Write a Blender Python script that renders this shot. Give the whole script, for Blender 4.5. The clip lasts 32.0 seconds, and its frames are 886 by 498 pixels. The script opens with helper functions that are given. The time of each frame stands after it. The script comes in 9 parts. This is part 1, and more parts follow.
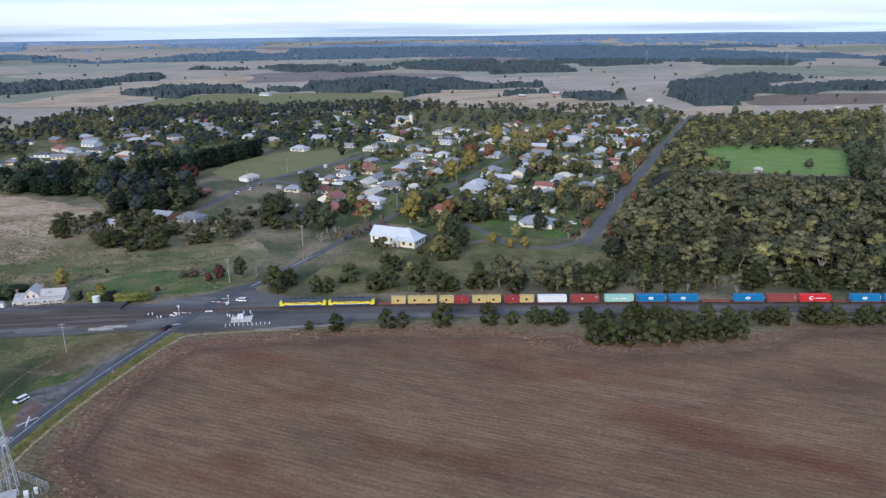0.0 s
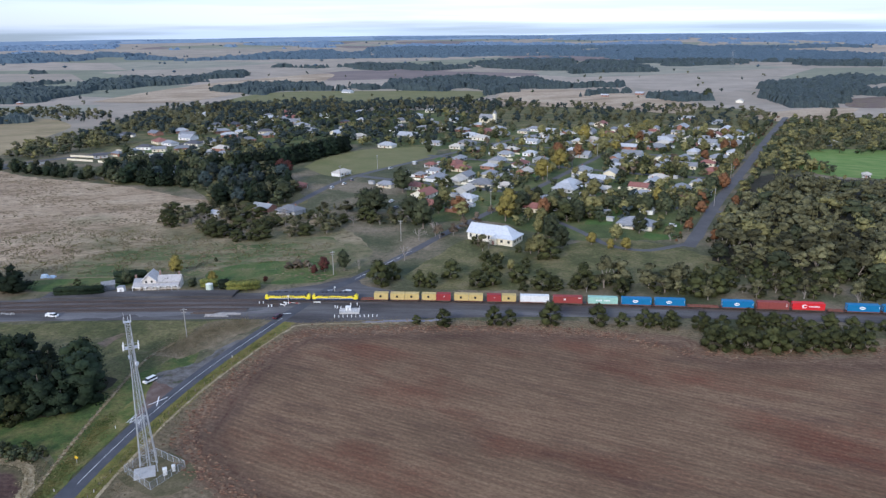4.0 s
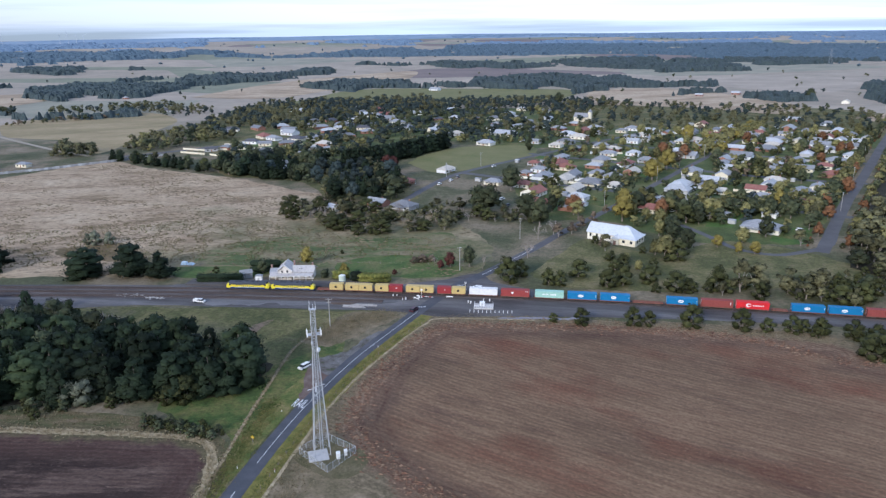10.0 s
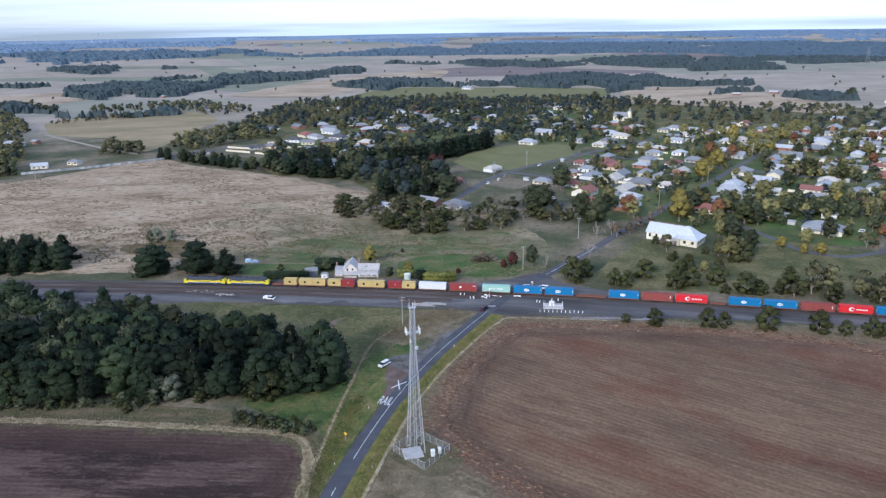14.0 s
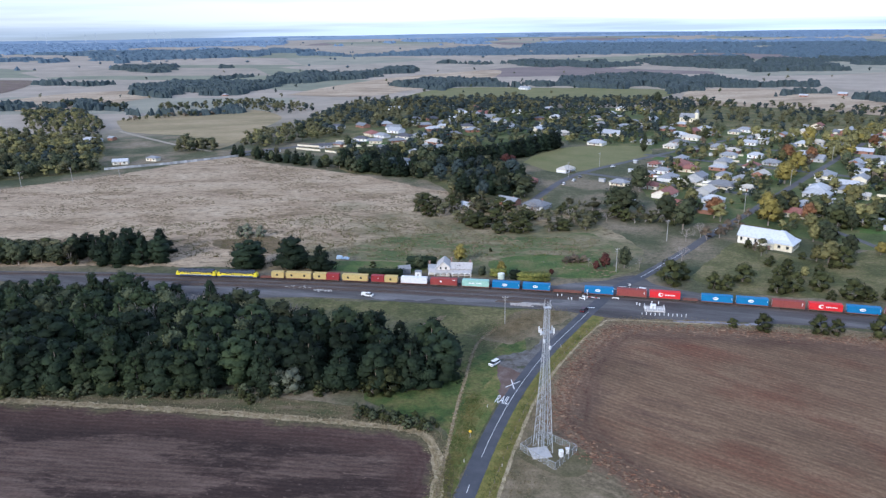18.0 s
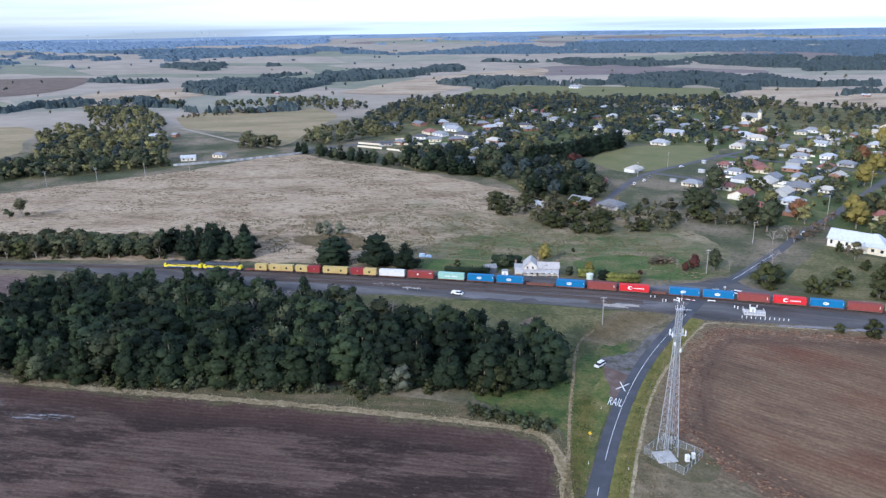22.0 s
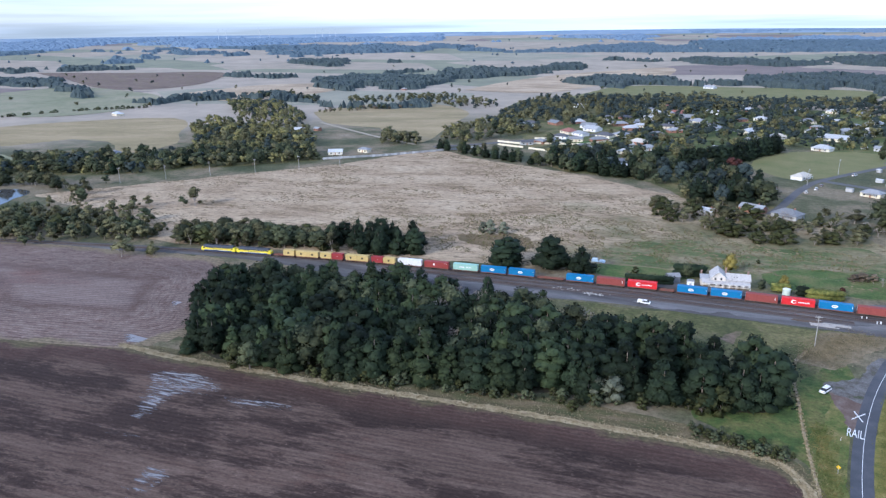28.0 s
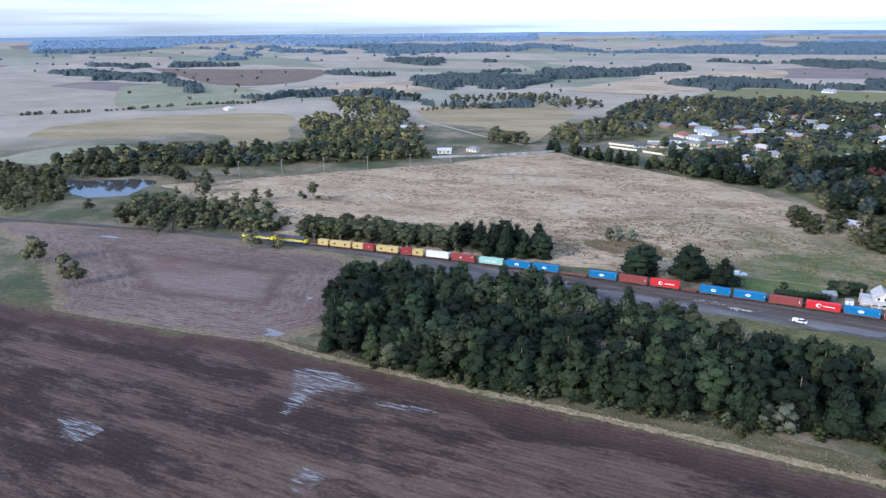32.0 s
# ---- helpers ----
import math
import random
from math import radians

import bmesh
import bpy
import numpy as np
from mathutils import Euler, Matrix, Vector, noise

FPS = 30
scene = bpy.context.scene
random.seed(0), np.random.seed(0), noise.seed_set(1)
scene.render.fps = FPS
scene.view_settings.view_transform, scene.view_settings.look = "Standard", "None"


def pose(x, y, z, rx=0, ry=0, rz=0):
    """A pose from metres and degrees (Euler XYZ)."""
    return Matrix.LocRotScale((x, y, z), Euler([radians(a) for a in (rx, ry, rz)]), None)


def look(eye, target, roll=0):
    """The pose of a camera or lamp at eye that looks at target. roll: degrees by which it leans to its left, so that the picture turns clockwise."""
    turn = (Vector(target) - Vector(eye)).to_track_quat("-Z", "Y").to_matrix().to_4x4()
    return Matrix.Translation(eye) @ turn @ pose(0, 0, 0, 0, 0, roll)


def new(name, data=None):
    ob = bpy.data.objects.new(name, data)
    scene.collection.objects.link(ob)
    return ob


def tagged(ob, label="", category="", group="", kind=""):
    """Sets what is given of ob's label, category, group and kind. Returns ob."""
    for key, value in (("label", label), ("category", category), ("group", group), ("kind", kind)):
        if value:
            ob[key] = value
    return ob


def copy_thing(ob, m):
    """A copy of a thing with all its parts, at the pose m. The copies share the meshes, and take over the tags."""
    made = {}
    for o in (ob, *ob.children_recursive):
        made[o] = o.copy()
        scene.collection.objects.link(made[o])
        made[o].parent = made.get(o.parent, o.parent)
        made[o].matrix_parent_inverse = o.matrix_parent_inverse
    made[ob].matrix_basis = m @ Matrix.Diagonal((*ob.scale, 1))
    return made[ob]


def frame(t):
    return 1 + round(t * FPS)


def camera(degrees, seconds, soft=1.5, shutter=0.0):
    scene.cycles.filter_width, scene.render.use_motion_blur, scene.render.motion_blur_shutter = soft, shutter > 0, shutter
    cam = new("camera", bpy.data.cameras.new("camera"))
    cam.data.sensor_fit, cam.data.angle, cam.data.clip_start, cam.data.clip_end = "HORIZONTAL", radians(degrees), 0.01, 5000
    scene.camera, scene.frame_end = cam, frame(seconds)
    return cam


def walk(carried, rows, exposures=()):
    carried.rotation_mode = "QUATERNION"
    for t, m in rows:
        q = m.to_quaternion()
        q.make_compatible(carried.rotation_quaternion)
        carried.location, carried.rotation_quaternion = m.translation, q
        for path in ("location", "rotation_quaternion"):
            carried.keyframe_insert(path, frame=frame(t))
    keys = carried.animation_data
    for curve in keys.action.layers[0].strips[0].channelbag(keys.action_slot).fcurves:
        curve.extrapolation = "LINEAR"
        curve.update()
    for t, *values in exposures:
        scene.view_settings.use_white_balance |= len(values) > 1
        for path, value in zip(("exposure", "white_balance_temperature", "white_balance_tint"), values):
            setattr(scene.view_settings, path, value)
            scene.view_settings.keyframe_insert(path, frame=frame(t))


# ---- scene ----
cam = camera(63.4, 32.0, soft=1.35)
PATH = [
    (0, (1.94, -0.79, 113.20), (1.45, 94.83, 83.92), -0.71),
    (0.5, (0.10, -0.58, 112.93), (-1.59, 95.02, 83.67), -0.71),
    (1, (-1.84, -0.47, 112.66), (-4.72, 95.12, 83.43), -0.69),
    (1.5, (-3.89, -0.43, 112.42), (-7.95, 95.13, 83.22), -0.64),
    (2, (-6.06, -0.44, 112.25), (-11.24, 95.07, 83.05), -0.59),
    (2.5, (-8.32, -0.48, 112.17), (-14.59, 94.94, 82.95), -0.55),
    (3, (-10.64, -0.56, 112.17), (-18.03, 94.78, 82.92), -0.57),
    (3.5, (-12.98, -0.69, 112.20), (-21.50, 94.55, 82.94), -0.63),
    (4, (-15.30, -0.86, 112.26), (-24.95, 94.27, 82.98), -0.64),
    (4.5, (-17.60, -1.11, 112.33), (-28.32, 93.90, 83.02), -0.60),
    (6.5, (-26.41, -2.87, 112.44), (-40.55, 91.66, 83.05), -0.61),
    (7, (-28.69, -3.37, 112.40), (-43.85, 91.00, 83.01), -0.64),
    (7.5, (-31.02, -3.88, 112.36), (-47.19, 90.33, 82.98), -0.67),
    (8, (-33.40, -4.39, 112.32), (-50.51, 89.66, 82.94), -0.67),
    (8.5, (-35.83, -4.89, 112.29), (-53.57, 89.03, 82.91), -0.67),
    (9, (-38.30, -5.38, 112.28), (-56.42, 88.47, 82.89), -0.66),
    (9.5, (-40.79, -5.86, 112.31), (-59.17, 87.94, 82.91), -0.67),
    (10, (-43.26, -6.35, 112.38), (-62.17, 87.34, 82.96), -0.70),
    (10.5, (-45.70, -6.86, 112.48), (-65.42, 86.65, 83.04), -0.72),
    (11, (-48.12, -7.41, 112.61), (-68.30, 85.99, 83.13), -0.73),
    (11.5, (-50.51, -8.00, 112.74), (-70.72, 85.39, 83.23), -0.72),
    (12, (-52.91, -8.61, 112.85), (-73.11, 84.78, 83.33), -0.72),
    (12.5, (-55.36, -9.23, 112.92), (-75.76, 84.10, 83.39), -0.74),
    (13, (-57.88, -9.87, 112.94), (-78.64, 83.39, 83.40), -0.78),
    (13.5, (-60.49, -10.53, 112.94), (-81.72, 82.63, 83.40), -0.81),
    (14, (-63.20, -11.22, 112.94), (-84.96, 81.81, 83.40), -0.82),
    (14.5, (-65.99, -11.95, 112.95), (-88.34, 80.93, 83.41), -0.82),
    (16.5, (-78.12, -15.41, 113.24), (-103.04, 76.80, 83.66), -0.78),
    (17, (-81.21, -16.31, 113.29), (-106.93, 75.70, 83.73), -0.79),
    (17.5, (-84.30, -17.21, 113.30), (-110.80, 74.59, 83.78), -0.80),
    (18, (-87.38, -18.11, 113.31), (-114.58, 73.49, 83.82), -0.80),
    (18.5, (-90.44, -19.01, 113.30), (-118.22, 72.42, 83.83), -0.79),
    (19, (-93.47, -19.90, 113.29), (-121.76, 71.38, 83.82), -0.79),
    (19.5, (-96.49, -20.77, 113.28), (-125.26, 70.36, 83.81), -0.78),
    (20, (-99.51, -21.61, 113.28), (-128.77, 69.36, 83.81), -0.76),
    (20.5, (-102.54, -22.43, 113.28), (-132.31, 68.36, 83.79), -0.76),
    (21, (-105.57, -23.23, 113.30), (-135.89, 67.37, 83.78), -0.78),
    (21.5, (-108.59, -24.00, 113.33), (-139.56, 66.37, 83.77), -0.83),
    (22, (-111.58, -24.73, 113.39), (-143.28, 65.37, 83.78), -0.87),
    (22.5, (-114.55, -25.42, 113.46), (-147.12, 64.35, 83.79), -0.89),
    (23, (-117.50, -26.09, 113.54), (-151.11, 63.28, 83.81), -0.91),
    (23.5, (-120.46, -26.75, 113.61), (-155.12, 62.20, 83.84), -0.93),
    (24, (-123.45, -27.41, 113.67), (-159.09, 61.15, 83.88), -0.93),
    (24.5, (-126.49, -28.09, 113.71), (-163.12, 60.06, 83.92), -0.91),
    (25, (-129.57, -28.77, 113.75), (-167.25, 58.94, 83.96), -0.89),
    (25.5, (-132.69, -29.46, 113.77), (-171.43, 57.78, 83.99), -0.88),
    (27.5, (-145.38, -32.11, 113.78), (-188.49, 53.06, 83.98), -0.78),
    (28, (-148.51, -32.70, 113.71), (-192.75, 51.91, 83.97), -0.75),
    (28.5, (-151.63, -33.26, 113.61), (-196.98, 50.78, 83.91), -0.73),
    (29, (-154.74, -33.80, 113.49), (-201.21, 49.63, 83.81), -0.71),
    (29.5, (-157.85, -34.32, 113.34), (-205.47, 48.46, 83.67), -0.69),
    (30, (-160.95, -34.82, 113.17), (-209.78, 47.26, 83.52), -0.68),
    (30.5, (-164.05, -35.28, 113.00), (-214.10, 46.05, 83.36), -0.64),
    (31, (-167.13, -35.70, 112.84), (-218.42, 44.86, 83.20), -0.59),
    (31.5, (-170.20, -36.05, 112.69), (-222.76, 43.69, 83.04), -0.53),
    (32, (-173.23, -36.32, 112.55), (-227.10, 42.55, 82.91), -0.49),
]
walk(cam, [(t, look(eye, target, roll)) for t, eye, target, roll in PATH], exposures=[(0, -0.2, 5360, 12), (9, -0.11, 5310, 12), (19, 0.06, 5230, 12), (32, 0.27, 5180, 12)])

# ---- daylight: high overcast with a bright gap over the horizon ----
SUN_ELEVATION, SUN_AZIMUTH = radians(24), radians(200)
world = bpy.data.worlds.new("world")
scene.world = world
world.use_nodes = True
wt = world.node_tree
wn = wt.nodes
wn.clear()


sky = wn.new("ShaderNodeTexSky")
sky.sky_type = "NISHITA"
sky.sun_disc = False
sky.sun_elevation, sky.sun_rotation = SUN_ELEVATION, SUN_AZIMUTH
sky.air_density, sky.dust_density = 1.0, 1.5
coords = wn.new("ShaderNodeTexCoord")
split = wn.new("ShaderNodeSeparateXYZ")
stretch = wn.new("ShaderNodeMapping")
stretch.inputs["Scale"].default_value = (1.1, 1.1, 30.0)
stretch.inputs["Location"].default_value = (0.35, 0.0, 0.0)
cloud = wn.new("ShaderNodeTexNoise")
cloud.inputs["Scale"].default_value, cloud.inputs["Detail"].default_value = 1.7, 6
cover = wn.new("ShaderNodeValToRGB")
cover.color_ramp.elements[0].position, cover.color_ramp.elements[1].position = 0.40, 0.56
cover.color_ramp.elements[0].color = (0.45, 0.45, 0.45, 1)
height = wn.new("ShaderNodeValToRGB")
cr = height.color_ramp
cr.elements[0].position, cr.elements[0].color = 0.0, (1.3, 1.42, 1.6, 1)
cr.elements[1].position, cr.elements[1].color = 1.0, (0.98, 1.08, 1.30, 1)
for p, c in ((0.012, (1.74, 1.72, 1.77, 1)), (0.034, (1.72, 1.7, 1.75, 1)), (0.05, (1.2, 1.29, 1.45, 1)), (0.22, (1.0, 1.1, 1.28, 1))):
    e = cr.elements.new(p)
    e.color = c
gain = wn.new("ShaderNodeMixRGB")
gain.blend_type, gain.inputs[0].default_value = "MULTIPLY", 1.0
gain.inputs[2].default_value = (0.222, 0.243, 0.288, 1)
blend = wn.new("ShaderNodeMixRGB")
ground_half = wn.new("ShaderNodeBackground")
wl = wt.links.new
wl(coords.outputs["Generated"], split.inputs[0])
wl(coords.outputs["Generated"], stretch.inputs[0])
wl(stretch.outputs[0], cloud.inputs["Vector"])
wl(cloud.outputs["Fac"], cover.inputs[0])
wl(split.outputs["Z"], height.inputs[0])
wl(sky.outputs[0], gain.inputs[1])
# thinner, bluer cloud towards the west
west = wn.new("ShaderNodeMapRange")
for key, v in (("From Min", -0.8), ("From Max", -0.02), ("To Min", 0.4), ("To Max", 1.0)):
    west.inputs[key].default_value = v
wl(split.outputs["X"], west.inputs["Value"])
thin = wn.new("ShaderNodeMath")
thin.operation = "MULTIPLY"
wl(cover.outputs[0], thin.inputs[0])
wl(west.outputs[0], thin.inputs[1])
wl(thin.outputs[0], blend.inputs[0])
wl(gain.outputs[0], blend.inputs[1])
wl(height.outputs[0], blend.inputs[2])
wl(blend.outputs[0], ground_half.inputs["Color"])
ground_half.inputs["Strength"].default_value = 0.82
world_out = wn.new("ShaderNodeOutputWorld")
wl(ground_half.outputs[0], world_out.inputs[0])

sun = new("sun", bpy.data.lights.new("sun", "SUN"))
sun.data.energy, sun.data.angle, sun.data.color = 3.0, radians(10), (1.0, 0.84, 0.64)
sun.matrix_world = look((0, 0, 300), (-math.sin(SUN_AZIMUTH) * 100, -math.cos(SUN_AZIMUTH) * 100, 300 - 100 * math.tan(SUN_ELEVATION)))


# ---- materials ----
def material(name, colours, scale=1.0, rough=0.8, metal=0.0, bump=0.0, bump_scale=None, stretch=(1, 1, 1), turn=0.0, vary=0.0, coat=0.0,
             stops=None, fine=0.0, fine_scale=40.0, island=False, detail=6.0, specks=None):
    """Noise through a ramp of colours, a second finer grain, a bump, and a shift of brightness from object to object."""
    m = bpy.data.materials.new(name)
    m.use_nodes = True
    t = m.node_tree
    n, link = t.nodes, t.links.new
    b = n["Principled BSDF"]
    b.inputs["Roughness"].default_value, b.inputs["Metallic"].default_value = rough, metal
    b.inputs["Coat Weight"].default_value = coat
    b.inputs["Specular IOR Level"].default_value = 0.25
    co = n.new("ShaderNodeTexCoord")
    mp = n.new("ShaderNodeMapping")
    mp.inputs["Scale"].default_value = stretch
    if turn:
        spin = n.new("ShaderNodeMapping")
        spin.inputs["Rotation"].default_value[2] = radians(-turn)
        link(co.outputs["Object"], spin.inputs["Vector"])
        link(spin.outputs[0], mp.inputs["Vector"])
    else:
        link(co.outputs["Object"], mp.inputs["Vector"])
    nz = n.new("ShaderNodeTexNoise")
    nz.inputs["Scale"].default_value, nz.inputs["Detail"].default_value, nz.inputs["Roughness"].default_value = scale, detail, 0.62
    link(mp.outputs[0], nz.inputs["Vector"])
    ramp = n.new("ShaderNodeValToRGB")
    els = ramp.color_ramp.elements
    stops = stops or [0.3 + 0.4 * k / max(1, len(colours) - 1) for k in range(len(colours))]
    while len(els) < len(colours):
        els.new(0.5)
    for e, c, s in zip(els, colours, stops):
        e.position, e.color = s, (*c, 1)
    link(nz.outputs["Fac"], ramp.inputs[0])
    out = ramp.outputs[0]
    if specks:
        tint, size, lo, hi, amount = specks
        sz = n.new("ShaderNodeTexNoise")
        sz.inputs["Scale"].default_value, sz.inputs["Detail"].default_value, sz.inputs["Roughness"].default_value = size, 7, 0.7
        link(mp.outputs[0], sz.inputs["Vector"])
        sr = n.new("ShaderNodeMapRange")
        for key, v in (("From Min", lo), ("From Max", hi), ("To Min", 0.0), ("To Max", amount)):
            sr.inputs[key].default_value = v
        link(sz.outputs["Fac"], sr.inputs["Value"])
        sm = n.new("ShaderNodeMixRGB")
        link(sr.outputs[0], sm.inputs[0])
        link(out, sm.inputs[1])
        sm.inputs[2].default_value = (*tint, 1)
        out = sm.outputs[0]
    if fine:
        fz = n.new("ShaderNodeTexNoise")
        fz.inputs["Scale"].default_value, fz.inputs["Detail"].default_value, fz.inputs["Roughness"].default_value = fine_scale, 8, 0.78
        link(mp.outputs[0], fz.inputs["Vector"])
        rng = n.new("ShaderNodeMapRange")
        rng.inputs["From Min"].default_value, rng.inputs["From Max"].default_value = 0.25, 0.75
        rng.inputs["To Min"].default_value, rng.inputs["To Max"].default_value = 1 - fine, 1 + fine
        link(fz.outputs["Fac"], rng.inputs["Value"])
        mul = n.new("ShaderNodeVectorMath")
        mul.operation = "MULTIPLY"
        link(out, mul.inputs[0])
        link(rng.outputs[0], mul.inputs[1])
        out = mul.outputs[0]
    if vary:
        info = n.new("ShaderNodeNewGeometry") if island else n.new("ShaderNodeObjectInfo")
        rng = n.new("ShaderNodeMapRange")
        rng.inputs["To Min"].default_value, rng.inputs["To Max"].default_value = 1 - vary, 1 + vary
        link(info.outputs["Random Per Island" if island else "Random"], rng.inputs["Value"])
        mul = n.new("ShaderNodeVectorMath")
        mul.operation = "MULTIPLY"
        link(out, mul.inputs[0])
        link(rng.outputs[0], mul.inputs[1])
        out = mul.outputs[0]
    link(out, b.inputs["Base Color"])
    if bump:
        bz = n.new("ShaderNodeTexNoise")
        bz.inputs["Scale"].default_value, bz.inputs["Detail"].default_value = bump_scale or scale * 5, 5
        link(mp.outputs[0], bz.inputs["Vector"])
        bp = n.new("ShaderNodeBump")
        bp.inputs["Strength"].default_value, bp.inputs["Distance"].default_value = bump, 0.3
        link(bz.outputs["Fac"], bp.inputs["Height"])
        link(bp.outputs[0], b.inputs["Normal"])
    return m


def paint(name, colour, rough=0.5, metal=0.0, dirt=0.2, scale=0.8, vary=0.0):
    d = tuple(c * (1 - dirt) for c in colour)
    return material(name, [d, colour, tuple(min(1, c * 1.05) for c in colour)], scale, rough, metal, fine=0.1, fine_scale=9, vary=vary)


def foliage(name, dark, light, vary=0.3):
    """Leaf colour that shifts from clump to clump and from tree to tree."""
    m = material(name, [dark, tuple((a + b) / 2 for a, b in zip(dark, light)), light], 0.55, 0.75, vary=vary, fine=0.35, fine_scale=1.6, stops=[0.34, 0.5, 0.68])
    b = m.node_tree.nodes["Principled BSDF"]
    b.inputs["Specular IOR Level"].default_value = 0.12
    return m


def soil(name, base, pale, red, dark, turn, red_at, dark_at, furrow=0.12, headland=None, rows_along=0.12):
    """Worked soil: stubble streaks along the rows, red patches, ragged damp patches, faint furrows and pale specks."""
    m = bpy.data.materials.new(name)
    m.use_nodes = True
    t = m.node_tree
    n, link = t.nodes, t.links.new
    b = n["Principled BSDF"]
    b.inputs["Roughness"].default_value, b.inputs["Specular IOR Level"].default_value = 0.92, 0.2
    co = n.new("ShaderNodeTexCoord")
    spin = n.new("ShaderNodeMapping")
    spin.inputs["Rotation"].default_value[2] = radians(-turn)
    link(co.outputs["Object"], spin.inputs["Vector"])

    def field(scale, sx, sy, detail=6.0, rough=0.6, shift=0.0):
        mp = n.new("ShaderNodeMapping")
        mp.inputs["Scale"].default_value, mp.inputs["Location"].default_value = (sx, sy, 1), (shift, shift * 0.7, 0)
        link(spin.outputs[0], mp.inputs["Vector"])
        z = n.new("ShaderNodeTexNoise")
        z.inputs["Scale"].default_value, z.inputs["Detail"].default_value, z.inputs["Roughness"].default_value = scale, detail, rough
        link(mp.outputs[0], z.inputs["Vector"])
        return z.outputs["Fac"]

    def band(value, lo, hi, top=1.0, low=0.0):
        r = n.new("ShaderNodeMapRange")
        for key, v in (("From Min", lo), ("From Max", hi), ("To Min", low), ("To Max", top)):
            r.inputs[key].default_value = v
        link(value, r.inputs["Value"])
        return r.outputs[0]

    def mix(fac, a, c):
        x = n.new("ShaderNodeMixRGB")
        link(fac, x.inputs[0])
        if isinstance(a, tuple):
            x.inputs[1].default_value = (*a, 1)
        else:
            link(a, x.inputs[1])
        x.inputs[2].default_value = (*c, 1)
        return x.outputs[0]

    col = mix(band(field(0.4, rows_along, 1.0, 9, 0.78), 0.34, 0.68), base, pale)
    col = mix(band(field(0.022, 0.55, 1.2, 7, 0.62, 31), *red_at, 0.85), col, red)
    col = mix(band(field(0.03, 0.42, 1.5, 14, 0.8, 77), *dark_at, 0.85), col, dark)
    col = mix(band(field(1.1, 0.5, 1.0, 3, 0.6, 11), 0.62, 0.72, 0.55), col, tuple(min(1, c * 1.25) for c in pale))
    if headland:
        # rows that follow the field's edge, clods and straw, then ragged dry weeds outside
        wide, clod, straw, weed_dark, weed = headland
        at = n.new("ShaderNodeAttribute")
        at.attribute_name = "edge_distance"
        ragged = n.new("ShaderNodeMath")
        ragged.operation = "MULTIPLY_ADD"
        ragged.inputs[1].default_value = 20.0
        link(field(0.06, 1, 1, 12, 0.7, 19), ragged.inputs[0])
        link(at.outputs["Fac"], ragged.inputs[2])
        rows = n.new("ShaderNodeCombineXYZ")
        scaled = n.new("ShaderNodeVectorMath")
        scaled.operation = "MULTIPLY"
        scaled.inputs[1].default_value = (0.22, 0.22, 0.0)
        link(co.outputs["Object"], scaled.inputs[0])
        link(at.outputs["Fac"], rows.inputs[2])
        along = n.new("ShaderNodeVectorMath")
        link(scaled.outputs[0], along.inputs[0])
        link(rows.outputs[0], along.inputs[1])
        rz = n.new("ShaderNodeTexNoise")
        rz.inputs["Scale"].default_value, rz.inputs["Detail"].default_value, rz.inputs["Roughness"].default_value = 0.55, 9, 0.75
        link(along.outputs[0], rz.inputs["Vector"])
        turned = mix(band(rz.outputs["Fac"], 0.36, 0.64), clod, straw)
        turned = mix(band(field(0.5, 1, 1, 7, 0.75, 3), 0.54, 0.66, 0.8), turned, tuple(min(1, c * 1.35) for c in straw))
        turned = mix(band(rz.outputs["Fac"], 0.42, 0.3, 0.8), turned, tuple(c * 0.6 for c in clod))
        ring = n.new("ShaderNodeMixRGB")
        link(band(ragged.outputs[0], wide + 1.0, wide + 5.5, 0.5), ring.inputs[0])
        link(turned, ring.inputs[1])
        ring.inputs[2].default_value = (*(0.75 * c for c in clod), 1)
        turned = ring.outputs[0]
        mx = n.new("ShaderNodeMixRGB")
        link(band(ragged.outputs[0], wide + 7.0, wide + 13.0), mx.inputs[0])
        link(turned, mx.inputs[1])
        link(col, mx.inputs[2])
        weeds = mix(band(field(0.5, 1, 1, 8, 0.75, 41), 0.36, 0.64), weed_dark, weed)
        mw = n.new("ShaderNodeMixRGB")
        link(band(ragged.outputs[0], 8.0, 11.0), mw.inputs[0])
        link(weeds, mw.inputs[1])
        link(mx.outputs[0], mw.inputs[2])
        col = mw.outputs[0]
    wave = n.new("ShaderNodeTexWave")
    wave.bands_direction = "Y"
    wave.inputs["Scale"].default_value, wave.inputs["Distortion"].default_value, wave.inputs["Detail"].default_value = 0.16, 14.0, 4
    wave.inputs["Detail Scale"].default_value = 0.12
    link(spin.outputs[0], wave.inputs["Vector"])
    grain = field(1.35, 0.6, 1.0, 6, 0.75, 5)
    mul = n.new("ShaderNodeVectorMath")
    mul.operation = "MULTIPLY"
    link(col, mul.inputs[0])
    link(band(wave.outputs["Fac"], 0, 1, 1 + furrow, 1 - furrow), mul.inputs[1])
    mul2 = n.new("ShaderNodeVectorMath")
    mul2.operation = "MULTIPLY"
    link(mul.outputs[0], mul2.inputs[0])
    link(band(grain, 0.28, 0.72, 1.36, 0.6), mul2.inputs[1])
    mul3 = n.new("ShaderNodeVectorMath")
    mul3.operation = "MULTIPLY"
    link(mul2.outputs[0], mul3.inputs[0])
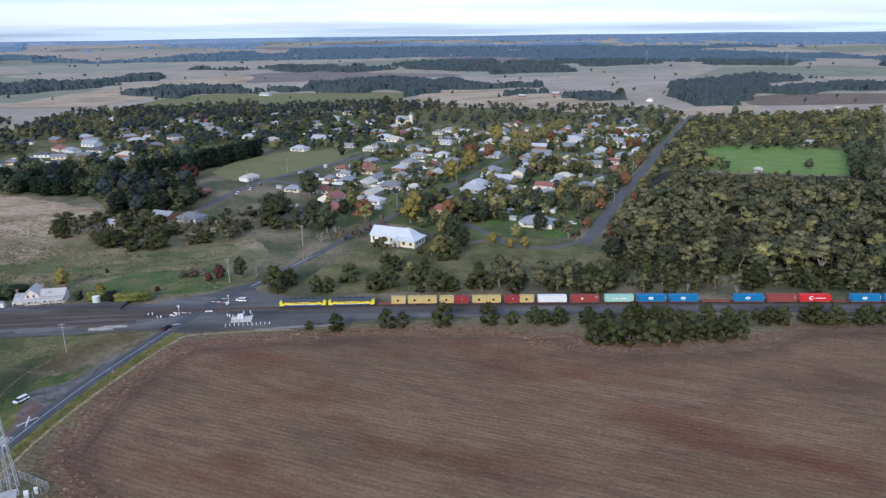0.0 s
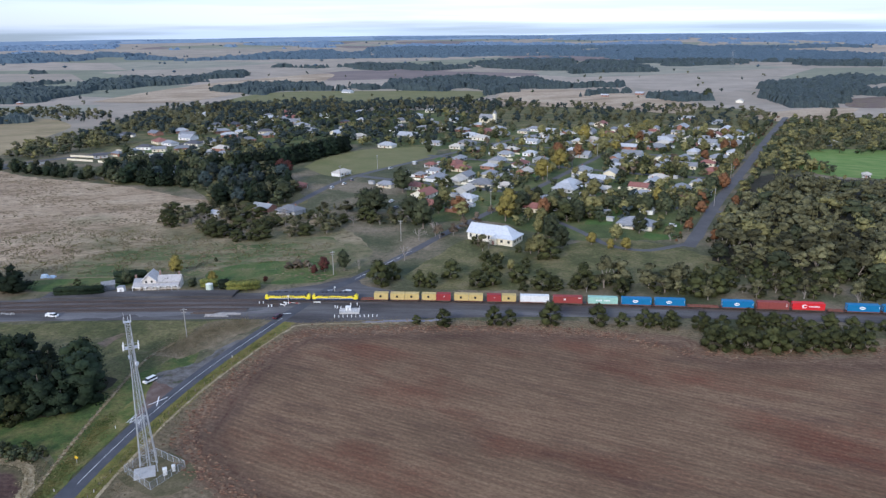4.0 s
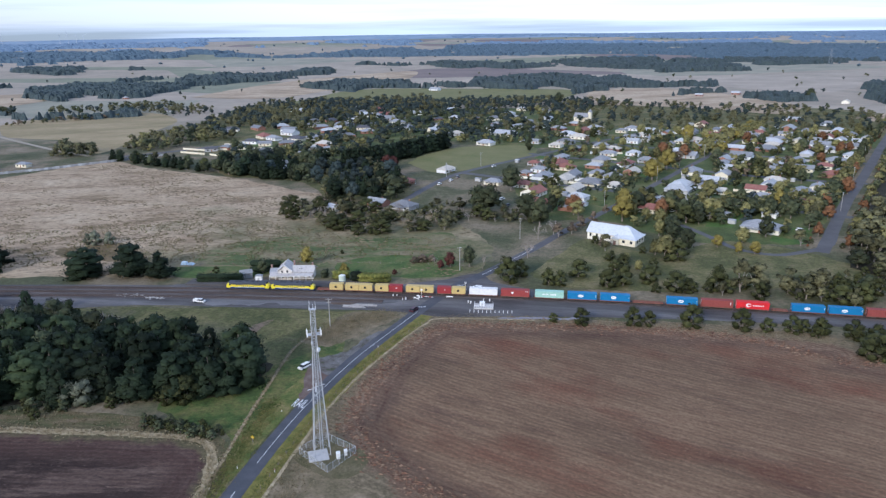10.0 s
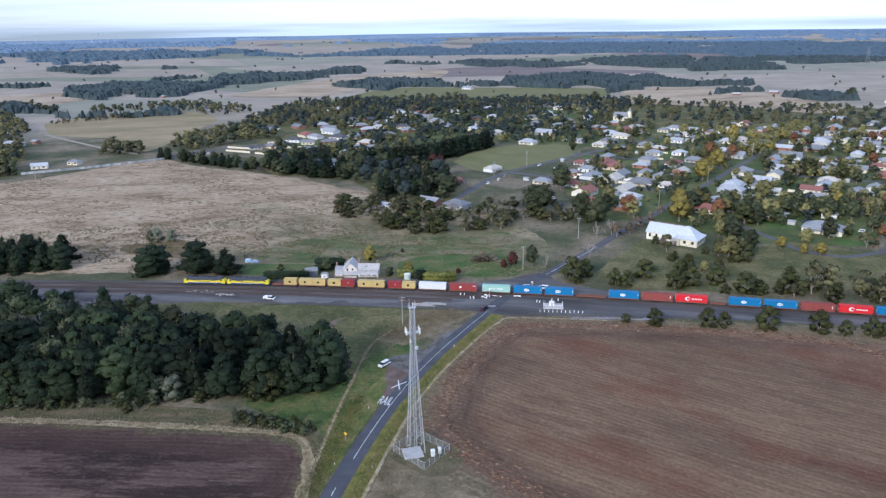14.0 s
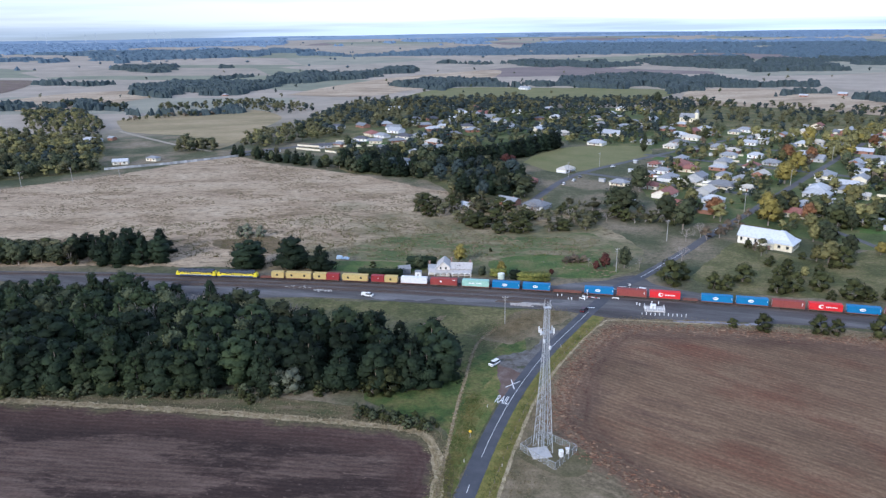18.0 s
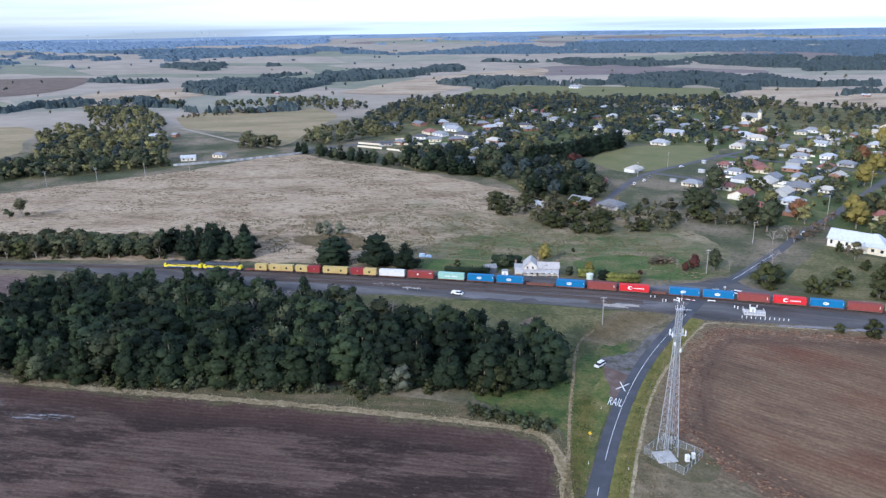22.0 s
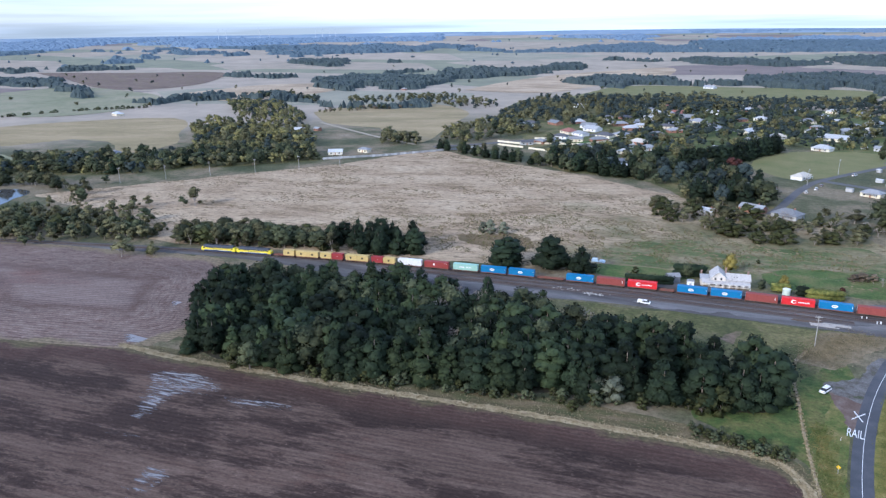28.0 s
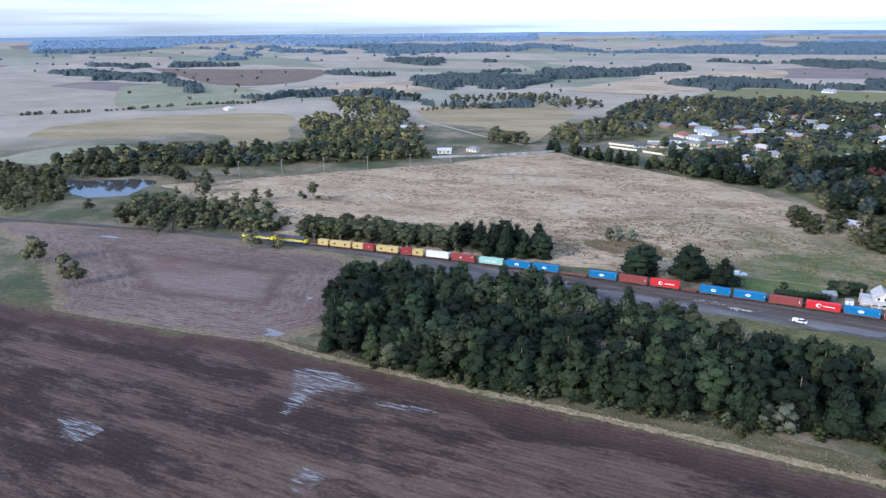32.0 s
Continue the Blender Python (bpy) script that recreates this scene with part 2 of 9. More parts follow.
    link(band(field(0.016, 0.6, 1.5, 9, 0.68, 53), 0.34, 0.66, 1.2, 0.78), mul3.inputs[1])
    link(mul3.outputs[0], b.inputs["Base Color"])
    bp = n.new("ShaderNodeBump")
    bp.inputs["Strength"].default_value, bp.inputs["Distance"].default_value = 0.45, 0.25
    link(grain, bp.inputs["Height"])
    link(bp.outputs[0], b.inputs["Normal"])
    return m


GRASS = material("rough_grass", [(0.055, 0.065, 0.030), (0.09, 0.092, 0.046), (0.175, 0.145, 0.092), (0.245, 0.2, 0.138)], 0.022, 0.95, bump=0.6, bump_scale=1.6, fine=0.6, fine_scale=0.5, stops=[0.34, 0.46, 0.56, 0.68], specks=((0.04, 0.045, 0.02), 0.22, 0.52, 0.68, 0.6))
GRASS_GREEN = material("green_grass", [(0.056, 0.064, 0.022), (0.092, 0.094, 0.034), (0.152, 0.135, 0.058), (0.215, 0.178, 0.098)], 0.05, 0.95, bump=0.6, bump_scale=1.5, fine=0.75, fine_scale=0.6, stops=[0.3, 0.45, 0.58, 0.74], specks=((0.15, 0.125, 0.07), 0.2, 0.54, 0.68, 0.6))
ROUGH_LAWN = material("rough_lawn", [(0.04, 0.058, 0.017), (0.06, 0.092, 0.023), (0.11, 0.115, 0.036), (0.17, 0.14, 0.06)], 0.12, 0.95, bump=0.5, bump_scale=1.5, fine=0.65, fine_scale=0.8)
TOWN_GRASS = material("garden_grass", [(0.045, 0.062, 0.02), (0.075, 0.098, 0.03), (0.115, 0.125, 0.045), (0.2, 0.17, 0.085)], 0.04, 0.95, bump=0.3, bump_scale=1.5, fine=0.5, fine_scale=0.6, stops=[0.3, 0.46, 0.58, 0.74])
LAWN = material("lawn", [(0.05, 0.095, 0.02), (0.075, 0.13, 0.03), (0.11, 0.14, 0.04)], 0.09, 0.95, fine=0.4, fine_scale=0.8)
OVAL_TURF = material("oval_turf", [(0.1, 0.17, 0.038), (0.14, 0.22, 0.05), (0.22, 0.26, 0.085)], 0.05, 0.95, fine=0.15, fine_scale=0.3, stretch=(1, 3, 1), turn=-23)
DRY_GRASS = material("dry_pasture", [(0.19, 0.138, 0.08), (0.305, 0.228, 0.145), (0.37, 0.285, 0.185), (0.41, 0.325, 0.22)], 0.025, 0.95, bump=0.6, bump_scale=0.9, fine=0.6, fine_scale=0.35, stretch=(0.7, 1.6, 1), turn=20, stops=[0.33, 0.45, 0.55, 0.7], specks=((0.12, 0.085, 0.045), 0.16, 0.52, 0.66, 0.75))
VERGE_STRIP_MAT = material("worn_verge", [(0.045, 0.05, 0.02), (0.085, 0.085, 0.036), (0.13, 0.105, 0.055), (0.17, 0.13, 0.08)], 0.16, 0.95, bump=0.5, bump_scale=2, fine=0.5, fine_scale=1.2, stretch=(0.4, 1.6, 1), turn=9)
PLOUGH_RED = soil("ploughed_red_soil", (0.131, 0.078, 0.045), (0.224, 0.15, 0.087), (0.122, 0.047, 0.026), (0.075, 0.044, 0.032), -22, (0.49, 0.64), (0.53, 0.66), 0.09, (13, (0.112, 0.062, 0.039), (0.2, 0.142, 0.09), (0.1, 0.082, 0.046), (0.23, 0.18, 0.112)), 0.16)
PLOUGH_DARK = soil("ploughed_wet_soil", (0.06, 0.036, 0.027), (0.15, 0.106, 0.081), (0.09, 0.043, 0.03), (0.027, 0.0165, 0.0135), 9, (0.54, 0.68), (0.465, 0.53), 0.1, (9, (0.062, 0.034, 0.026), (0.105, 0.07, 0.055), (0.06, 0.056, 0.026), (0.14, 0.115, 0.062)))
PLOUGH_PALE = soil("ploughed_stubble", (0.135, 0.095, 0.08), (0.22, 0.172, 0.148), (0.13, 0.07, 0.055), (0.085, 0.058, 0.05), 17, (0.56, 0.72), (0.6, 0.7), 0.16, (34, (0.112, 0.07, 0.056), (0.2, 0.155, 0.13), (0.12, 0.095, 0.06), (0.24, 0.19, 0.12)))
GRAVEL = material("yard_gravel", [(0.048, 0.043, 0.042), (0.08, 0.074, 0.072), (0.12, 0.114, 0.112), (0.19, 0.182, 0.178)], 0.045, 0.95, bump=0.3, bump_scale=4, fine=0.22, fine_scale=1.0, stretch=(0.4, 2, 1))
BALLAST = material("track_ballast", [(0.055, 0.048, 0.047), (0.088, 0.076, 0.073), (0.13, 0.114, 0.108)], 0.1, 0.95, bump=0.5, bump_scale=6, fine=0.3, fine_scale=1.5, stretch=(0.3, 2, 1))
ASPHALT = material("asphalt", [(0.055, 0.058, 0.066), (0.075, 0.078, 0.088), (0.1, 0.1, 0.11)], 0.12, 0.85, bump=0.1, bump_scale=8, fine=0.12, fine_scale=2)
STREET = material("street_asphalt", [(0.09, 0.088, 0.092), (0.13, 0.126, 0.128)], 0.08, 0.9, fine=0.15, fine_scale=1)
DIRT = material("red_dirt", [(0.1, 0.066, 0.052), (0.14, 0.1, 0.082), (0.19, 0.155, 0.138)], 0.2, 0.95, bump=0.3, fine=0.25, fine_scale=1.2)
WATER = material("pond_water", [(0.05, 0.05, 0.05), (0.08, 0.08, 0.078)], 0.1, 0.05)
# silty water, paled further to paint in the bright sky's reflection
PUDDLE = material("silty_sky_puddle", [(0.14, 0.125, 0.125), (0.28, 0.26, 0.265)], 0.12, 0.08, fine=0.2, fine_scale=0.5, stretch=(0.4, 2.2, 1), turn=-8)
LINE_WHITE = paint("road_paint_white", (0.75, 0.75, 0.73), 0.7)
CONCRETE = paint("concrete", (0.5, 0.48, 0.45), 0.9, dirt=0.3)
GALV = paint("galvanised_steel", (0.5, 0.51, 0.52), 0.5, 0.3, 0.25)
RAIL_STEEL = paint("rail_steel", (0.16, 0.12, 0.1), 0.5, 0.6)
SLEEPER_WOOD = paint("sleeper_timber", (0.11, 0.085, 0.07), 0.95)
WHITE = paint("white_paint", (0.8, 0.8, 0.78), 0.5)
CREAM = paint("cream_weatherboard", (0.72, 0.66, 0.5), 0.7)
CREAM_PALE = paint("pale_cream_wall", (0.78, 0.74, 0.62), 0.7)
WALLS = [WHITE, CREAM, paint("brick_wall", (0.32, 0.17, 0.12), 0.9), paint("grey_wall", (0.45, 0.45, 0.44), 0.8), CREAM_PALE]
ROOFS = [paint("zinc_roof", (0.4, 0.405, 0.41), 0.5, 0.1, 0.35, vary=0.4), paint("grey_roof", (0.25, 0.255, 0.265), 0.55, 0.05, 0.3, vary=0.3), paint("red_roof", (0.27, 0.12, 0.095), 0.7, dirt=0.3), paint("cream_roof", (0.52, 0.48, 0.41), 0.65, dirt=0.3), paint("dark_roof", (0.1, 0.1, 0.11), 0.7)]
GLASS_DARK = material("window_glass", [(0.02, 0.025, 0.03), (0.04, 0.045, 0.05)], 0.5, 0.08)
BLACK = paint("black_paint", (0.02, 0.02, 0.022), 0.5)
UNDER = paint("dirty_underframe", (0.06, 0.05, 0.045), 0.85, dirt=0.4)
RUBBER = paint("tyre_rubber", (0.02, 0.02, 0.02), 0.9)
BARK = material("grey_bark", [(0.14, 0.11, 0.085), (0.24, 0.2, 0.165), (0.34, 0.3, 0.26)], 1.2, 0.95, stretch=(2, 2, 0.5))
BARK_PALE = material("pale_gum_bark", [(0.2, 0.17, 0.14), (0.36, 0.32, 0.28)], 1.2, 0.9, stretch=(2, 2, 0.5))
# leaf litter, darkened to paint the shade under dense crowns
SHADED_LITTER = material("shade_darkened_litter", [(0.018, 0.018, 0.012), (0.035, 0.032, 0.02), (0.06, 0.052, 0.034)], 0.12, 0.95, bump=0.4, bump_scale=2, fine=0.4, fine_scale=0.8)
LEAF = {
    "gum": foliage("gum_leaves", (0.026, 0.0285, 0.0135), (0.185, 0.175, 0.088), 0.5),
    "pine": foliage("pine_needles", (0.0105, 0.0165, 0.0095), (0.024, 0.036, 0.018), 0.5),
    "pine_light": foliage("fresh_pine_needles", (0.02, 0.031, 0.015), (0.047, 0.063, 0.027), 0.4),
    "bush": foliage("wattle_leaves", (0.019, 0.025, 0.009), (0.08, 0.083, 0.03)),
    "dark": foliage("dark_leaves", (0.02, 0.03, 0.017), (0.1, 0.108, 0.054), 0.45),
    # olive leaf, lightened to paint in the warm low sun on crowns
    "olive": foliage("sunlit_olive_leaves", (0.065, 0.07, 0.027), (0.29, 0.262, 0.105), 0.4),
    "yellow": foliage("yellow_autumn_leaves", (0.13, 0.11, 0.028), (0.3, 0.245, 0.065)),
    "orange": foliage("orange_autumn_leaves", (0.12, 0.058, 0.03), (0.235, 0.12, 0.056)),
    "red": foliage("red_autumn_leaves", (0.05, 0.02, 0.017), (0.105, 0.042, 0.032)),
    # bluish haze painted into the dark leaves of trees further off
    "haze_dark": foliage("haze_dark_leaves", (0.017, 0.028, 0.027), (0.06, 0.076, 0.07), 0.4),
    "lime": foliage("yellow_green_leaves", (0.055, 0.07, 0.018), (0.22, 0.215, 0.055)),
    "silver": foliage("silver_leaves", (0.08, 0.09, 0.06), (0.18, 0.19, 0.13)),
    "brown": foliage("withered_leaves", (0.09, 0.07, 0.05), (0.2, 0.155, 0.105)),
    # distance haze painted into the leaf colours, bluer and paler band by band
    "far": foliage("haze_tinted_woods", (0.03, 0.044, 0.046), (0.076, 0.095, 0.092), 0.3),
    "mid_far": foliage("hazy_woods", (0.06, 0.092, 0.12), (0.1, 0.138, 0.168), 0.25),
    "farther": foliage("haziest_woods", (0.115, 0.17, 0.24), (0.17, 0.23, 0.305), 0.2),
}


# ---- helpers for meshes ----
class Geo:
    """Collects vertices and faces of one mesh."""

    def __init__(self):
        self.v, self.f, self.n = [], [], []

    def add(self, verts, faces):
        n = len(self.v)
        self.v += [tuple(p) for p in verts]
        self.f += [tuple(n + i for i in f) for f in faces]
        return self

    def box(self, c, s, turn=0.0, taper=1.0):
        x, y, z = s[0] / 2, s[1] / 2, s[2] / 2
        ca, sa = math.cos(radians(turn)), math.sin(radians(turn))
        pts = []
        for k, dz in ((1.0, -z), (taper, z)):
            for dx, dy in ((-x, -y), (x, -y), (x, y), (-x, y)):
                dx, dy = dx * k, dy * k
                pts.append((c[0] + dx * ca - dy * sa, c[1] + dx * sa + dy * ca, c[2] + dz))
        return self.add(pts, [(3, 2, 1, 0), (4, 5, 6, 7), (0, 1, 5, 4), (1, 2, 6, 5), (2, 3, 7, 6), (3, 0, 4, 7)])

    def tube(self, a, b, ra, rb=None, n=6):
        a, b = Vector(a), Vector(b)
        rb = ra if rb is None else rb
        w = (b - a).normalized()
        u = w.orthogonal().normalized()
        v = w.cross(u)
        pts = [p + (u * math.cos(k * math.tau / n) + v * math.sin(k * math.tau / n)) * r for p, r in ((a, ra), (b, rb)) for k in range(n)]
        faces = [(k, (k + 1) % n, n + (k + 1) % n, n + k) for k in range(n)]
        faces += [tuple(range(n))[::-1], tuple(range(n, 2 * n))]
        return self.add(pts, faces)

    def prism(self, profile, x0, x1):
        """A (y, z) profile drawn along x."""
        n = len(profile)
        pts = [(x0, y, z) for y, z in profile] + [(x1, y, z) for y, z in profile]
        faces = [(k, (k + 1) % n, n + (k + 1) % n, n + k) for k in range(n)]
        return self.add(pts, faces + [tuple(range(n))[::-1], tuple(range(n, 2 * n))])

    def mesh(self, name, mat, smooth=False):
        me = bpy.data.meshes.new(name)
        me.from_pydata(self.v, [], self.f)
        me.materials.append(mat)
        if smooth:
            me.polygons.foreach_set("use_smooth", [True] * len(me.polygons))
        if self.n:
            me.normals_split_custom_set_from_vertices(self.n)
        return me


def part(name, geo, mat, parent, label="", at=None, smooth=False):
    """One mesh object under a thing or a part. geo: a Geo or a mesh to share."""
    me = geo.mesh(name, mat, smooth) if isinstance(geo, Geo) else geo
    ob = new(name, me)
    ob.parent = parent
    if at is not None:
        ob.matrix_basis = at
    return tagged(ob, label)


def thing(name, m, label, category, group="", kind=""):
    ob = new(name)
    ob.empty_display_size = 0.5
    ob.matrix_basis = m
    return tagged(ob, label, category, group, kind)


def rise(x, y):
    """The ground's height: level round the town, bent up far off to fit the camera's horizon."""
    u = max(0.0, (math.hypot(x + 80, y) - 1600) / 3300)
    return 70 * u**1.3


def track_y(x):
    return 286.3 - (0.00029 if x < 0 else 0.0001) * x * x


def inside(x, y, poly):
    hit = False
    for (x0, y0), (x1, y1) in zip(poly, poly[1:] + poly[:1]):
        if (y0 > y) != (y1 > y) and x < (x1 - x0) * (y - y0) / (y1 - y0) + x0:
            hit = not hit
    return hit


def near_line(x, y, line):
    best = 1e9
    for (x0, y0), (x1, y1) in zip(line, line[1:]):
        dx, dy = x1 - x0, y1 - y0
        u = min(1, max(0, ((x - x0) * dx + (y - y0) * dy) / (dx * dx + dy * dy)))
        best = min(best, math.hypot(x - x0 - u * dx, y - y0 - u * dy))
    return best


def spline(points, step=4.0):
    """A smooth line through a few points."""
    out = []
    p = [Vector(q) for q in points]
    p = [p[0] * 2 - p[1]] + p + [p[-1] * 2 - p[-2]]
    for a, b, c, d in zip(p, p[1:], p[2:], p[3:]):
        n = max(1, int((c - b).length / step))
        for k in range(n):
            t = k / n
            out.append(0.5 * ((2 * b) + (c - a) * t + (2 * a - 5 * b + 4 * c - d) * t * t + (3 * b - a - 3 * c + d) * t**3))
    return [tuple(q) for q in out + [p[-2]]]


def sheet(name, poly, lift, mat, label, category, wobble=1.2, step=4.0, smooth_edge=True):
    """A flat sheet of ground with an uneven rim."""
    rim = spline(poly + poly[:1], step)[:-1] if smooth_edge else poly
    pts = []
    for x, y in rim:
        n = noise.noise_vector((x * 0.11, y * 0.11, lift * 40)) + 0.5 * noise.noise_vector((x * 0.4, y * 0.4, lift * 40))
        x, y = x + n.x * wobble, y + n.y * wobble
        pts.append((x, y, rise(x, y) + lift))
    bm = bmesh.new()
    face = bm.faces.new([bm.verts.new(p) for p in pts])
    bmesh.ops.triangulate(bm, faces=[face])
    bmesh.ops.recalc_face_normals(bm, faces=bm.faces)
    if bm.faces[:][0].normal.z < 0:
        bmesh.ops.reverse_faces(bm, faces=bm.faces)
    me = bpy.data.meshes.new(name)
    bm.to_mesh(me)
    bm.free()
    me.materials.append(mat)
    return tagged(new(name, me), label, category, kind="structure")


def field_sheet(name, poly, lift, mat, label, span=3.0, margin=9.0):
    """A worked field as a grid that knows, at each point, how far it lies inside the field's edge."""
    rim = np.array(spline(poly + poly[:1], 4.0))
    a, b = rim[:-1], rim[1:]
    d = b - a
    dd = (d * d).sum(1) + 1e-9
    nx, ny = int(np.ptp(rim[:, 0]) / span) + 6, int(np.ptp(rim[:, 1]) / span) + 6
    gx, gy = np.meshgrid(rim[:, 0].min() - 8 + span * np.arange(nx + 1), rim[:, 1].min() - 8 + span * np.arange(ny + 1))
    p = np.stack([gx.ravel(), gy.ravel()], 1)
    dist = np.full(len(p), 1e9)
    odd = np.zeros(len(p), bool)
    for i in range(len(a)):
        q = p - a[i]
        u = np.clip((q @ d[i]) / dd[i], 0, 1)
        dist = np.minimum(dist, np.hypot(q[:, 0] - u * d[i, 0], q[:, 1] - u * d[i, 1]))
        cross = (a[i, 1] > p[:, 1]) != (b[i, 1] > p[:, 1])
        odd ^= cross & (p[:, 0] < a[i, 0] + (p[:, 1] - a[i, 1]) / (d[i, 1] if abs(d[i, 1]) > 1e-9 else 1e-9) * d[i, 0])
    dist = np.where(odd, dist, -dist)
    w = nx + 1
    cells = [(j * w + i, j * w + i + 1, j * w + w + i + 1, j * w + w + i) for j in range(ny) for i in range(nx)]
    cells = [c for c in cells if dist[list(c)].min() > -margin]
    used = sorted({i for c in cells for i in c})
    index = {v: k for k, v in enumerate(used)}
    me = bpy.data.meshes.new(name)
    me.from_pydata([(p[v, 0], p[v, 1], lift + 0.0065 * min(0.0, dist[v])) for v in used], [], [tuple(index[v] for v in c) for c in cells])
    at = me.attributes.new("edge_distance", "FLOAT", "POINT")
    at.data.foreach_set("value", [float(min(60.0, dist[v])) for v in used])
    me.materials.append(mat)
    return tagged(new(name, me), label, "field", kind="structure")


def ribbon_geo(line, width, lift, wobble=0.0):
    g = Geo()
    pts = []
    for k, (x, y) in enumerate(line):
        a, b = Vector(line[max(0, k - 1)]), Vector(line[min(len(line) - 1, k + 1)])
        w = (b - a).normalized()
        for s in (width / 2, -width / 2):
            s *= 1 + wobble * (noise.noise((x * 0.3, y * 0.3, s)) + 0.6 * noise.noise((x * 0.9, y * 0.9, s)))
            pts.append((x + w.y * s, y - w.x * s, rise(x, y) + lift))
    g.add(pts, [(2 * k, 2 * k + 2, 2 * k + 3, 2 * k + 1) for k in range(len(line) - 1)])
    g.f = [f[::-1] for f in g.f]
    return g


def ribbon(name, line, width, lift, mat, label, category, wobble=0.0):
    return tagged(new(name, ribbon_geo(line, width, lift, wobble).mesh(name, mat)), label, category, kind="structure")


# ---- the plan, in metres ----
HOMES_NEAR = [(57, 410, 24, 1), (30, 437, 10, 1), (10, 468, 21, 0), (30, 484, 13, 0), (25, 523, 24, 0), (46, 544, 21, 0), (49, 508, 11, 3), (-52, 446, 16, 1), (-47, 474, 15, 0), (-21, 518, 12, 3), (-38, 522, 21, 1), (-178, 440, 17, 0), (-158, 432, 18, 1), (-202, 422, 9, 0), (-176, 508, 14, 2), (-155, 560, 17, 3)]
HOMES_MID = [(-287, 546, 14, 0), (-110, 516, 15, 1), (-89, 556, 10, 0), (-86, 599, 11, 2), (-65, 598, 21, 2), (-30, 622, 18, 0), (-7, 570, 16, 3), (8, 625, 15, 0), (103, 511, 21, 1), (95, 550, 16, 3), (112, 613, 15, 0), (131, 634, 20, 1), (164, 638, 21, 1), (91, 654, 21, 0), (121, 698, 20, 1), (74, 638, 17, 0), (40, 677, 16, 0), (64, 709, 15, 1)]
HOMES_NORTH = [(134, 741, 26, 0), (175, 843, 26, 0), (41, 798, 15, 1), (22, 808, 20, 0), (111, 834, 26, 0), (87, 871, 20, 2), (217, 820, 17, 0), (228, 891, 17, 0), (-130, 769, 26, 0), (-94, 720, 14, 1), (-63, 776, 21, 0), (-28, 698, 20, 1), (-23, 656, 16, 0), (-132, 913, 16, 0), (-72, 698, 14, 3), (-58, 863, 15, 0), (203, 928, 19, 0), (124, 791, 19, 1)]
HOMES_WEST = [(-214, 788, 26, 0), (-250, 808, 26, 1), (-340, 932, 19, 0), (-338, 994, 26, 2), (-293, 889, 26, 0), (-382, 1011, 26, 0), (-336, 829, 26, 0), (-353, 803, 23, 1), (-453, 973, 23, 0), (-370, 748, 24, 0), (-329, 716, 26, 1), (-385, 683, 18, 4), (-392, 645, 15, 1), (-449, 746, 24, 0), (-388, 720, 21, 2), (-142, 703, 19, 0), (-210, 909, 17, 0), (-273, 956, 21, 0)]
HOMES_OUTER = [(357, 702, 17, 0), (234, 690, 20, 3), (293, 729, 17, 3), (455, 875, 18, 0), (393, 934, 13, 2), (436, 766, 13, 0), (328, 1154, 20, 3), (318, 670, 16, 3), (254, 569, 7, 3), (136, 1258, 14, 0), (200, 1294, 16, 0), (252, 1182, 13, 0), (-328, 1342, 23, 0), (550, 1004, 16, 3)]
HOMES_ESTATE = [(-381, 772, 24, 0), (-372, 710, 21, 1), (-381, 652, 21, 1), (-345, 707, 21, 4), (-364, 671, 15, 0), (-451, 768, 26, 0), (-425, 784, 20, 0), (-309, 653, 15, 3), (-295, 568, 14, 0), (-274, 856, 26, 0), (-333, 772, 22, 0), (-330, 862, 21, 1), (-309, 928, 23, 2), (-248, 809, 20, 1), (-403, 633, 14, 4), (-300, 799, 20, 0)]
HOMES_FARMS = [(-669, 610, 25, 0), (-659, 634, 9, 0), (-764, 397, 16, 0), (-732, 417, 18, 1), (-681, 459, 10, 3), (-780, 584, 8, 3), (-546, 510, 15, 0), (-528, 532, 13, 1), (-646, 955, 19, 4), (-322, 921, 22, 1), (-1015, 650, 20, 0), (-840, 1140, 10, 0)]
TREES_RAIL_SOUTH = [(-53, 262, 4.0, 'b'), (-42, 261, 7.6, 'b'), (-22, 263, 8.5, 'b'), (-16, 264, 6.8, 'b'), (0, 266, 10.0, 'b'), (19, 266, 9.1, 'b'), (28, 266, 5.9, 'b'), (37, 266, 7.7, 'b'), (46, 265, 7.7, 'b'), (58, 264, 8.1, 'b'), (77, 267, 8.7, 'b'), (86, 268, 6.9, 'b'), (105, 264, 8.6, 'b'), (114, 265, 6.8, 'b'), (147, 263, 9.4, 'b'), (155, 263, 8.1, 'b'), (167, 263, 8.1, 'b'), (174, 262, 8.1, 'b')]
TREES_SOUTH_CLUMP = [(57, 247, 8.5, 'b'), (64, 246, 9.3, 'b'), (70, 246, 9.7, 'b'), (78, 246, 10.2, 'b'), (85, 246, 9.3, 'b'), (93, 248, 7.3, 'b'), (101, 249, 7.7, 'b'), (106, 248, 9.4, 'b'), (113, 250, 6.9, 'b')]
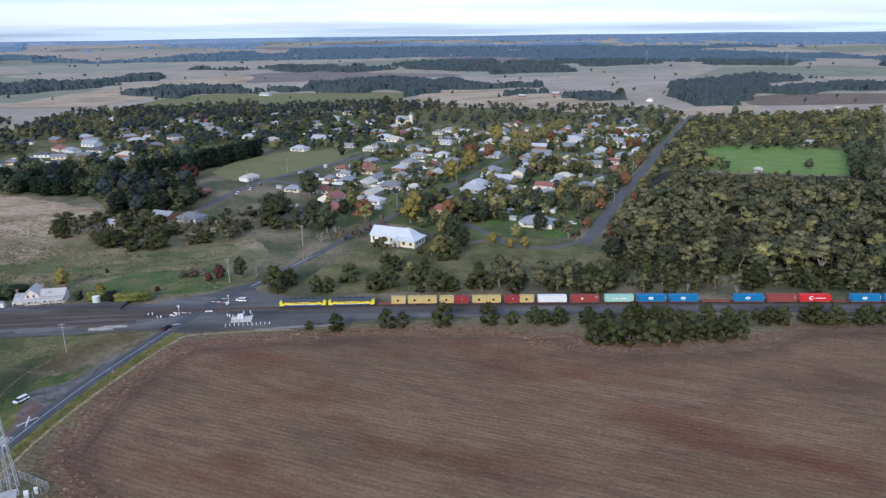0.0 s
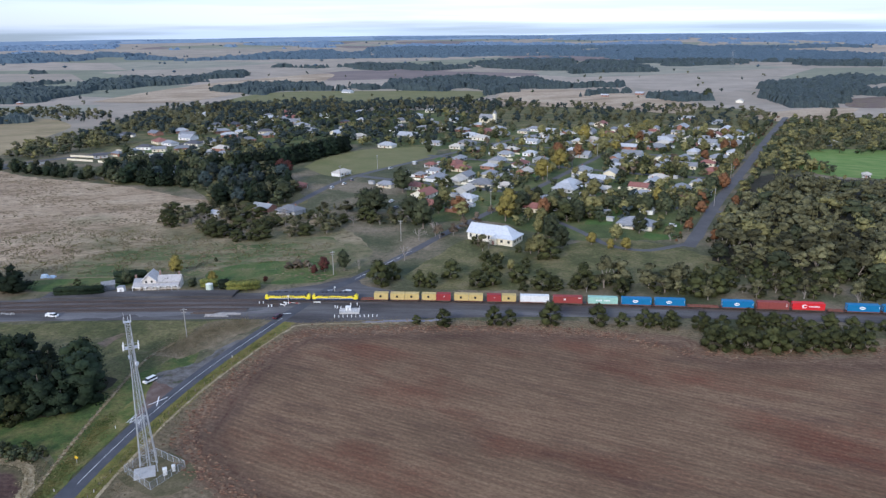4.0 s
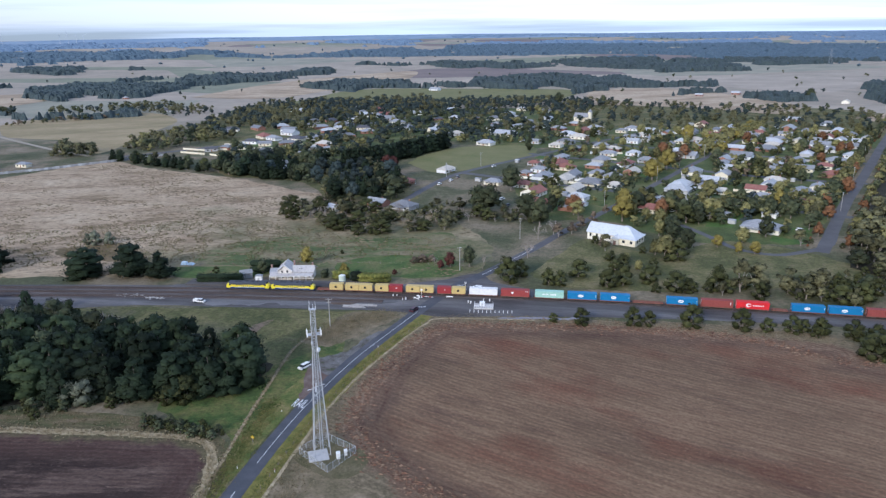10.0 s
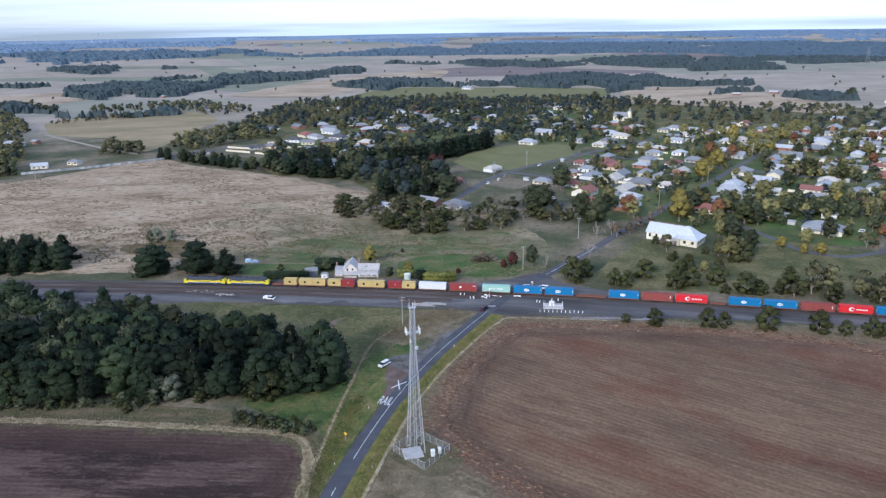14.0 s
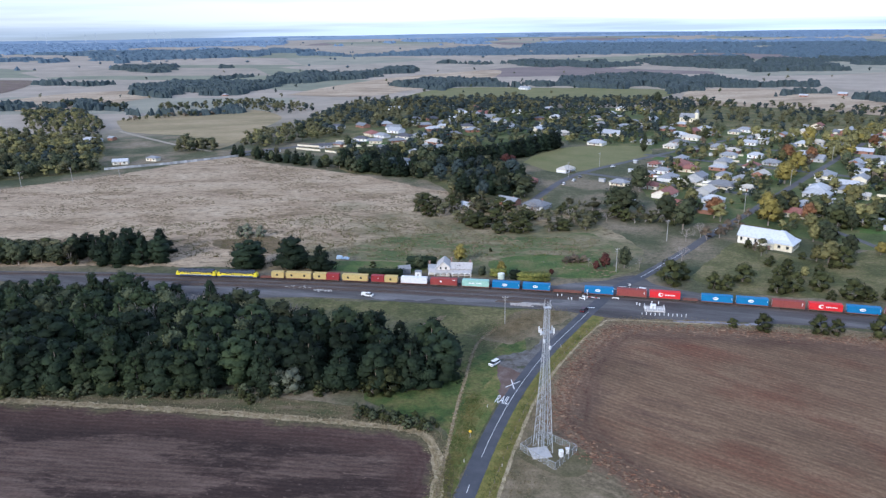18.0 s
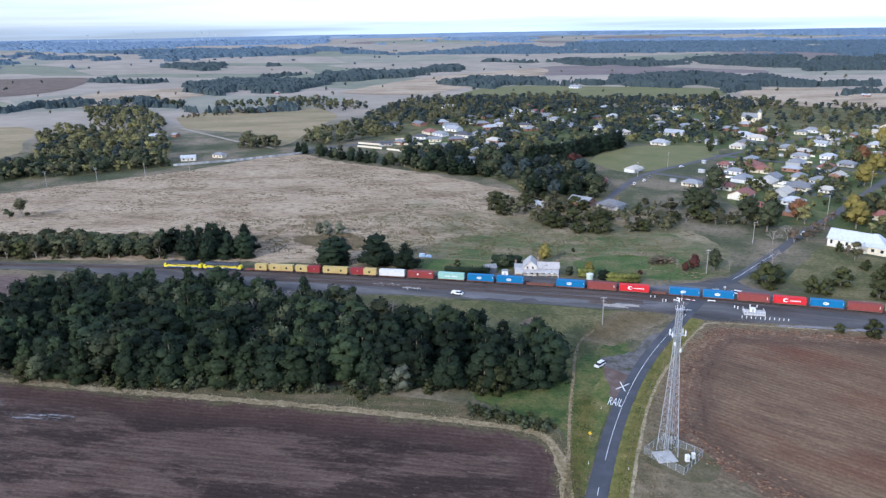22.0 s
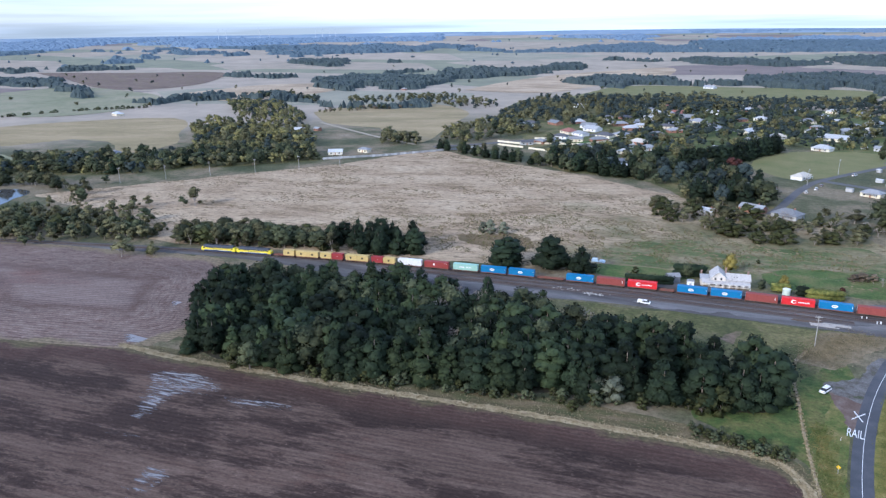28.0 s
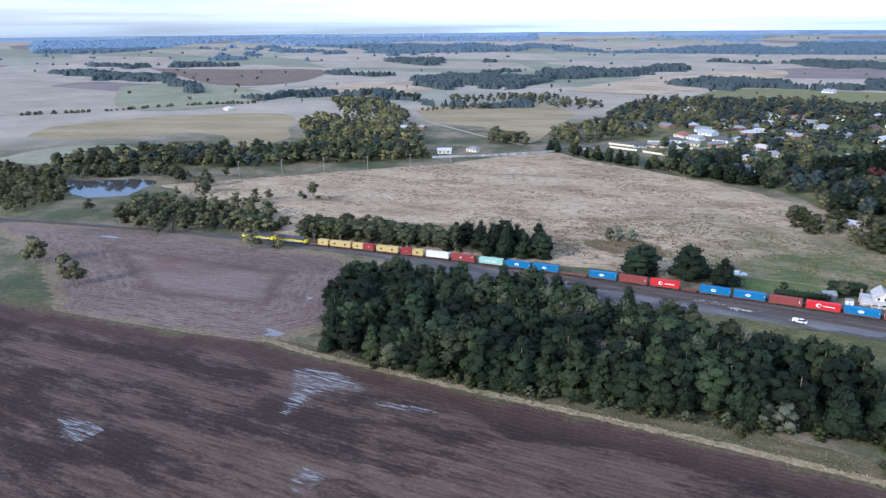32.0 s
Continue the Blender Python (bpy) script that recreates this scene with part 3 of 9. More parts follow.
TREES_STATION = [(-277, 280, 15.4, 'p'), (-255, 286, 15.8, 'p'), (-240, 285, 12.8, 'p'), (-307, 329, 8.5, 's'), (-300, 331, 7.5, 's'), (-312, 330, 6.5, 's'), (-194, 299, 7.2, 'g'), (-153, 300, 7.4, 'y'), (-97, 325, 11.1, 'g'), (-106, 322, 8.4, 'r'), (-90, 327, 7.0, 'd'), (-110, 318, 5.4, 'r'), (-114, 323, 6.0, 'd'), (-217, 296, 3.4, 'b'), (-130, 306, 3.2, 'r'), (-166, 335, 2.4, 'b'), (-28, 349, 4.6, 'b')]
TREES_CROSSING_NORTH = [(-76, 306, 12.9, 'b'), (-71, 313, 9.5, 'b'), (-57, 305, 8.2, 'b'), (-52, 305, 7.7, 'b'), (-44, 318, 9.6, 'b'), (-31, 306, 9.3, 'b'), (-23, 333, 8.3, 'b'), (-24, 309, 10.4, 'b'), (-12, 316, 9.0, 'b'), (-2, 305, 10.3, 'b'), (4, 306, 6.7, 'b'), (17, 310, 12.0, 'b'), (26, 309, 16.1, 'e'), (33, 310, 14.0, 'e'), (44, 368, 7.3, 'y'), (27, 377, 7.5, 'y'), (36, 368, 6.7, 'y'), (46, 310, 12.5, 'e'), (52, 305, 11.3, 'e'), (58, 308, 13.4, 'e')]
TREES_HALL = [(-2, 352, 14, 'l'), (4, 353, 11, 'b'), (11, 370, 12.2, 'g'), (-49, 435, 14.2, 'o'), (-59, 388, 11.5, 'd'), (-67, 378, 10.6, 'd'), (-70, 343, 9.7, 'd'), (-20, 424, 17.3, 'y'), (-18, 448, 16.0, 'y'), (7, 551, 17.7, 'y'), (22, 597, 18.1, 'y'), (-102, 434, 19, 'g'), (-108, 437, 17.8, 'g'), (-95, 501, 19, 'g'), (-68, 404, 19, 'g'), (-77, 420, 17.2, 'g'), (-96, 676, 18.2, 'c'), (-13, 435, 9.2, 'l'), (-6, 427, 8.7, 'l'), (2, 420, 10.4, 'l'), (8, 416, 8.3, 'g'), (17, 426, 12.5, 'b'), (24, 424, 9.3, 'g'), (32, 433, 9.0, 'b'), (-1, 395, 10.7, 'l'), (5, 388, 10.4, 'g'), (5, 406, 9.2, 'g')]
TREES_HALL_YARD = [(-56, 384, 8.6, 't'), (-49, 391, 7.6, 't'), (-44, 404, 8.2, 't'), (-37, 417, 8.0, 't'), (-29, 442, 6.2, 't'), (-64, 518, 10.0, 'b'), (-57, 446, 7.2, 'g'), (-15, 453, 10.3, 'l'), (-21, 441, 8.9, 'b'), (43, 458, 10.7, 'l'), (54, 446, 9.9, 'l'), (66, 458, 8.6, 'b'), (75, 450, 8.8, 'g'), (82, 469, 10.5, 'g'), (92, 459, 7.1, 'l'), (-33, 369, 5.5, 't'), (-36, 374, 5, 'b'), (-28, 366, 7, 'd'), (-30, 345, 4.5, 'b'), (-21, 344, 5.5, 'l'), (-12, 361, 4, 'b'), (-6, 358, 9, 'l'), (-1, 349, 4.5, 'b'), (-27, 329, 6.5, 'b'), (-16, 331, 6, 'l'), (-9, 336, 6, 'b')]
TREES_TOWN_MARKS = [(-205, 563, 13.5, 'r'), (-200, 567, 11.8, 'r'), (85, 408, 7.3, 'o'), (101, 447, 9.4, 'o'), (135, 523, 12.6, 'o'), (24, 659, 13.6, 'o'), (42, 652, 13.4, 'o'), (56, 747, 19, 'y'), (299, 581, 9.3, 'g'), (324, 555, 19, 'g'), (332, 550, 19, 'g'), (-22, 1107, 15.5, 'g'), (383, 954, 13.4, 'g'), (-87, 1114, 19, 'g'), (292, 1206, 19, 'g'), (-382, 644, 12.3, 'g'), (58, 450, 11.7, 'g'), (68, 447, 13.1, 'g'), (80, 446, 12.3, 'g')]
TREES_FAR_LEFT = [(-514, 307, 13.7, 'e'), (-549, 288, 8.4, 'e'), (-540, 292, 8.4, 'e'), (-613, 298, 12.3, 'e'), (-563, 262, 8.0, 'e'), (-571, 200, 11, 'e'), (-561, 211, 10, 'e'), (-553, 225, 11, 'e'), (-584, 219, 10, 'e'), (-597, 284, 10, 'g'), (-562, 253, 8, 'g'), (-491, 232, 10, 'e'), (-616, 208, 9, 'e'), (-449, 215, 9, 'e'), (-616, 294, 9, 'e'), (-528, 265, 8.6, 'e'), (-464, 207, 13.0, 'e'), (-454, 217, 5.4, 'b'), (-538, 132, 15, 'e'), (-534, 135, 12, 'e'), (-493, 124, 15.5, 'e'), (-489, 126, 12, 'e'), (-342, 145, 5.5, 'g'), (-314, 137, 10.9, 'g'), (-343, 137, 5.3, 'p'), (-285, 142, 4.4, 'b'), (-272, 147, 4.7, 'b'), (-195, 170.5, 9, 's'), (-200, 171, 7.5, 's')]
GUM_BELT = [(-231, 403), (-203, 388), (-166, 370), (-122, 388), (-107, 414), (-65, 406), (-80, 440), (-127, 453), (-170, 430), (-201, 446), (-242, 433)]
CYPRESS_WEST = [(-328, 518), (-261, 509), (-216, 454), (-194, 447), (-156, 463), (-175, 510), (-208, 559), (-274, 585), (-363, 576)]
TOWN = [(-63, 419), (-92, 506), (-73, 630), (-55, 829), (263, 850), (199, 689), (92, 426), (46, 384), (5, 392), (-29, 424)]
TOWN_WEST = [(-346, 549), (-422, 792), (-366, 965), (-184, 1047), (-74, 1000), (-57, 763), (-101, 686), (-181, 727), (-222, 612), (-262, 615)]
OVAL_NORTH = [(234, 696), (292, 902), (583, 966), (418, 683), (326, 670)]
OVAL_EAST = [(308, 534), (374, 660), (413, 673), (322, 513)]
WEST_WOOD = [(-664, 445), (-631, 471), (-603, 505), (-570, 510), (-602, 556), (-640, 600), (-706, 640), (-777, 662), (-822, 636), (-802, 582), (-724, 522)]
WEST_FRONT = [(-790, 275), (-753, 300), (-738, 318), (-697, 340), (-657, 362), (-612, 408), (-578, 440), (-541, 482), (-563, 505), (-603, 508), (-664, 450), (-735, 410), (-786, 368), (-803, 320), (-808, 285)]
POND_SCRUB = [(-844, 259), (-801, 262), (-760, 270), (-679, 225), (-668, 218), (-652, 190), (-658, 172)]
RAIL_LOW = [(-586, 198), (-590, 223), (-592, 246), (-566, 244), (-521, 239), (-484, 250), (-472, 240), (-503, 224), (-537, 210)]
GULLY = [(-503, 760), (-553, 1072), (-304, 1192), (-250, 1010), (-390, 851), (-426, 692)]
RAIL_WEST = [(-538, 189), (-501, 224), (-470, 238), (-501, 264), (-551, 272), (-566, 250), (-629, 245)]
RAIL_GUMS = [(-457, 236), (-428, 245), (-365, 263), (-378, 275), (-444, 263), (-466, 249)]
RAIL_PINES = [(-373, 259), (-347, 267), (-323, 279), (-334, 296), (-364, 288), (-383, 275)]
FAR_WEST_TREES = [(-795, 880), (-700, 962), (-580, 885), (-560, 960), (-700, 1040), (-830, 960)]
LAWN_N = [(-196, 596), (-153, 560), (-92, 652), (-105, 708), (-182, 674)]
FAR_GREEN = [(-517, 1089), (-479, 1352), (-308, 1387), (-80, 1372), (-101, 1175), (-270, 1099)]
FAR_TAN_1 = [(-56, 1111), (-27, 1361), (103, 1406), (248, 1163), (207, 1006), (96, 1078)]
FAR_TAN_2 = [(-734, 1175), (-733, 1389), (-688, 1625), (-510, 1904), (-459, 1640), (-530, 1349), (-579, 1169)]
YELLOW_W = [(-781, 787), (-775, 870), (-691, 947), (-580, 873), (-536, 727), (-506, 606), (-570, 640), (-606, 683), (-685, 694)]
YELLOW_W2 = [(-1060, 420), (-1043, 536), (-953, 647), (-880, 649), (-789, 552), (-740, 500), (-735, 430), (-819, 480), (-871, 476), (-889, 419), (-930, 380), (-1000, 360)]
GREEN_W2 = [(-880, 270), (-900, 340), (-845, 383), (-809, 372), (-785, 310), (-820, 275)]
PLOUGH_FAR = [(-1988, 1190), (-1760, 1290), (-1531, 1394), (-1325, 1101), (-1394, 956), (-1718, 1084)]
BROWN_EAST = [(505, 1210), (595, 1252), (751, 1242), (700, 1108), (554, 1074), (459, 1086)]
TAN_EAST = [(278, 978), (340, 1028), (435, 1088), (465, 1069), (381, 948), (312, 918)]
GREEN_FAR_W = [(-1550, 822), (-1514, 966), (-1202, 892), (-1062, 683), (-1176, 588)]
TAN_FAR_W = [(-1200, 916), (-1177, 1167), (-1014, 1220), (-954, 1026), (-991, 864)]
OVAL = [(234, 696), (219, 628), (226, 580), (262, 566), (322, 556), (360, 600), (380, 652), (338, 700), (280, 706)]
POND = [(-730, 253), (-707, 266), (-678, 290), (-659, 286), (-648, 265), (-639, 246), (-658, 229), (-687, 233)]
LAWN_HOUSE = [(27, 419), (37, 459), (53, 464), (54, 450), (42, 419)]
LAWN_SIDE = [(57, 394), (66, 419), (83, 426), (86, 417), (74, 391), (63, 387)]
LAWN_HALL = [(-68, 318), (-54, 352), (-39, 382), (-7, 360), (37, 390), (78, 367), (89, 338), (15, 308), (-47, 302)]
GREEN_WEST_TOWN = [(-426, 683), (-404, 770), (-363, 831), (-321, 737), (-367, 695), (-390, 622)]
PUDDLE_1 = [(-380, 139), (-375, 143), (-365, 142), (-364, 137), (-372, 133)]
PUDDLE_2 = [(-391, 172), (-386, 177), (-381, 173), (-382, 166)]
PUDDLE_3 = [(-346, 120), (-338, 126), (-321, 129), (-309, 119), (-321, 112), (-319, 98), (-323, 92), (-334, 106)]
PUDDLE_4 = [(-330, 88), (-312, 93), (-307, 91), (-316, 87), (-326, 86)]
PUDDLE_5 = [(-301, 81), (-292, 84), (-286, 72), (-292, 67), (-297, 70)]
PUDDLE_6 = [(-560, 175), (-554, 183), (-542, 186), (-534, 185), (-546, 178)]
PUDDLE_7 = [(-311, 119), (-285, 126), (-279, 121), (-300, 114)]
PUDDLE_9 = [(-382, 54), (-375, 62), (-358, 64), (-360, 50)]
PUDDLE_8 = [(-75, 262.5), (-64, 264.5), (-50, 266), (-42, 267.5), (-43, 265.5), (-55, 263.7), (-66, 262), (-74, 261)]
CYPRESS_ROW = [(-244, 570), (-218, 599), (-178, 682)]
FAR_WOODS = [
    [(-918, 1455), (-1002, 1595), (-962, 1701), (-870, 1727), (-814, 1810), (-829, 1928), (-737, 1940), (-672, 1815), (-696, 1864), (-690, 1793), (-754, 1733), (-806, 1645), (-862, 1538)],
    [(-617, 1401), (-632, 1488), (-569, 1555), (-512, 1562), (-421, 1516), (-378, 1420), (-323, 1371), (-338, 1432), (-467, 1387), (-489, 1287), (-538, 1348), (-599, 1380)],
    [(-767, 2184), (-739, 2167), (-695, 2188), (-638, 2107), (-578, 2124), (-477, 2265), (-388, 2252), (-303, 2134), (-141, 2158), (-142, 2173), (-203, 1955), (-255, 2008), (-357, 2066), (-400, 1987), (-527, 2181), (-634, 2147), (-737, 2134)],
    [(-1211, 2453), (-1137, 2545), (-1029, 2782), (-945, 3062), (-836, 3180), (-537, 2684), (-180, 2769), (-174, 2676), (-527, 2634), (-947, 2554), (-1122, 2507)],
    [(-348, 1475), (-296, 1465), (-282, 1626), (-212, 1667), (-115, 1759), (-33, 1673), (44, 1659), (75, 1514), (119, 1474), (174, 1514), (191, 1558), (205, 1523), (193, 1479), (94, 1437), (16, 1448), (-51, 1306), (-73, 1287), (-82, 1409), (-107, 1453), (-155, 1380), (-289, 1425)],
    [(82, 1277), (85, 1273), (148, 1326), (182, 1389), (180, 1334), (151, 1302)],
    [(-146, 2238), (-10, 2448), (180, 2503), (139, 2153), (187, 2142), (329, 2109), (352, 1961), (282, 1892), (197, 1909), (135, 1861), (113, 1988), (22, 2005), (-105, 2095)],
    [(-577, 2854), (-668, 3311), (-521, 3700), (-230, 3553), (-14, 3381), (575, 3540), (667, 3380), (929, 2849), (1163, 2492), (1315, 2210), (1324, 2223), (1049, 2239), (802, 2265), (692, 2299), (512, 2132), (419, 2106), (355, 2394), (194, 2700), (-12, 2712), (-179, 2748)],
    [(-955, 4756), (51, 4699), (959, 4884), (2386, 4050), (1793, 3027), (1612, 3255), (1261, 4026), (866, 4401), (-291, 4489), (-865, 4299)],
    [(426, 1350), (481, 1510), (573, 1607), (666, 1655), (732, 1694), (760, 1614), (807, 1585), (816, 1625), (629, 1450), (544, 1282), (490, 1162), (435, 1088), (373, 1079), (398, 1225)],
    [(544, 1282), (567, 1327), (710, 1434), (793, 1445), (852, 1417), (882, 1410), (832, 1325), (692, 1309), (590, 1242)],
    [(208, 1250), (213, 1255), (250, 1273), (255, 1265), (292, 1239), (322, 1287), (301, 1196), (248, 1164), (222, 1168)],
    [(-2063, 963), (-2045, 963), (-2060, 999), (-1874, 1021), (-1719, 1067), (-1623, 1005), (-1379, 885), (-1275, 846), (-1279, 806), (-1428, 881), (-1556, 936), (-1696, 934), (-1726, 899), (-1865, 942), (-1961, 943)],
    [(-2235, 1169), (-2191, 1204), (-2076, 1217), (-2081, 1210), (-2163, 1135)],
    [(-1136, 796), (-1119, 820), (-1108, 874), (-1045, 891), (-961, 896), (-980, 918), (-1034, 869), (-1080, 846), (-1089, 767)],
    [(-2094, 1320), (-2095, 1349), (-2055, 1387), (-1971, 1326), (-2101, 1332)],
    [(-2993, 1395), (-3824, 1826), (-3716, 2217), (-4084, 2780), (-3538, 3033), (-3352, 2862), (-3240, 2326), (-2855, 1760), (-2823, 1552)],
    [(-2232, 1641), (-2232, 1679), (-2280, 1718), (-2308, 1702)],
    [(-2863, 2414), (-2466, 2521), (-2184, 2743), (-1781, 2498), (-1738, 2430), (-2320, 2357)],
    [(-1676, 1848), (-1635, 1820), (-1512, 1923), (-1408, 1783), (-1393, 1657), (-1610, 1789)],
    [(-1476, 1336), (-1437, 1311), (-1417, 1332), (-1412, 1366), (-1359, 1301), (-1417, 1289)],
    [(-1308, 1276), (-1352, 1329), (-1298, 1356), (-1258, 1352), (-1258, 1308), (-1336, 1306)],
    [(-1146, 1277), (-1121, 1422), (-884, 1443), (-833, 1694), (-721, 1640), (-727, 1654), (-864, 1406), (-839, 1218), (-826, 1165), (-886, 1156), (-987, 1229), (-914, 1085), (-974, 1108), (-1032, 1153)],
    [(-1084, 996), (-1038, 967), (-992, 975), (-958, 959), (-852, 880), (-849, 887), (-905, 892), (-1057, 980)],
    [(-1073, 839), (-1042, 823), (-1088, 930), (-1020, 913), (-1041, 927), (-1043, 852)],
    [(-1141, 1553), (-1105, 1511), (-1073, 1534), (-1098, 1579)],
    [(-1107, 1595), (-1075, 1552), (-1048, 1575), (-1072, 1619)],
    [(-2937, 2561), (-3336, 2930), (-2665, 3378), (-2039, 3613), (-1885, 3322), (-2392, 3012), (-2570, 2565)],
    [(-819, 862), (-788, 836), (-769, 855), (-735, 861), (-752, 882), (-766, 837)],
    [(-757, 896), (-712, 880), (-688, 916), (-693, 954), (-667, 912), (-705, 869)],
]
CLEARINGS = [
    [(1236, 3806), (1435, 3421), (1325, 3124), (1272, 3263), (1194, 3549)],
    [(1373, 3155), (1474, 3274), (1465, 2998), (1299, 2931)],
    [(1476, 2843), (1596, 2827), (1516, 2684), (1436, 2725)],
    [(-1, 2822), (357, 3256), (348, 3066), (30, 2739)],
    [(-390, 3794), (-261, 4026), (-193, 3875), (-338, 3547)],
    [(-44, 3709), (45, 4156), (526, 3987), (779, 3955), (957, 4025), (895, 3761), (484, 3665)],
    [(318, 1584), (406, 2038), (501, 2085), (676, 2246), (784, 2214), (734, 2023), (761, 1861), (707, 1795), (619, 1778), (527, 1657), (430, 1533)],
    [(75, 1797), (163, 1856), (359, 1798), (321, 1600), (108, 1669)],
    [(997, 2091), (1158, 2289), (1282, 2151), (930, 1548), (820, 1607)],
    [(-490, 2441), (-358, 2674), (-360, 2543), (-441, 2350)],
    [(-1763, 2944), (-1887, 3155), (-1462, 3283), (-1295, 3370), (-1204, 3129), (-1366, 2819)],
    [(-293, 1951), (-139, 2124), (-130, 1989), (-239, 1884)],
    [(-2001, 1182), (-1531, 1394), (-1314, 1091), (-1383, 947), (-1734, 1095)],
    [(-2678, 1687), (-2481, 2124), (-2385, 2034), (-2595, 1653)],
]
PINE_WOOD = [(-346, 141), (-314, 141), (-281, 147), (-241, 159), (-208, 168), (-172, 177), (-155, 182), (-148, 192), (-147.5, 206), (-160, 208), (-190, 212), (-222, 214), (-262, 228), (-297, 226), (-330, 220), (-362, 214), (-378, 195), (-374, 172)]
GUM_WOOD = [(84, 352), (108, 330), (157, 322), (208, 314), (330, 330), (430, 420), (440, 520), (320, 548), (235, 562), (184, 580), (138, 490)]
FIELD_RED = [(-99, 253), (-107, 225), (-112, 200), (-111, 178), (-105, 162), (-85, 144), (-40, 118), (60, 60), (400, 40), (560, 200), (430, 256), (173, 261), (136, 259), (107, 244), (58, 243), (50, 256), (4, 261), (-58, 258)]
FIELD_WET = [(-136, 128), (-139, 142), (-147, 152), (-165, 153), (-216, 147), (-274, 138), (-338, 129), (-373, 125), (-405, 114), (-468, 99), (-560, 70), (-620, -40), (-300, -60), (-130, 60)]
FIELD_STUBBLE = [(-372, 130), (-363, 156), (-379, 183), (-411, 218), (-466, 210), (-543, 194), (-629, 160), (-565, 150), (-470, 113), (-461, 107)]
ROAD = spline([(-125, 40), (-127, 100), (-127, 140), (-126.5, 165), (-124.5, 190), (-120, 218), (-112, 250), (-106, 272), (-98, 297), (-89, 313), (-79, 335), (-67, 362), (-57, 387), (-44, 417), (-30, 447), (-8, 498), (22, 568), (60, 655), (110, 770)])
AVENUE = spline([(78, 376), (93, 413), (126, 495), (167, 589), (249, 781), (330, 965)])
STREET_WEST = spline([(-168, 440), (-163, 462), (-152, 528), (-133, 577), (-53, 707), (40, 850)])
STREET_ESTATE = spline([(-480, 585), (-430, 640), (-366, 718), (-300, 800), (-240, 900)])
LANE = spline([(12, 424), (25, 400), (36, 377), (53, 368), (70, 376), (85, 389), (95, 413)])
CROSS_A = spline([(-140, 560), (-70, 528), (40, 483), (126, 450)])
CROSS_B = spline([(-95, 660), (10, 612), (100, 572), (160, 560)])
CROSS_C = spline([(-60, 745), (60, 690), (200, 640)])
WAYS = [(ROAD, 7), (AVENUE, 12), (STREET_WEST, 7), (STREET_ESTATE, 8), (LANE, 6), (CROSS_A, 7), (CROSS_B, 7), (CROSS_C, 7)]

# ---- ground, fields and roads ----
g = Geo()
rings = [0, 60, 120, 200, 300, 420, 560, 720, 900, 1100, 1350, 1600] + [1600 + 110 * k for k in range(1, 31)]
segments = 120
for r in rings:
    for k in range(segments):
        a = k * math.tau / segments
        x, y = -80 + r * math.cos(a), r * math.sin(a)
        g.v.append((x, y, rise(x, y) - 0.05))
for i in range(len(rings) - 1):
    for k in range(segments):
        k2 = (k + 1) % segments
        g.f.append((i * segments + k, (i + 1) * segments + k, (i + 1) * segments + k2, i * segments + k2))
ground = new("ground", g.mesh("ground", GRASS, True))
tagged(ground, "farmland of rough green and dry grass, bent up to the camera's horizon", "ground", kind="structure")


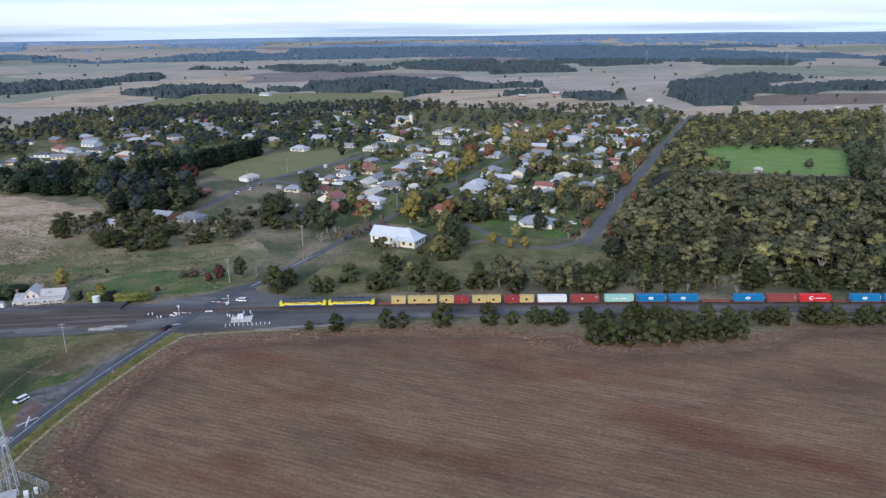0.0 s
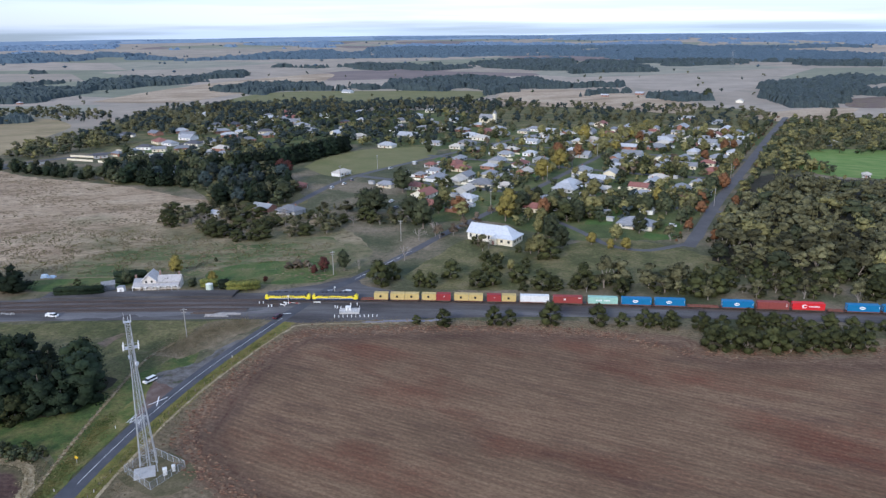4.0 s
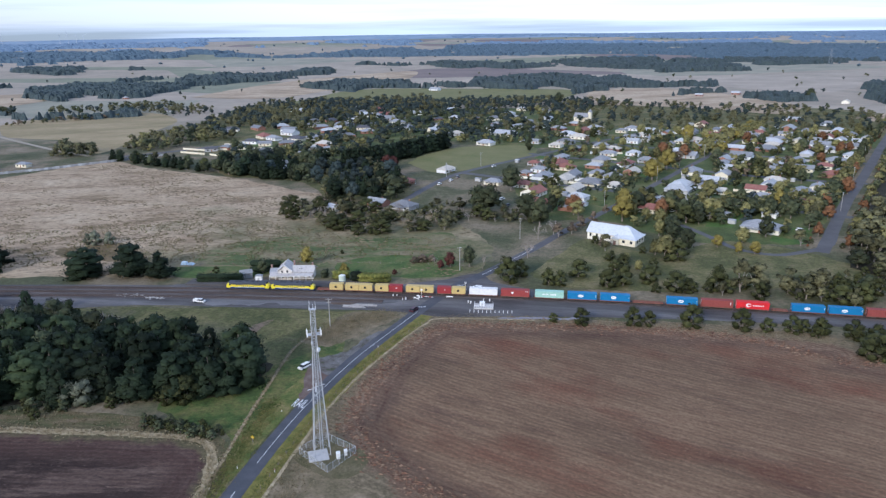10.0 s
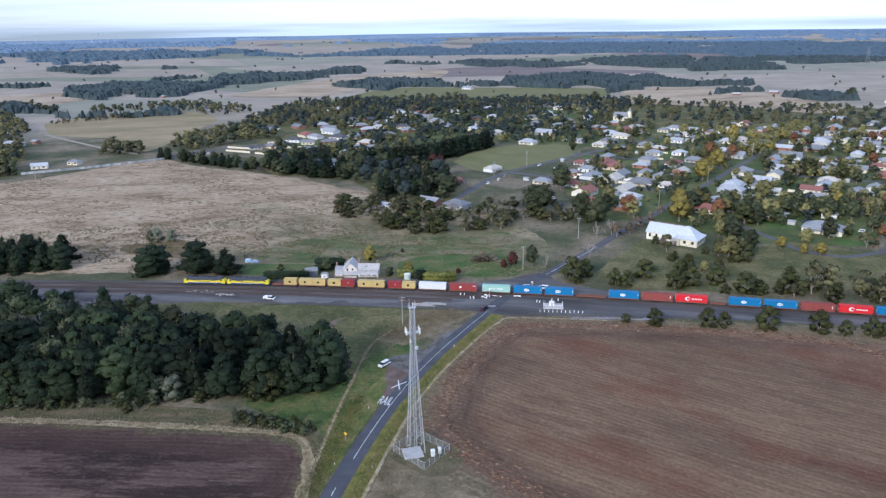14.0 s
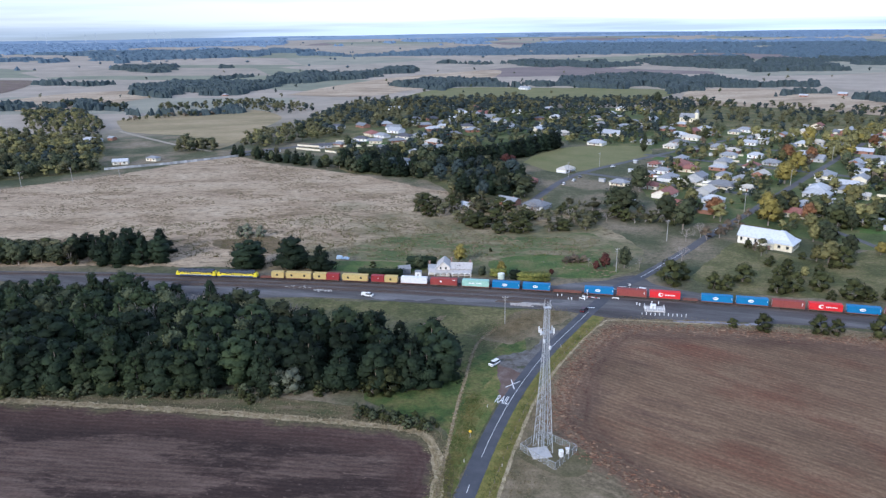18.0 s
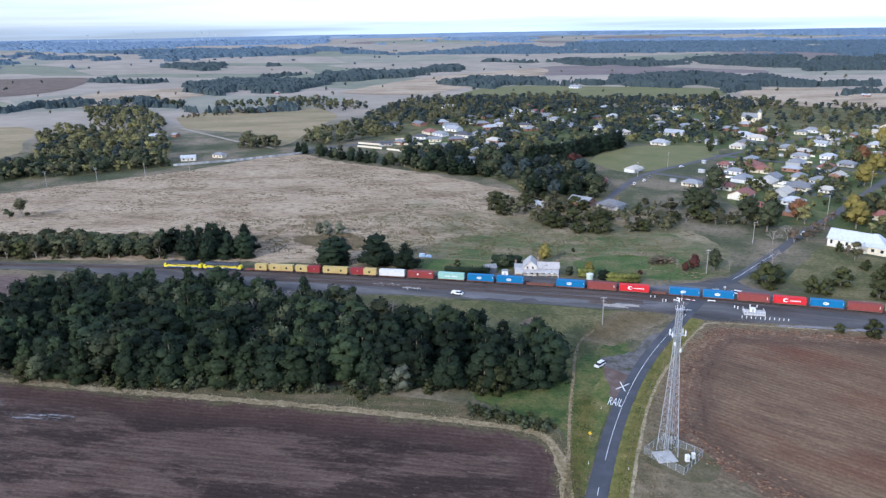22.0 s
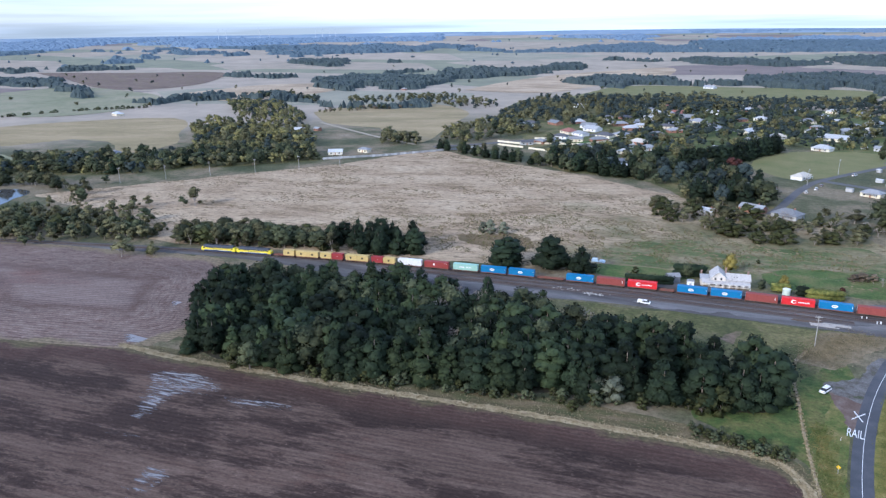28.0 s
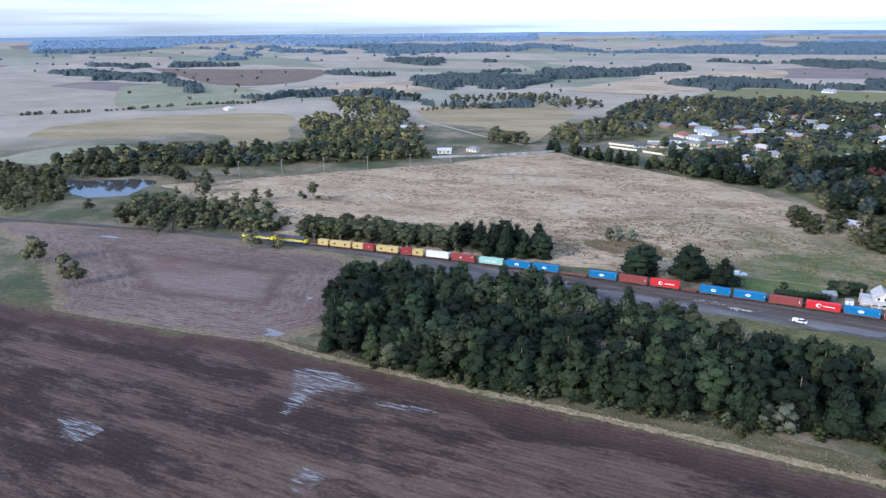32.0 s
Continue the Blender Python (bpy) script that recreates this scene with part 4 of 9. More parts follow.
def country(name):
    """Patchwork paddocks for the open country, over the same rough grass."""
    m = GRASS.copy()
    m.name = name
    t = m.node_tree
    n, link = t.nodes, t.links.new
    b = n["Principled BSDF"]
    near = b.inputs["Base Color"].links[0].from_socket
    geo = n.new("ShaderNodeNewGeometry")
    mp = n.new("ShaderNodeMapping")
    mp.inputs["Scale"].default_value = (0.0022, 0.0034, 0.0)
    mp.inputs["Rotation"].default_value[2] = 0.4
    link(geo.outputs["Position"], mp.inputs[0])
    cell = n.new("ShaderNodeTexVoronoi")
    cell.inputs["Scale"].default_value = 1.0
    link(mp.outputs[0], cell.inputs["Vector"])
    ramp = n.new("ShaderNodeValToRGB")
    ramp.color_ramp.interpolation = "CONSTANT"
    for k, (p, c) in enumerate(((0, (0.33, 0.285, 0.222)), (0.3, (0.365, 0.315, 0.25)), (0.5, (0.22, 0.228, 0.16)), (0.62, (0.345, 0.3, 0.236)), (0.8, (0.285, 0.277, 0.212)), (0.92, (0.2, 0.163, 0.148)))):
        e = ramp.color_ramp.elements[k] if k < 2 else ramp.color_ramp.elements.new(p)
        e.position, e.color = p, (*c, 1)
    sep = n.new("ShaderNodeSeparateColor")
    link(cell.outputs["Color"], sep.inputs[0])
    link(sep.outputs[0], ramp.inputs[0])
    far = n.new("ShaderNodeVectorMath")
    far.operation = "DISTANCE"
    far.inputs[1].default_value = (-80, 0, 0)
    link(geo.outputs["Position"], far.inputs[0])
    step = n.new("ShaderNodeMapRange")
    step.inputs["From Min"].default_value, step.inputs["From Max"].default_value = 850, 1000
    link(far.outputs["Value"], step.inputs["Value"])
    # grazed and ungrazed patches, mowing lines and tussocks within each paddock
    patch = n.new("ShaderNodeTexNoise")
    patch.inputs["Scale"].default_value, patch.inputs["Detail"].default_value, patch.inputs["Roughness"].default_value = 0.012, 12, 0.72
    link(geo.outputs["Position"], patch.inputs["Vector"])
    shade = n.new("ShaderNodeValToRGB")
    shade.color_ramp.elements[0].position, shade.color_ramp.elements[0].color = 0.34, (0.74, 0.76, 0.76, 1)
    shade.color_ramp.elements[1].position, shade.color_ramp.elements[1].color = 0.64, (1.12, 1.08, 1.06, 1)
    link(patch.outputs["Fac"], shade.inputs[0])
    worn = n.new("ShaderNodeVectorMath")
    worn.operation = "MULTIPLY"
    link(ramp.outputs[0], worn.inputs[0])
    link(shade.outputs[0], worn.inputs[1])
    mix = n.new("ShaderNodeMixRGB")
    link(step.outputs[0], mix.inputs[0])
    link(near, mix.inputs[1])
    link(worn.outputs[0], mix.inputs[2])
    link(mix.outputs[0], b.inputs["Base Color"])
    return m


ground.data.materials[0] = country("open_country")



def pasture_material():
    """Dry tan grass that gives way to green in patches towards the railway station."""
    m = DRY_GRASS.copy()
    m.name = "pasture_grass"
    t = m.node_tree
    n, link = t.nodes, t.links.new
    b = n["Principled BSDF"]
    tan = b.inputs["Base Color"].links[0].from_socket
    geo = n.new("ShaderNodeNewGeometry")
    dist = n.new("ShaderNodeVectorMath")
    dist.operation = "DISTANCE"
    dist.inputs[1].default_value = (-130, 318, 0)
    link(geo.outputs["Position"], dist.inputs[0])
    nz = n.new("ShaderNodeTexNoise")
    nz.inputs["Scale"].default_value, nz.inputs["Detail"].default_value = 0.03, 7
    link(geo.outputs["Position"], nz.inputs["Vector"])
    mul = n.new("ShaderNodeMath")
    mul.operation = "MULTIPLY_ADD"
    mul.inputs[1].default_value = 330.0
    link(nz.outputs["Fac"], mul.inputs[0])
    link(dist.outputs["Value"], mul.inputs[2])
    rng = n.new("ShaderNodeMapRange")
    rng.inputs["From Min"].default_value, rng.inputs["From Max"].default_value = 215, 340
    rng.inputs["To Min"].default_value, rng.inputs["To Max"].default_value = 0.9, 0.0
    link(mul.outputs[0], rng.inputs["Value"])
    fz = n.new("ShaderNodeTexNoise")
    fz.inputs["Scale"].default_value, fz.inputs["Detail"].default_value, fz.inputs["Roughness"].default_value = 0.14, 9, 0.72
    link(geo.outputs["Position"], fz.inputs["Vector"])
    green = n.new("ShaderNodeValToRGB")
    green.color_ramp.elements[0].position, green.color_ramp.elements[0].color = 0.3, (0.042, 0.066, 0.02, 1)
    green.color_ramp.elements[1].position, green.color_ramp.elements[1].color = 0.7, (0.17, 0.148, 0.075, 1)
    link(fz.outputs["Fac"], green.inputs[0])
    mix = n.new("ShaderNodeMixRGB")
    link(rng.outputs[0], mix.inputs[0])
    link(tan, mix.inputs[1])
    link(green.outputs[0], mix.inputs[2])
    # tussocks, clumped, as darker patches in the grass colour
    lay = n.new("ShaderNodeMapping")
    lay.inputs["Scale"].default_value, lay.inputs["Rotation"].default_value = (0.13, 0.2, 1), (0, 0, 0.2)
    link(geo.outputs["Position"], lay.inputs[0])
    tz = n.new("ShaderNodeTexNoise")
    tz.inputs["Scale"].default_value, tz.inputs["Detail"].default_value, tz.inputs["Roughness"].default_value = 1.0, 10, 0.85
    link(lay.outputs[0], tz.inputs["Vector"])
    tr = n.new("ShaderNodeMapRange")
    for key, v in (("From Min", 0.4), ("From Max", 0.48), ("To Min", 0.62), ("To Max", 1.1)):
        tr.inputs[key].default_value = v
    link(tz.outputs["Fac"], tr.inputs["Value"])
    tm = n.new("ShaderNodeVectorMath")
    tm.operation = "MULTIPLY"
    link(mix.outputs[0], tm.inputs[0])
    link(tr.outputs[0], tm.inputs[1])
    link(tm.outputs[0], b.inputs["Base Color"])
    return m


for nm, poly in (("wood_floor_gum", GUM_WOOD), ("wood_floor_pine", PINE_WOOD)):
    sheet(nm, poly, 0.04, SHADED_LITTER, "leaf litter and scrub under the trees, crown shade painted in", "ground", 2.5)
for nm, poly in (("wood_floor_oval", OVAL_NORTH), ("wood_floor_west", WEST_WOOD), ("wood_floor_front", WEST_FRONT), ("pond_scrub", POND_SCRUB), ("wood_floor_cypress", CYPRESS_WEST), ("wood_floor_gully", GULLY)):
    sheet(nm, poly, 0.024 + 0.006 * len(nm) % 0.03, GRASS_GREEN, "shaded green ground under the trees", "ground", 3, 8)
sheet("town_edge", [(-74, 1000), (-57, 829), (263, 850), (330, 960), (280, 1080), (0, 1120)], 0.008, GRASS_GREEN, "dull green ground behind the town", "ground", 3, 8)
sheet("town_gardens", TOWN, 0.012, TOWN_GRASS, "green garden ground between the houses", "ground", 3, 8)
sheet("town_gardens_west", TOWN_WEST, 0.018, TOWN_GRASS, "dull green garden ground between the houses", "ground", 3, 8)
field_sheet("field_red", FIELD_RED, 0.085, PLOUGH_RED, "ploughed paddock of red-brown soil with curved headlands")
field_sheet("field_wet", FIELD_WET, 0.085, PLOUGH_DARK, "dark wet ploughed paddock with pale streaks")
field_sheet("field_stubble", FIELD_STUBBLE, 0.085, PLOUGH_PALE, "pale brown ploughed paddock beside the railway")
PASTURE = pasture_material()
PASTURE_RIM = [(-648, 282), (-556, 412), (-514, 474), (-468, 564), (-411, 543), (-324, 517), (-232, 470), (-160, 440), (-110, 395), (-88, 345), (-104, 308), (-150, 298), (-200, 292), (-250, 285), (-319, 272), (-466, 236), (-496, 255)]
sheet("pasture", PASTURE_RIM, 0.02, PASTURE, "wide dry tan pasture turning green towards the station", "field", 3)
# darker grass chosen here, painting in the cloud's shadow on the verge
sheet("verge_west", [(-147, 206), (-150, 188), (-172, 178), (-165, 168), (-140, 160), (-131, 140), (-131, 190), (-126, 215), (-132, 232)], 0.03, ROUGH_LAWN, "green roadside grass beside the pine wood", "grass", 1.5)
sheet("verge_strip", [(-348, 138), (-372, 132), (-340, 131), (-274, 140), (-216, 149), (-165, 155), (-146, 155), (-138, 144), (-134, 140), (-140, 158), (-165, 166), (-208, 164), (-241, 155), (-281, 144), (-314, 138)], 0.025, VERGE_STRIP_MAT, "strip of rough grass with a worn track along the field", "grass", 1.0)
sheet("yard_grass", [(-300, 228), (-262, 229), (-222, 216), (-190, 213), (-160, 210), (-146, 206), (-132, 234), (-118, 260), (-150, 258), (-198, 252), (-240, 246)], 0.035, GRASS_GREEN, "grass between the pine wood and the rail yard", "grass", 2)
sheet("lawn_hall", LAWN_HALL, 0.03, GRASS_GREEN, "mown slope round the white hall", "grass", 2)
for nm, poly in (("lawn_house", LAWN_HOUSE), ("lawn_side", LAWN_SIDE)):
    sheet(nm, poly, 0.035, LAWN, "bright green house lawn", "lawn", 0.6, 2.0, False)
sheet("lawn_north", LAWN_N, 0.03, material("pale_lawn", [(0.13, 0.14, 0.05), (0.2, 0.18, 0.08)], 0.04, 0.95, fine=0.2, fine_scale=0.6), "open pale green reserve in the town", "lawn")
sheet("oval", OVAL, 0.03, OVAL_TURF, "bright green sports oval", "sports field", 1)
sheet("estate_green", GREEN_WEST_TOWN, 0.03, GRASS_GREEN, "green lots on the new estate", "grass")
FAR_DRY = material("far_dry_pasture", [(0.25, 0.19, 0.12), (0.35, 0.268, 0.178), (0.42, 0.33, 0.225), (0.46, 0.37, 0.26)], 0.015, 0.95, fine=0.4, fine_scale=0.15, stretch=(0.7, 1.6, 1), turn=20, stops=[0.33, 0.45, 0.55, 0.7])
GOLD = material("golden_paddock", [(0.2, 0.17, 0.085), (0.28, 0.222, 0.12), (0.36, 0.285, 0.165)], 0.012, 0.95, fine=0.3, fine_scale=0.12, stretch=(0.6, 1.8, 1), turn=25)
PALE_GREEN = material("pale_green_paddock", [(0.17, 0.18, 0.1), (0.23, 0.225, 0.14), (0.29, 0.26, 0.18)], 0.012, 0.95, fine=0.3, fine_scale=0.1)
for nm, poly, mt, lb in (("far_green", FAR_GREEN, bpy.data.materials["pale_lawn"], "pale green paddock beyond the town"), ("far_tan_a", FAR_TAN_1, FAR_DRY, "dry paddock beyond the town"), ("far_tan_b", FAR_TAN_2, FAR_DRY, "long dry paddock between tree belts"),
                         ("west_dry_a", YELLOW_W, GOLD, "dry yellow paddock west of the town"), ("west_dry_b", YELLOW_W2, GOLD, "dry golden paddock behind the wood"), ("west_green", GREEN_W2, PALE_GREEN, "pale green paddock beside the pond"), ("far_plough", PLOUGH_FAR, PLOUGH_PALE, "distant brown ploughed paddock"),
                         ("far_green_west", GREEN_FAR_W, PALE_GREEN, "distant green paddock"), ("far_tan_west", TAN_FAR_W, FAR_DRY, "distant dry paddock"), ("east_brown", BROWN_EAST, PLOUGH_PALE, "brown worked paddock behind the oval"), ("east_tan", TAN_EAST, FAR_DRY, "dry paddock behind the avenue")):
    sheet(nm, poly, 0.4 if nm.startswith("far") else 0.05, mt, lb, "field", 3, 30)
STATION_GREEN = material("station_grass", [(0.045, 0.075, 0.02), (0.07, 0.108, 0.028), (0.12, 0.125, 0.045), (0.17, 0.145, 0.07)], 0.06, 0.95, bump=0.3, bump_scale=1.5, fine=0.6, fine_scale=0.7, stops=[0.3, 0.45, 0.58, 0.72])
sheet("pasture_green", [(-236, 306), (-190, 309), (-150, 318), (-108, 326), (-102, 348), (-118, 382), (-148, 366), (-178, 366), (-214, 358), (-240, 330)], 0.028, material("green_pasture", [(0.06, 0.085, 0.028), (0.095, 0.115, 0.042), (0.17, 0.15, 0.078), (0.24, 0.2, 0.125)], 0.05, 0.95, bump=0.5, bump_scale=1.4, fine=0.75, fine_scale=0.5, stretch=(0.6, 1.5, 1), turn=15, stops=[0.32, 0.46, 0.55, 0.7]), "greener damp grass on the slope behind the station", "field", 3.0, 5.0)
sheet("station_lawn", [(-158, 301), (-130, 303), (-104, 308), (-100, 322), (-112, 338), (-140, 336), (-162, 322)], 0.034, STATION_GREEN, "mown green lawn behind the station", "lawn", 2.0, 3.0)
sheet("station_lawn_west", [(-252, 290), (-222, 287), (-200, 291), (-190, 304), (-205, 307), (-232, 302), (-250, 299)], 0.034, STATION_GREEN, "green grass behind the dark hedge", "lawn", 1.6, 3.0)
sheet("pond", POND, 0.05, WATER, "still grey farm pond", "pond", 2)


def wet_material(name, fill):
    """A film of rain water that fills the furrows unevenly and thins out towards its edge."""
    m = bpy.data.materials.new(name)
    m.use_nodes = True
    t = m.node_tree
    n, link = t.nodes, t.links.new
    b = n["Principled BSDF"]
    b.inputs["Base Color"].default_value, b.inputs["Roughness"].default_value = (0.27, 0.255, 0.25, 1), 0.28
    co = n.new("ShaderNodeTexCoord")
    spin, mp = n.new("ShaderNodeMapping"), n.new("ShaderNodeMapping")
    spin.inputs["Rotation"].default_value[2] = radians(-9)
    mp.inputs["Scale"].default_value = (0.16, 1.5, 1)
    link(co.outputs["Object"], spin.inputs[0])
    link(spin.outputs[0], mp.inputs[0])
    z = n.new("ShaderNodeTexNoise")
    z.inputs["Scale"].default_value, z.inputs["Detail"].default_value, z.inputs["Roughness"].default_value = 0.75, 9, 0.7
    link(mp.outputs[0], z.inputs["Vector"])
    at = n.new("ShaderNodeAttribute")
    at.attribute_name = "edge_distance"
    deep = n.new("ShaderNodeMapRange")
    for key, v in (("From Min", -1.0), ("From Max", 4.0), ("To Min", -0.16), ("To Max", fill)):
        deep.inputs[key].default_value = v
    link(at.outputs["Fac"], deep.inputs["Value"])
    add = n.new("ShaderNodeMath")
    link(z.outputs["Fac"], add.inputs[0])
    link(deep.outputs[0], add.inputs[1])
    film = n.new("ShaderNodeMapRange")
    for key, v in (("From Min", 0.47), ("From Max", 0.58), ("To Min", 0.0), ("To Max", 0.8)):
        film.inputs[key].default_value = v
    link(add.outputs[0], film.inputs["Value"])
    link(film.outputs[0], b.inputs["Alpha"])
    return m


RAIN_FILM, RAIN_POOL = wet_material("rain_water_film", 0.015), wet_material("rain_water_pool", 0.2)
for k, poly in enumerate((PUDDLE_3, PUDDLE_4, PUDDLE_5, PUDDLE_7, PUDDLE_9, PUDDLE_1, PUDDLE_2, PUDDLE_6)):
    pool = k > 4
    ob = field_sheet("puddle", poly, 0.1 + 0.004 * k, RAIN_POOL if pool else RAIN_FILM, "shallow puddle of rain water on the soil" if pool else "thin film of rain water lying in the furrows", 0.8, 1.0)
    tagged(ob, category="puddle")
sheet("puddle", PUDDLE_8, 0.1, PUDDLE, "long shallow puddle of rain water beside the yard", "puddle", 1.6, 0.6)
sheet("damp_hollow", [(-322, 316), (-312, 326), (-298, 331), (-284, 328), (-273, 318), (-280, 306), (-296, 304), (-312, 309)], 0.032, material("damp_rushes", [(0.085, 0.072, 0.032), (0.145, 0.105, 0.054), (0.21, 0.155, 0.09)], 0.08, 0.95, fine=0.5, fine_scale=0.5, stretch=(0.5, 1.5, 1)), "dark damp hollow of rushes in the pasture", "grass", 6, 2.0)

# rail yard
edge = spline([(-760, 118), (-620, 164), (-500, 207), (-400, 232), (-300, 231), (-231, 250), (-198, 254), (-150, 259), (-118, 262), (-98, 259), (-60, 266), (20, 274), (160, 274), (450, 258)], 12)
g = Geo()
south = [(x, y) for x, y in edge]
for x, y in south:
    g.v += [(x, y, 0.045), (x, track_y(x) + (4.5 if x < -230 or x > -100 else 10), 0.045)]
g.f = [(2 * k, 2 * k + 2, 2 * k + 3, 2 * k + 1) for k in range(len(south) - 1)]
tagged(new("rail_yard", g.mesh("rail_yard", GRAVEL)), "grey gravel rail yard along the line", "rail yard", kind="structure")


def offset_line(x0, x1, off, step=6):
    return [(x, track_y(x) + off * math.cos(math.atan(0.00058 * min(x, 0)))) for x in np.arange(x0, x1 + step, step)]


def railway_track(x0, x1, off, label):
    line = offset_line(x0, x1, off)
    t = thing("railway_track", pose(0, 0, 0), label, "railway track", kind="structure")
    g = Geo()
    for k, (x, y) in enumerate(line):
        a = Vector(line[max(0, k - 1)]) - Vector(line[min(len(line) - 1, k + 1)])
        w = Vector((-a.y, a.x)).normalized()
        for s, z in ((-2.3, 0.05), (-1.5, 0.28), (1.5, 0.28), (2.3, 0.05)):
            g.v.append((x + w.x * s, y + w.y * s, z))
    for k in range(len(line) - 1):
        g.f += [(4 * k + j, 4 * k + j + 1, 4 * k + j + 5, 4 * k + j + 4) for j in range(3)]
    part("ballast", g, BALLAST, t)
    sl = Geo()
    x = x0
    while x < x1:
        dy = -0.00058 * x if x < 0 else -0.0002 * x
        sl.box((x, track_y(x) + off, 0.31), (0.25, 2.6, 0.14), math.degrees(math.atan(dy)))
        x += 0.75
    tagged(part("sleeper", sl, SLEEPER_WOOD, t, "weathered timber sleepers"), kind="stuff")
    for s in (-0.8, 0.8):
        g = Geo()
        for k, (x, y) in enumerate(line):
            g.v += [(x, y + s - 0.04, 0.38), (x, y + s - 0.04, 0.53), (x, y + s + 0.04, 0.53), (x, y + s + 0.04, 0.38)]
        for k in range(len(line) - 1):
            g.f += [(4 * k + j, 4 * k + (j + 1) % 4, 4 * k + 4 + (j + 1) % 4, 4 * k + 4 + j) for j in range(4)]
        part("rail", g, RAIL_STEEL, t)
    return t


railway_track(-780, 470, 0, "main line of worn steel rails on dark ballast")
railway_track(-330, -118, -5.2, "station loop with rusty rails beside the main line")
railway_track(-300, -130, -10.2, "disused yard siding with rusty rails")

# roads
ribbon("road", [q for q in ROAD if q[1] < 330], 5.4, 0.095, ASPHALT, "narrow two-lane asphalt road over the level crossing", "road")
ribbon("road_town", [q for q in ROAD if q[1] > 324], 5.0, 0.058, STREET, "worn pale road climbing into the town", "road", 0.12)
ribbon("street_avenue", AVENUE, 7.0, 0.055, STREET, "wide pale asphalt avenue between autumn trees", "street")
ribbon("street_west", STREET_WEST, 5.6, 0.05, STREET, "quiet asphalt street", "street")
ribbon("street_estate", STREET_ESTATE, 9, 0.052, STREET, "pale asphalt street beside the new estate", "street")
ribbon("lane", LANE, 4.0, 0.051, STREET, "curved lane round a house block", "street")
for line in (CROSS_A, CROSS_B, CROSS_C):
    ribbon("street_cross", line, 7, 0.048, STREET, "short cross street in the town", "street")
ribbon("farm_track", spline([(-700, 698), (-628, 656), (-555, 615), (-505, 592)]), 5, 0.11, material("pale_gravel", [(0.28, 0.24, 0.18), (0.38, 0.33, 0.26)], 0.2, 0.95, fine=0.3, fine_scale=1), "pale gravel farm track", "track")
ROUGH_TAN = material("rough_tan_grass", [(0.075, 0.07, 0.034), (0.13, 0.108, 0.06), (0.19, 0.15, 0.09), (0.27, 0.215, 0.14)], 0.14, 0.95, bump=0.6, bump_scale=2, fine=0.5, fine_scale=1.0)
YARD_PALE = material("pale_yard_gravel", [(0.075, 0.072, 0.072), (0.12, 0.116, 0.115), (0.165, 0.16, 0.158), (0.22, 0.214, 0.21)], 0.06, 0.95, bump=0.3, bump_scale=4, fine=0.3, fine_scale=1.2, stretch=(0.35, 2, 1), turn=10)
sheet("lay_by", [(-125.5, 176), (-128, 184), (-131, 192), (-134, 202), (-134, 209), (-127, 212), (-123.5, 205), (-124, 190)], 0.052, DIRT, "bare red dirt lay-by beside the road", "lay-by", 1.8, 0.8)
sheet("lay_by_gravel", [(-126, 203), (-131, 206), (-137, 208), (-136, 213), (-130, 217), (-125, 226), (-120, 238), (-117, 241), (-118.5, 228), (-121.5, 214)], 0.057, material("worn_gravel", [(0.05, 0.062, 0.025), (0.1, 0.092, 0.078), (0.14, 0.132, 0.126), (0.18, 0.17, 0.164)], 0.22, 0.95, bump=0.3, bump_scale=3, fine=0.5, fine_scale=1.4, stops=[0.32, 0.42, 0.52, 0.68]), "grey gravel pull-in with grass tufts beside the road", "lay-by", 2.0, 0.7)
sheet("roadside_rough_west", [(-145, 226), (-140, 243), (-138, 257), (-120, 261), (-114, 257), (-119, 247), (-127, 233), (-135, 223)], 0.04, ROUGH_TAN, "rough straw-coloured grass between the yard and the road", "grass", 2, 1.0)
PINK_DIRT = material("pinkish_bare_earth", [(0.1, 0.095, 0.045), (0.17, 0.125, 0.08), (0.27, 0.185, 0.135)], 0.3, 0.95, bump=0.3, fine=0.4, fine_scale=1.0)
sheet("bare_patch", [(-171, 234), (-167, 231), (-164.5, 237), (-164, 246), (-166, 244), (-169, 240)], 0.05, PINK_DIRT, "bare pinkish earth patch in the grass", "ground", 1.8, 0.7)
VERGE_EAST = [(x + 5.4, y) for x, y in ROAD if 60 < y < 262]
ribbon("verge_east", VERGE_EAST, 5.4, 0.09, material("olive_verge", [(0.085, 0.1, 0.022), (0.16, 0.145, 0.036), (0.24, 0.2, 0.07)], 0.25, 0.95, bump=0.5, bump_scale=2, fine=0.4, fine_scale=1.2), "yellowish green grass verge beside the road", "grass", 0.3)
ribbon("verge_road_west", [(x - 7.0, y) for x, y in ROAD if 60 < y < 212], 7.4, 0.046, material("green_verge", [(0.05, 0.075, 0.018), (0.09, 0.115, 0.028), (0.15, 0.14, 0.045), (0.23, 0.185, 0.085)], 0.16, 0.95, bump=0.5, bump_scale=2, fine=0.5, fine_scale=1.2), "green and straw-coloured grass between road and fence", "grass", 0.25)
sheet("roadside_rough", [(-120, 60), (-120, 160), (-114, 200), (-106, 240), (-98, 254), (-100, 222), (-104, 195), (-100, 170), (-80, 146), (-36, 118), (24, 80), (24, 50)], 0.03, ROUGH_TAN, "rough straw-coloured grass between the road and the field", "grass", 2)
sheet("yard_gravel_pale", [(-208, 258), (-195, 256), (-168, 261), (-144, 267), (-124, 268), (-118, 273), (-130, 277), (-150, 276), (-175, 273), (-200, 267)], 0.062, YARD_PALE, "pale worn gravel in the middle of the yard", "pavement", 3.0, 1.2)
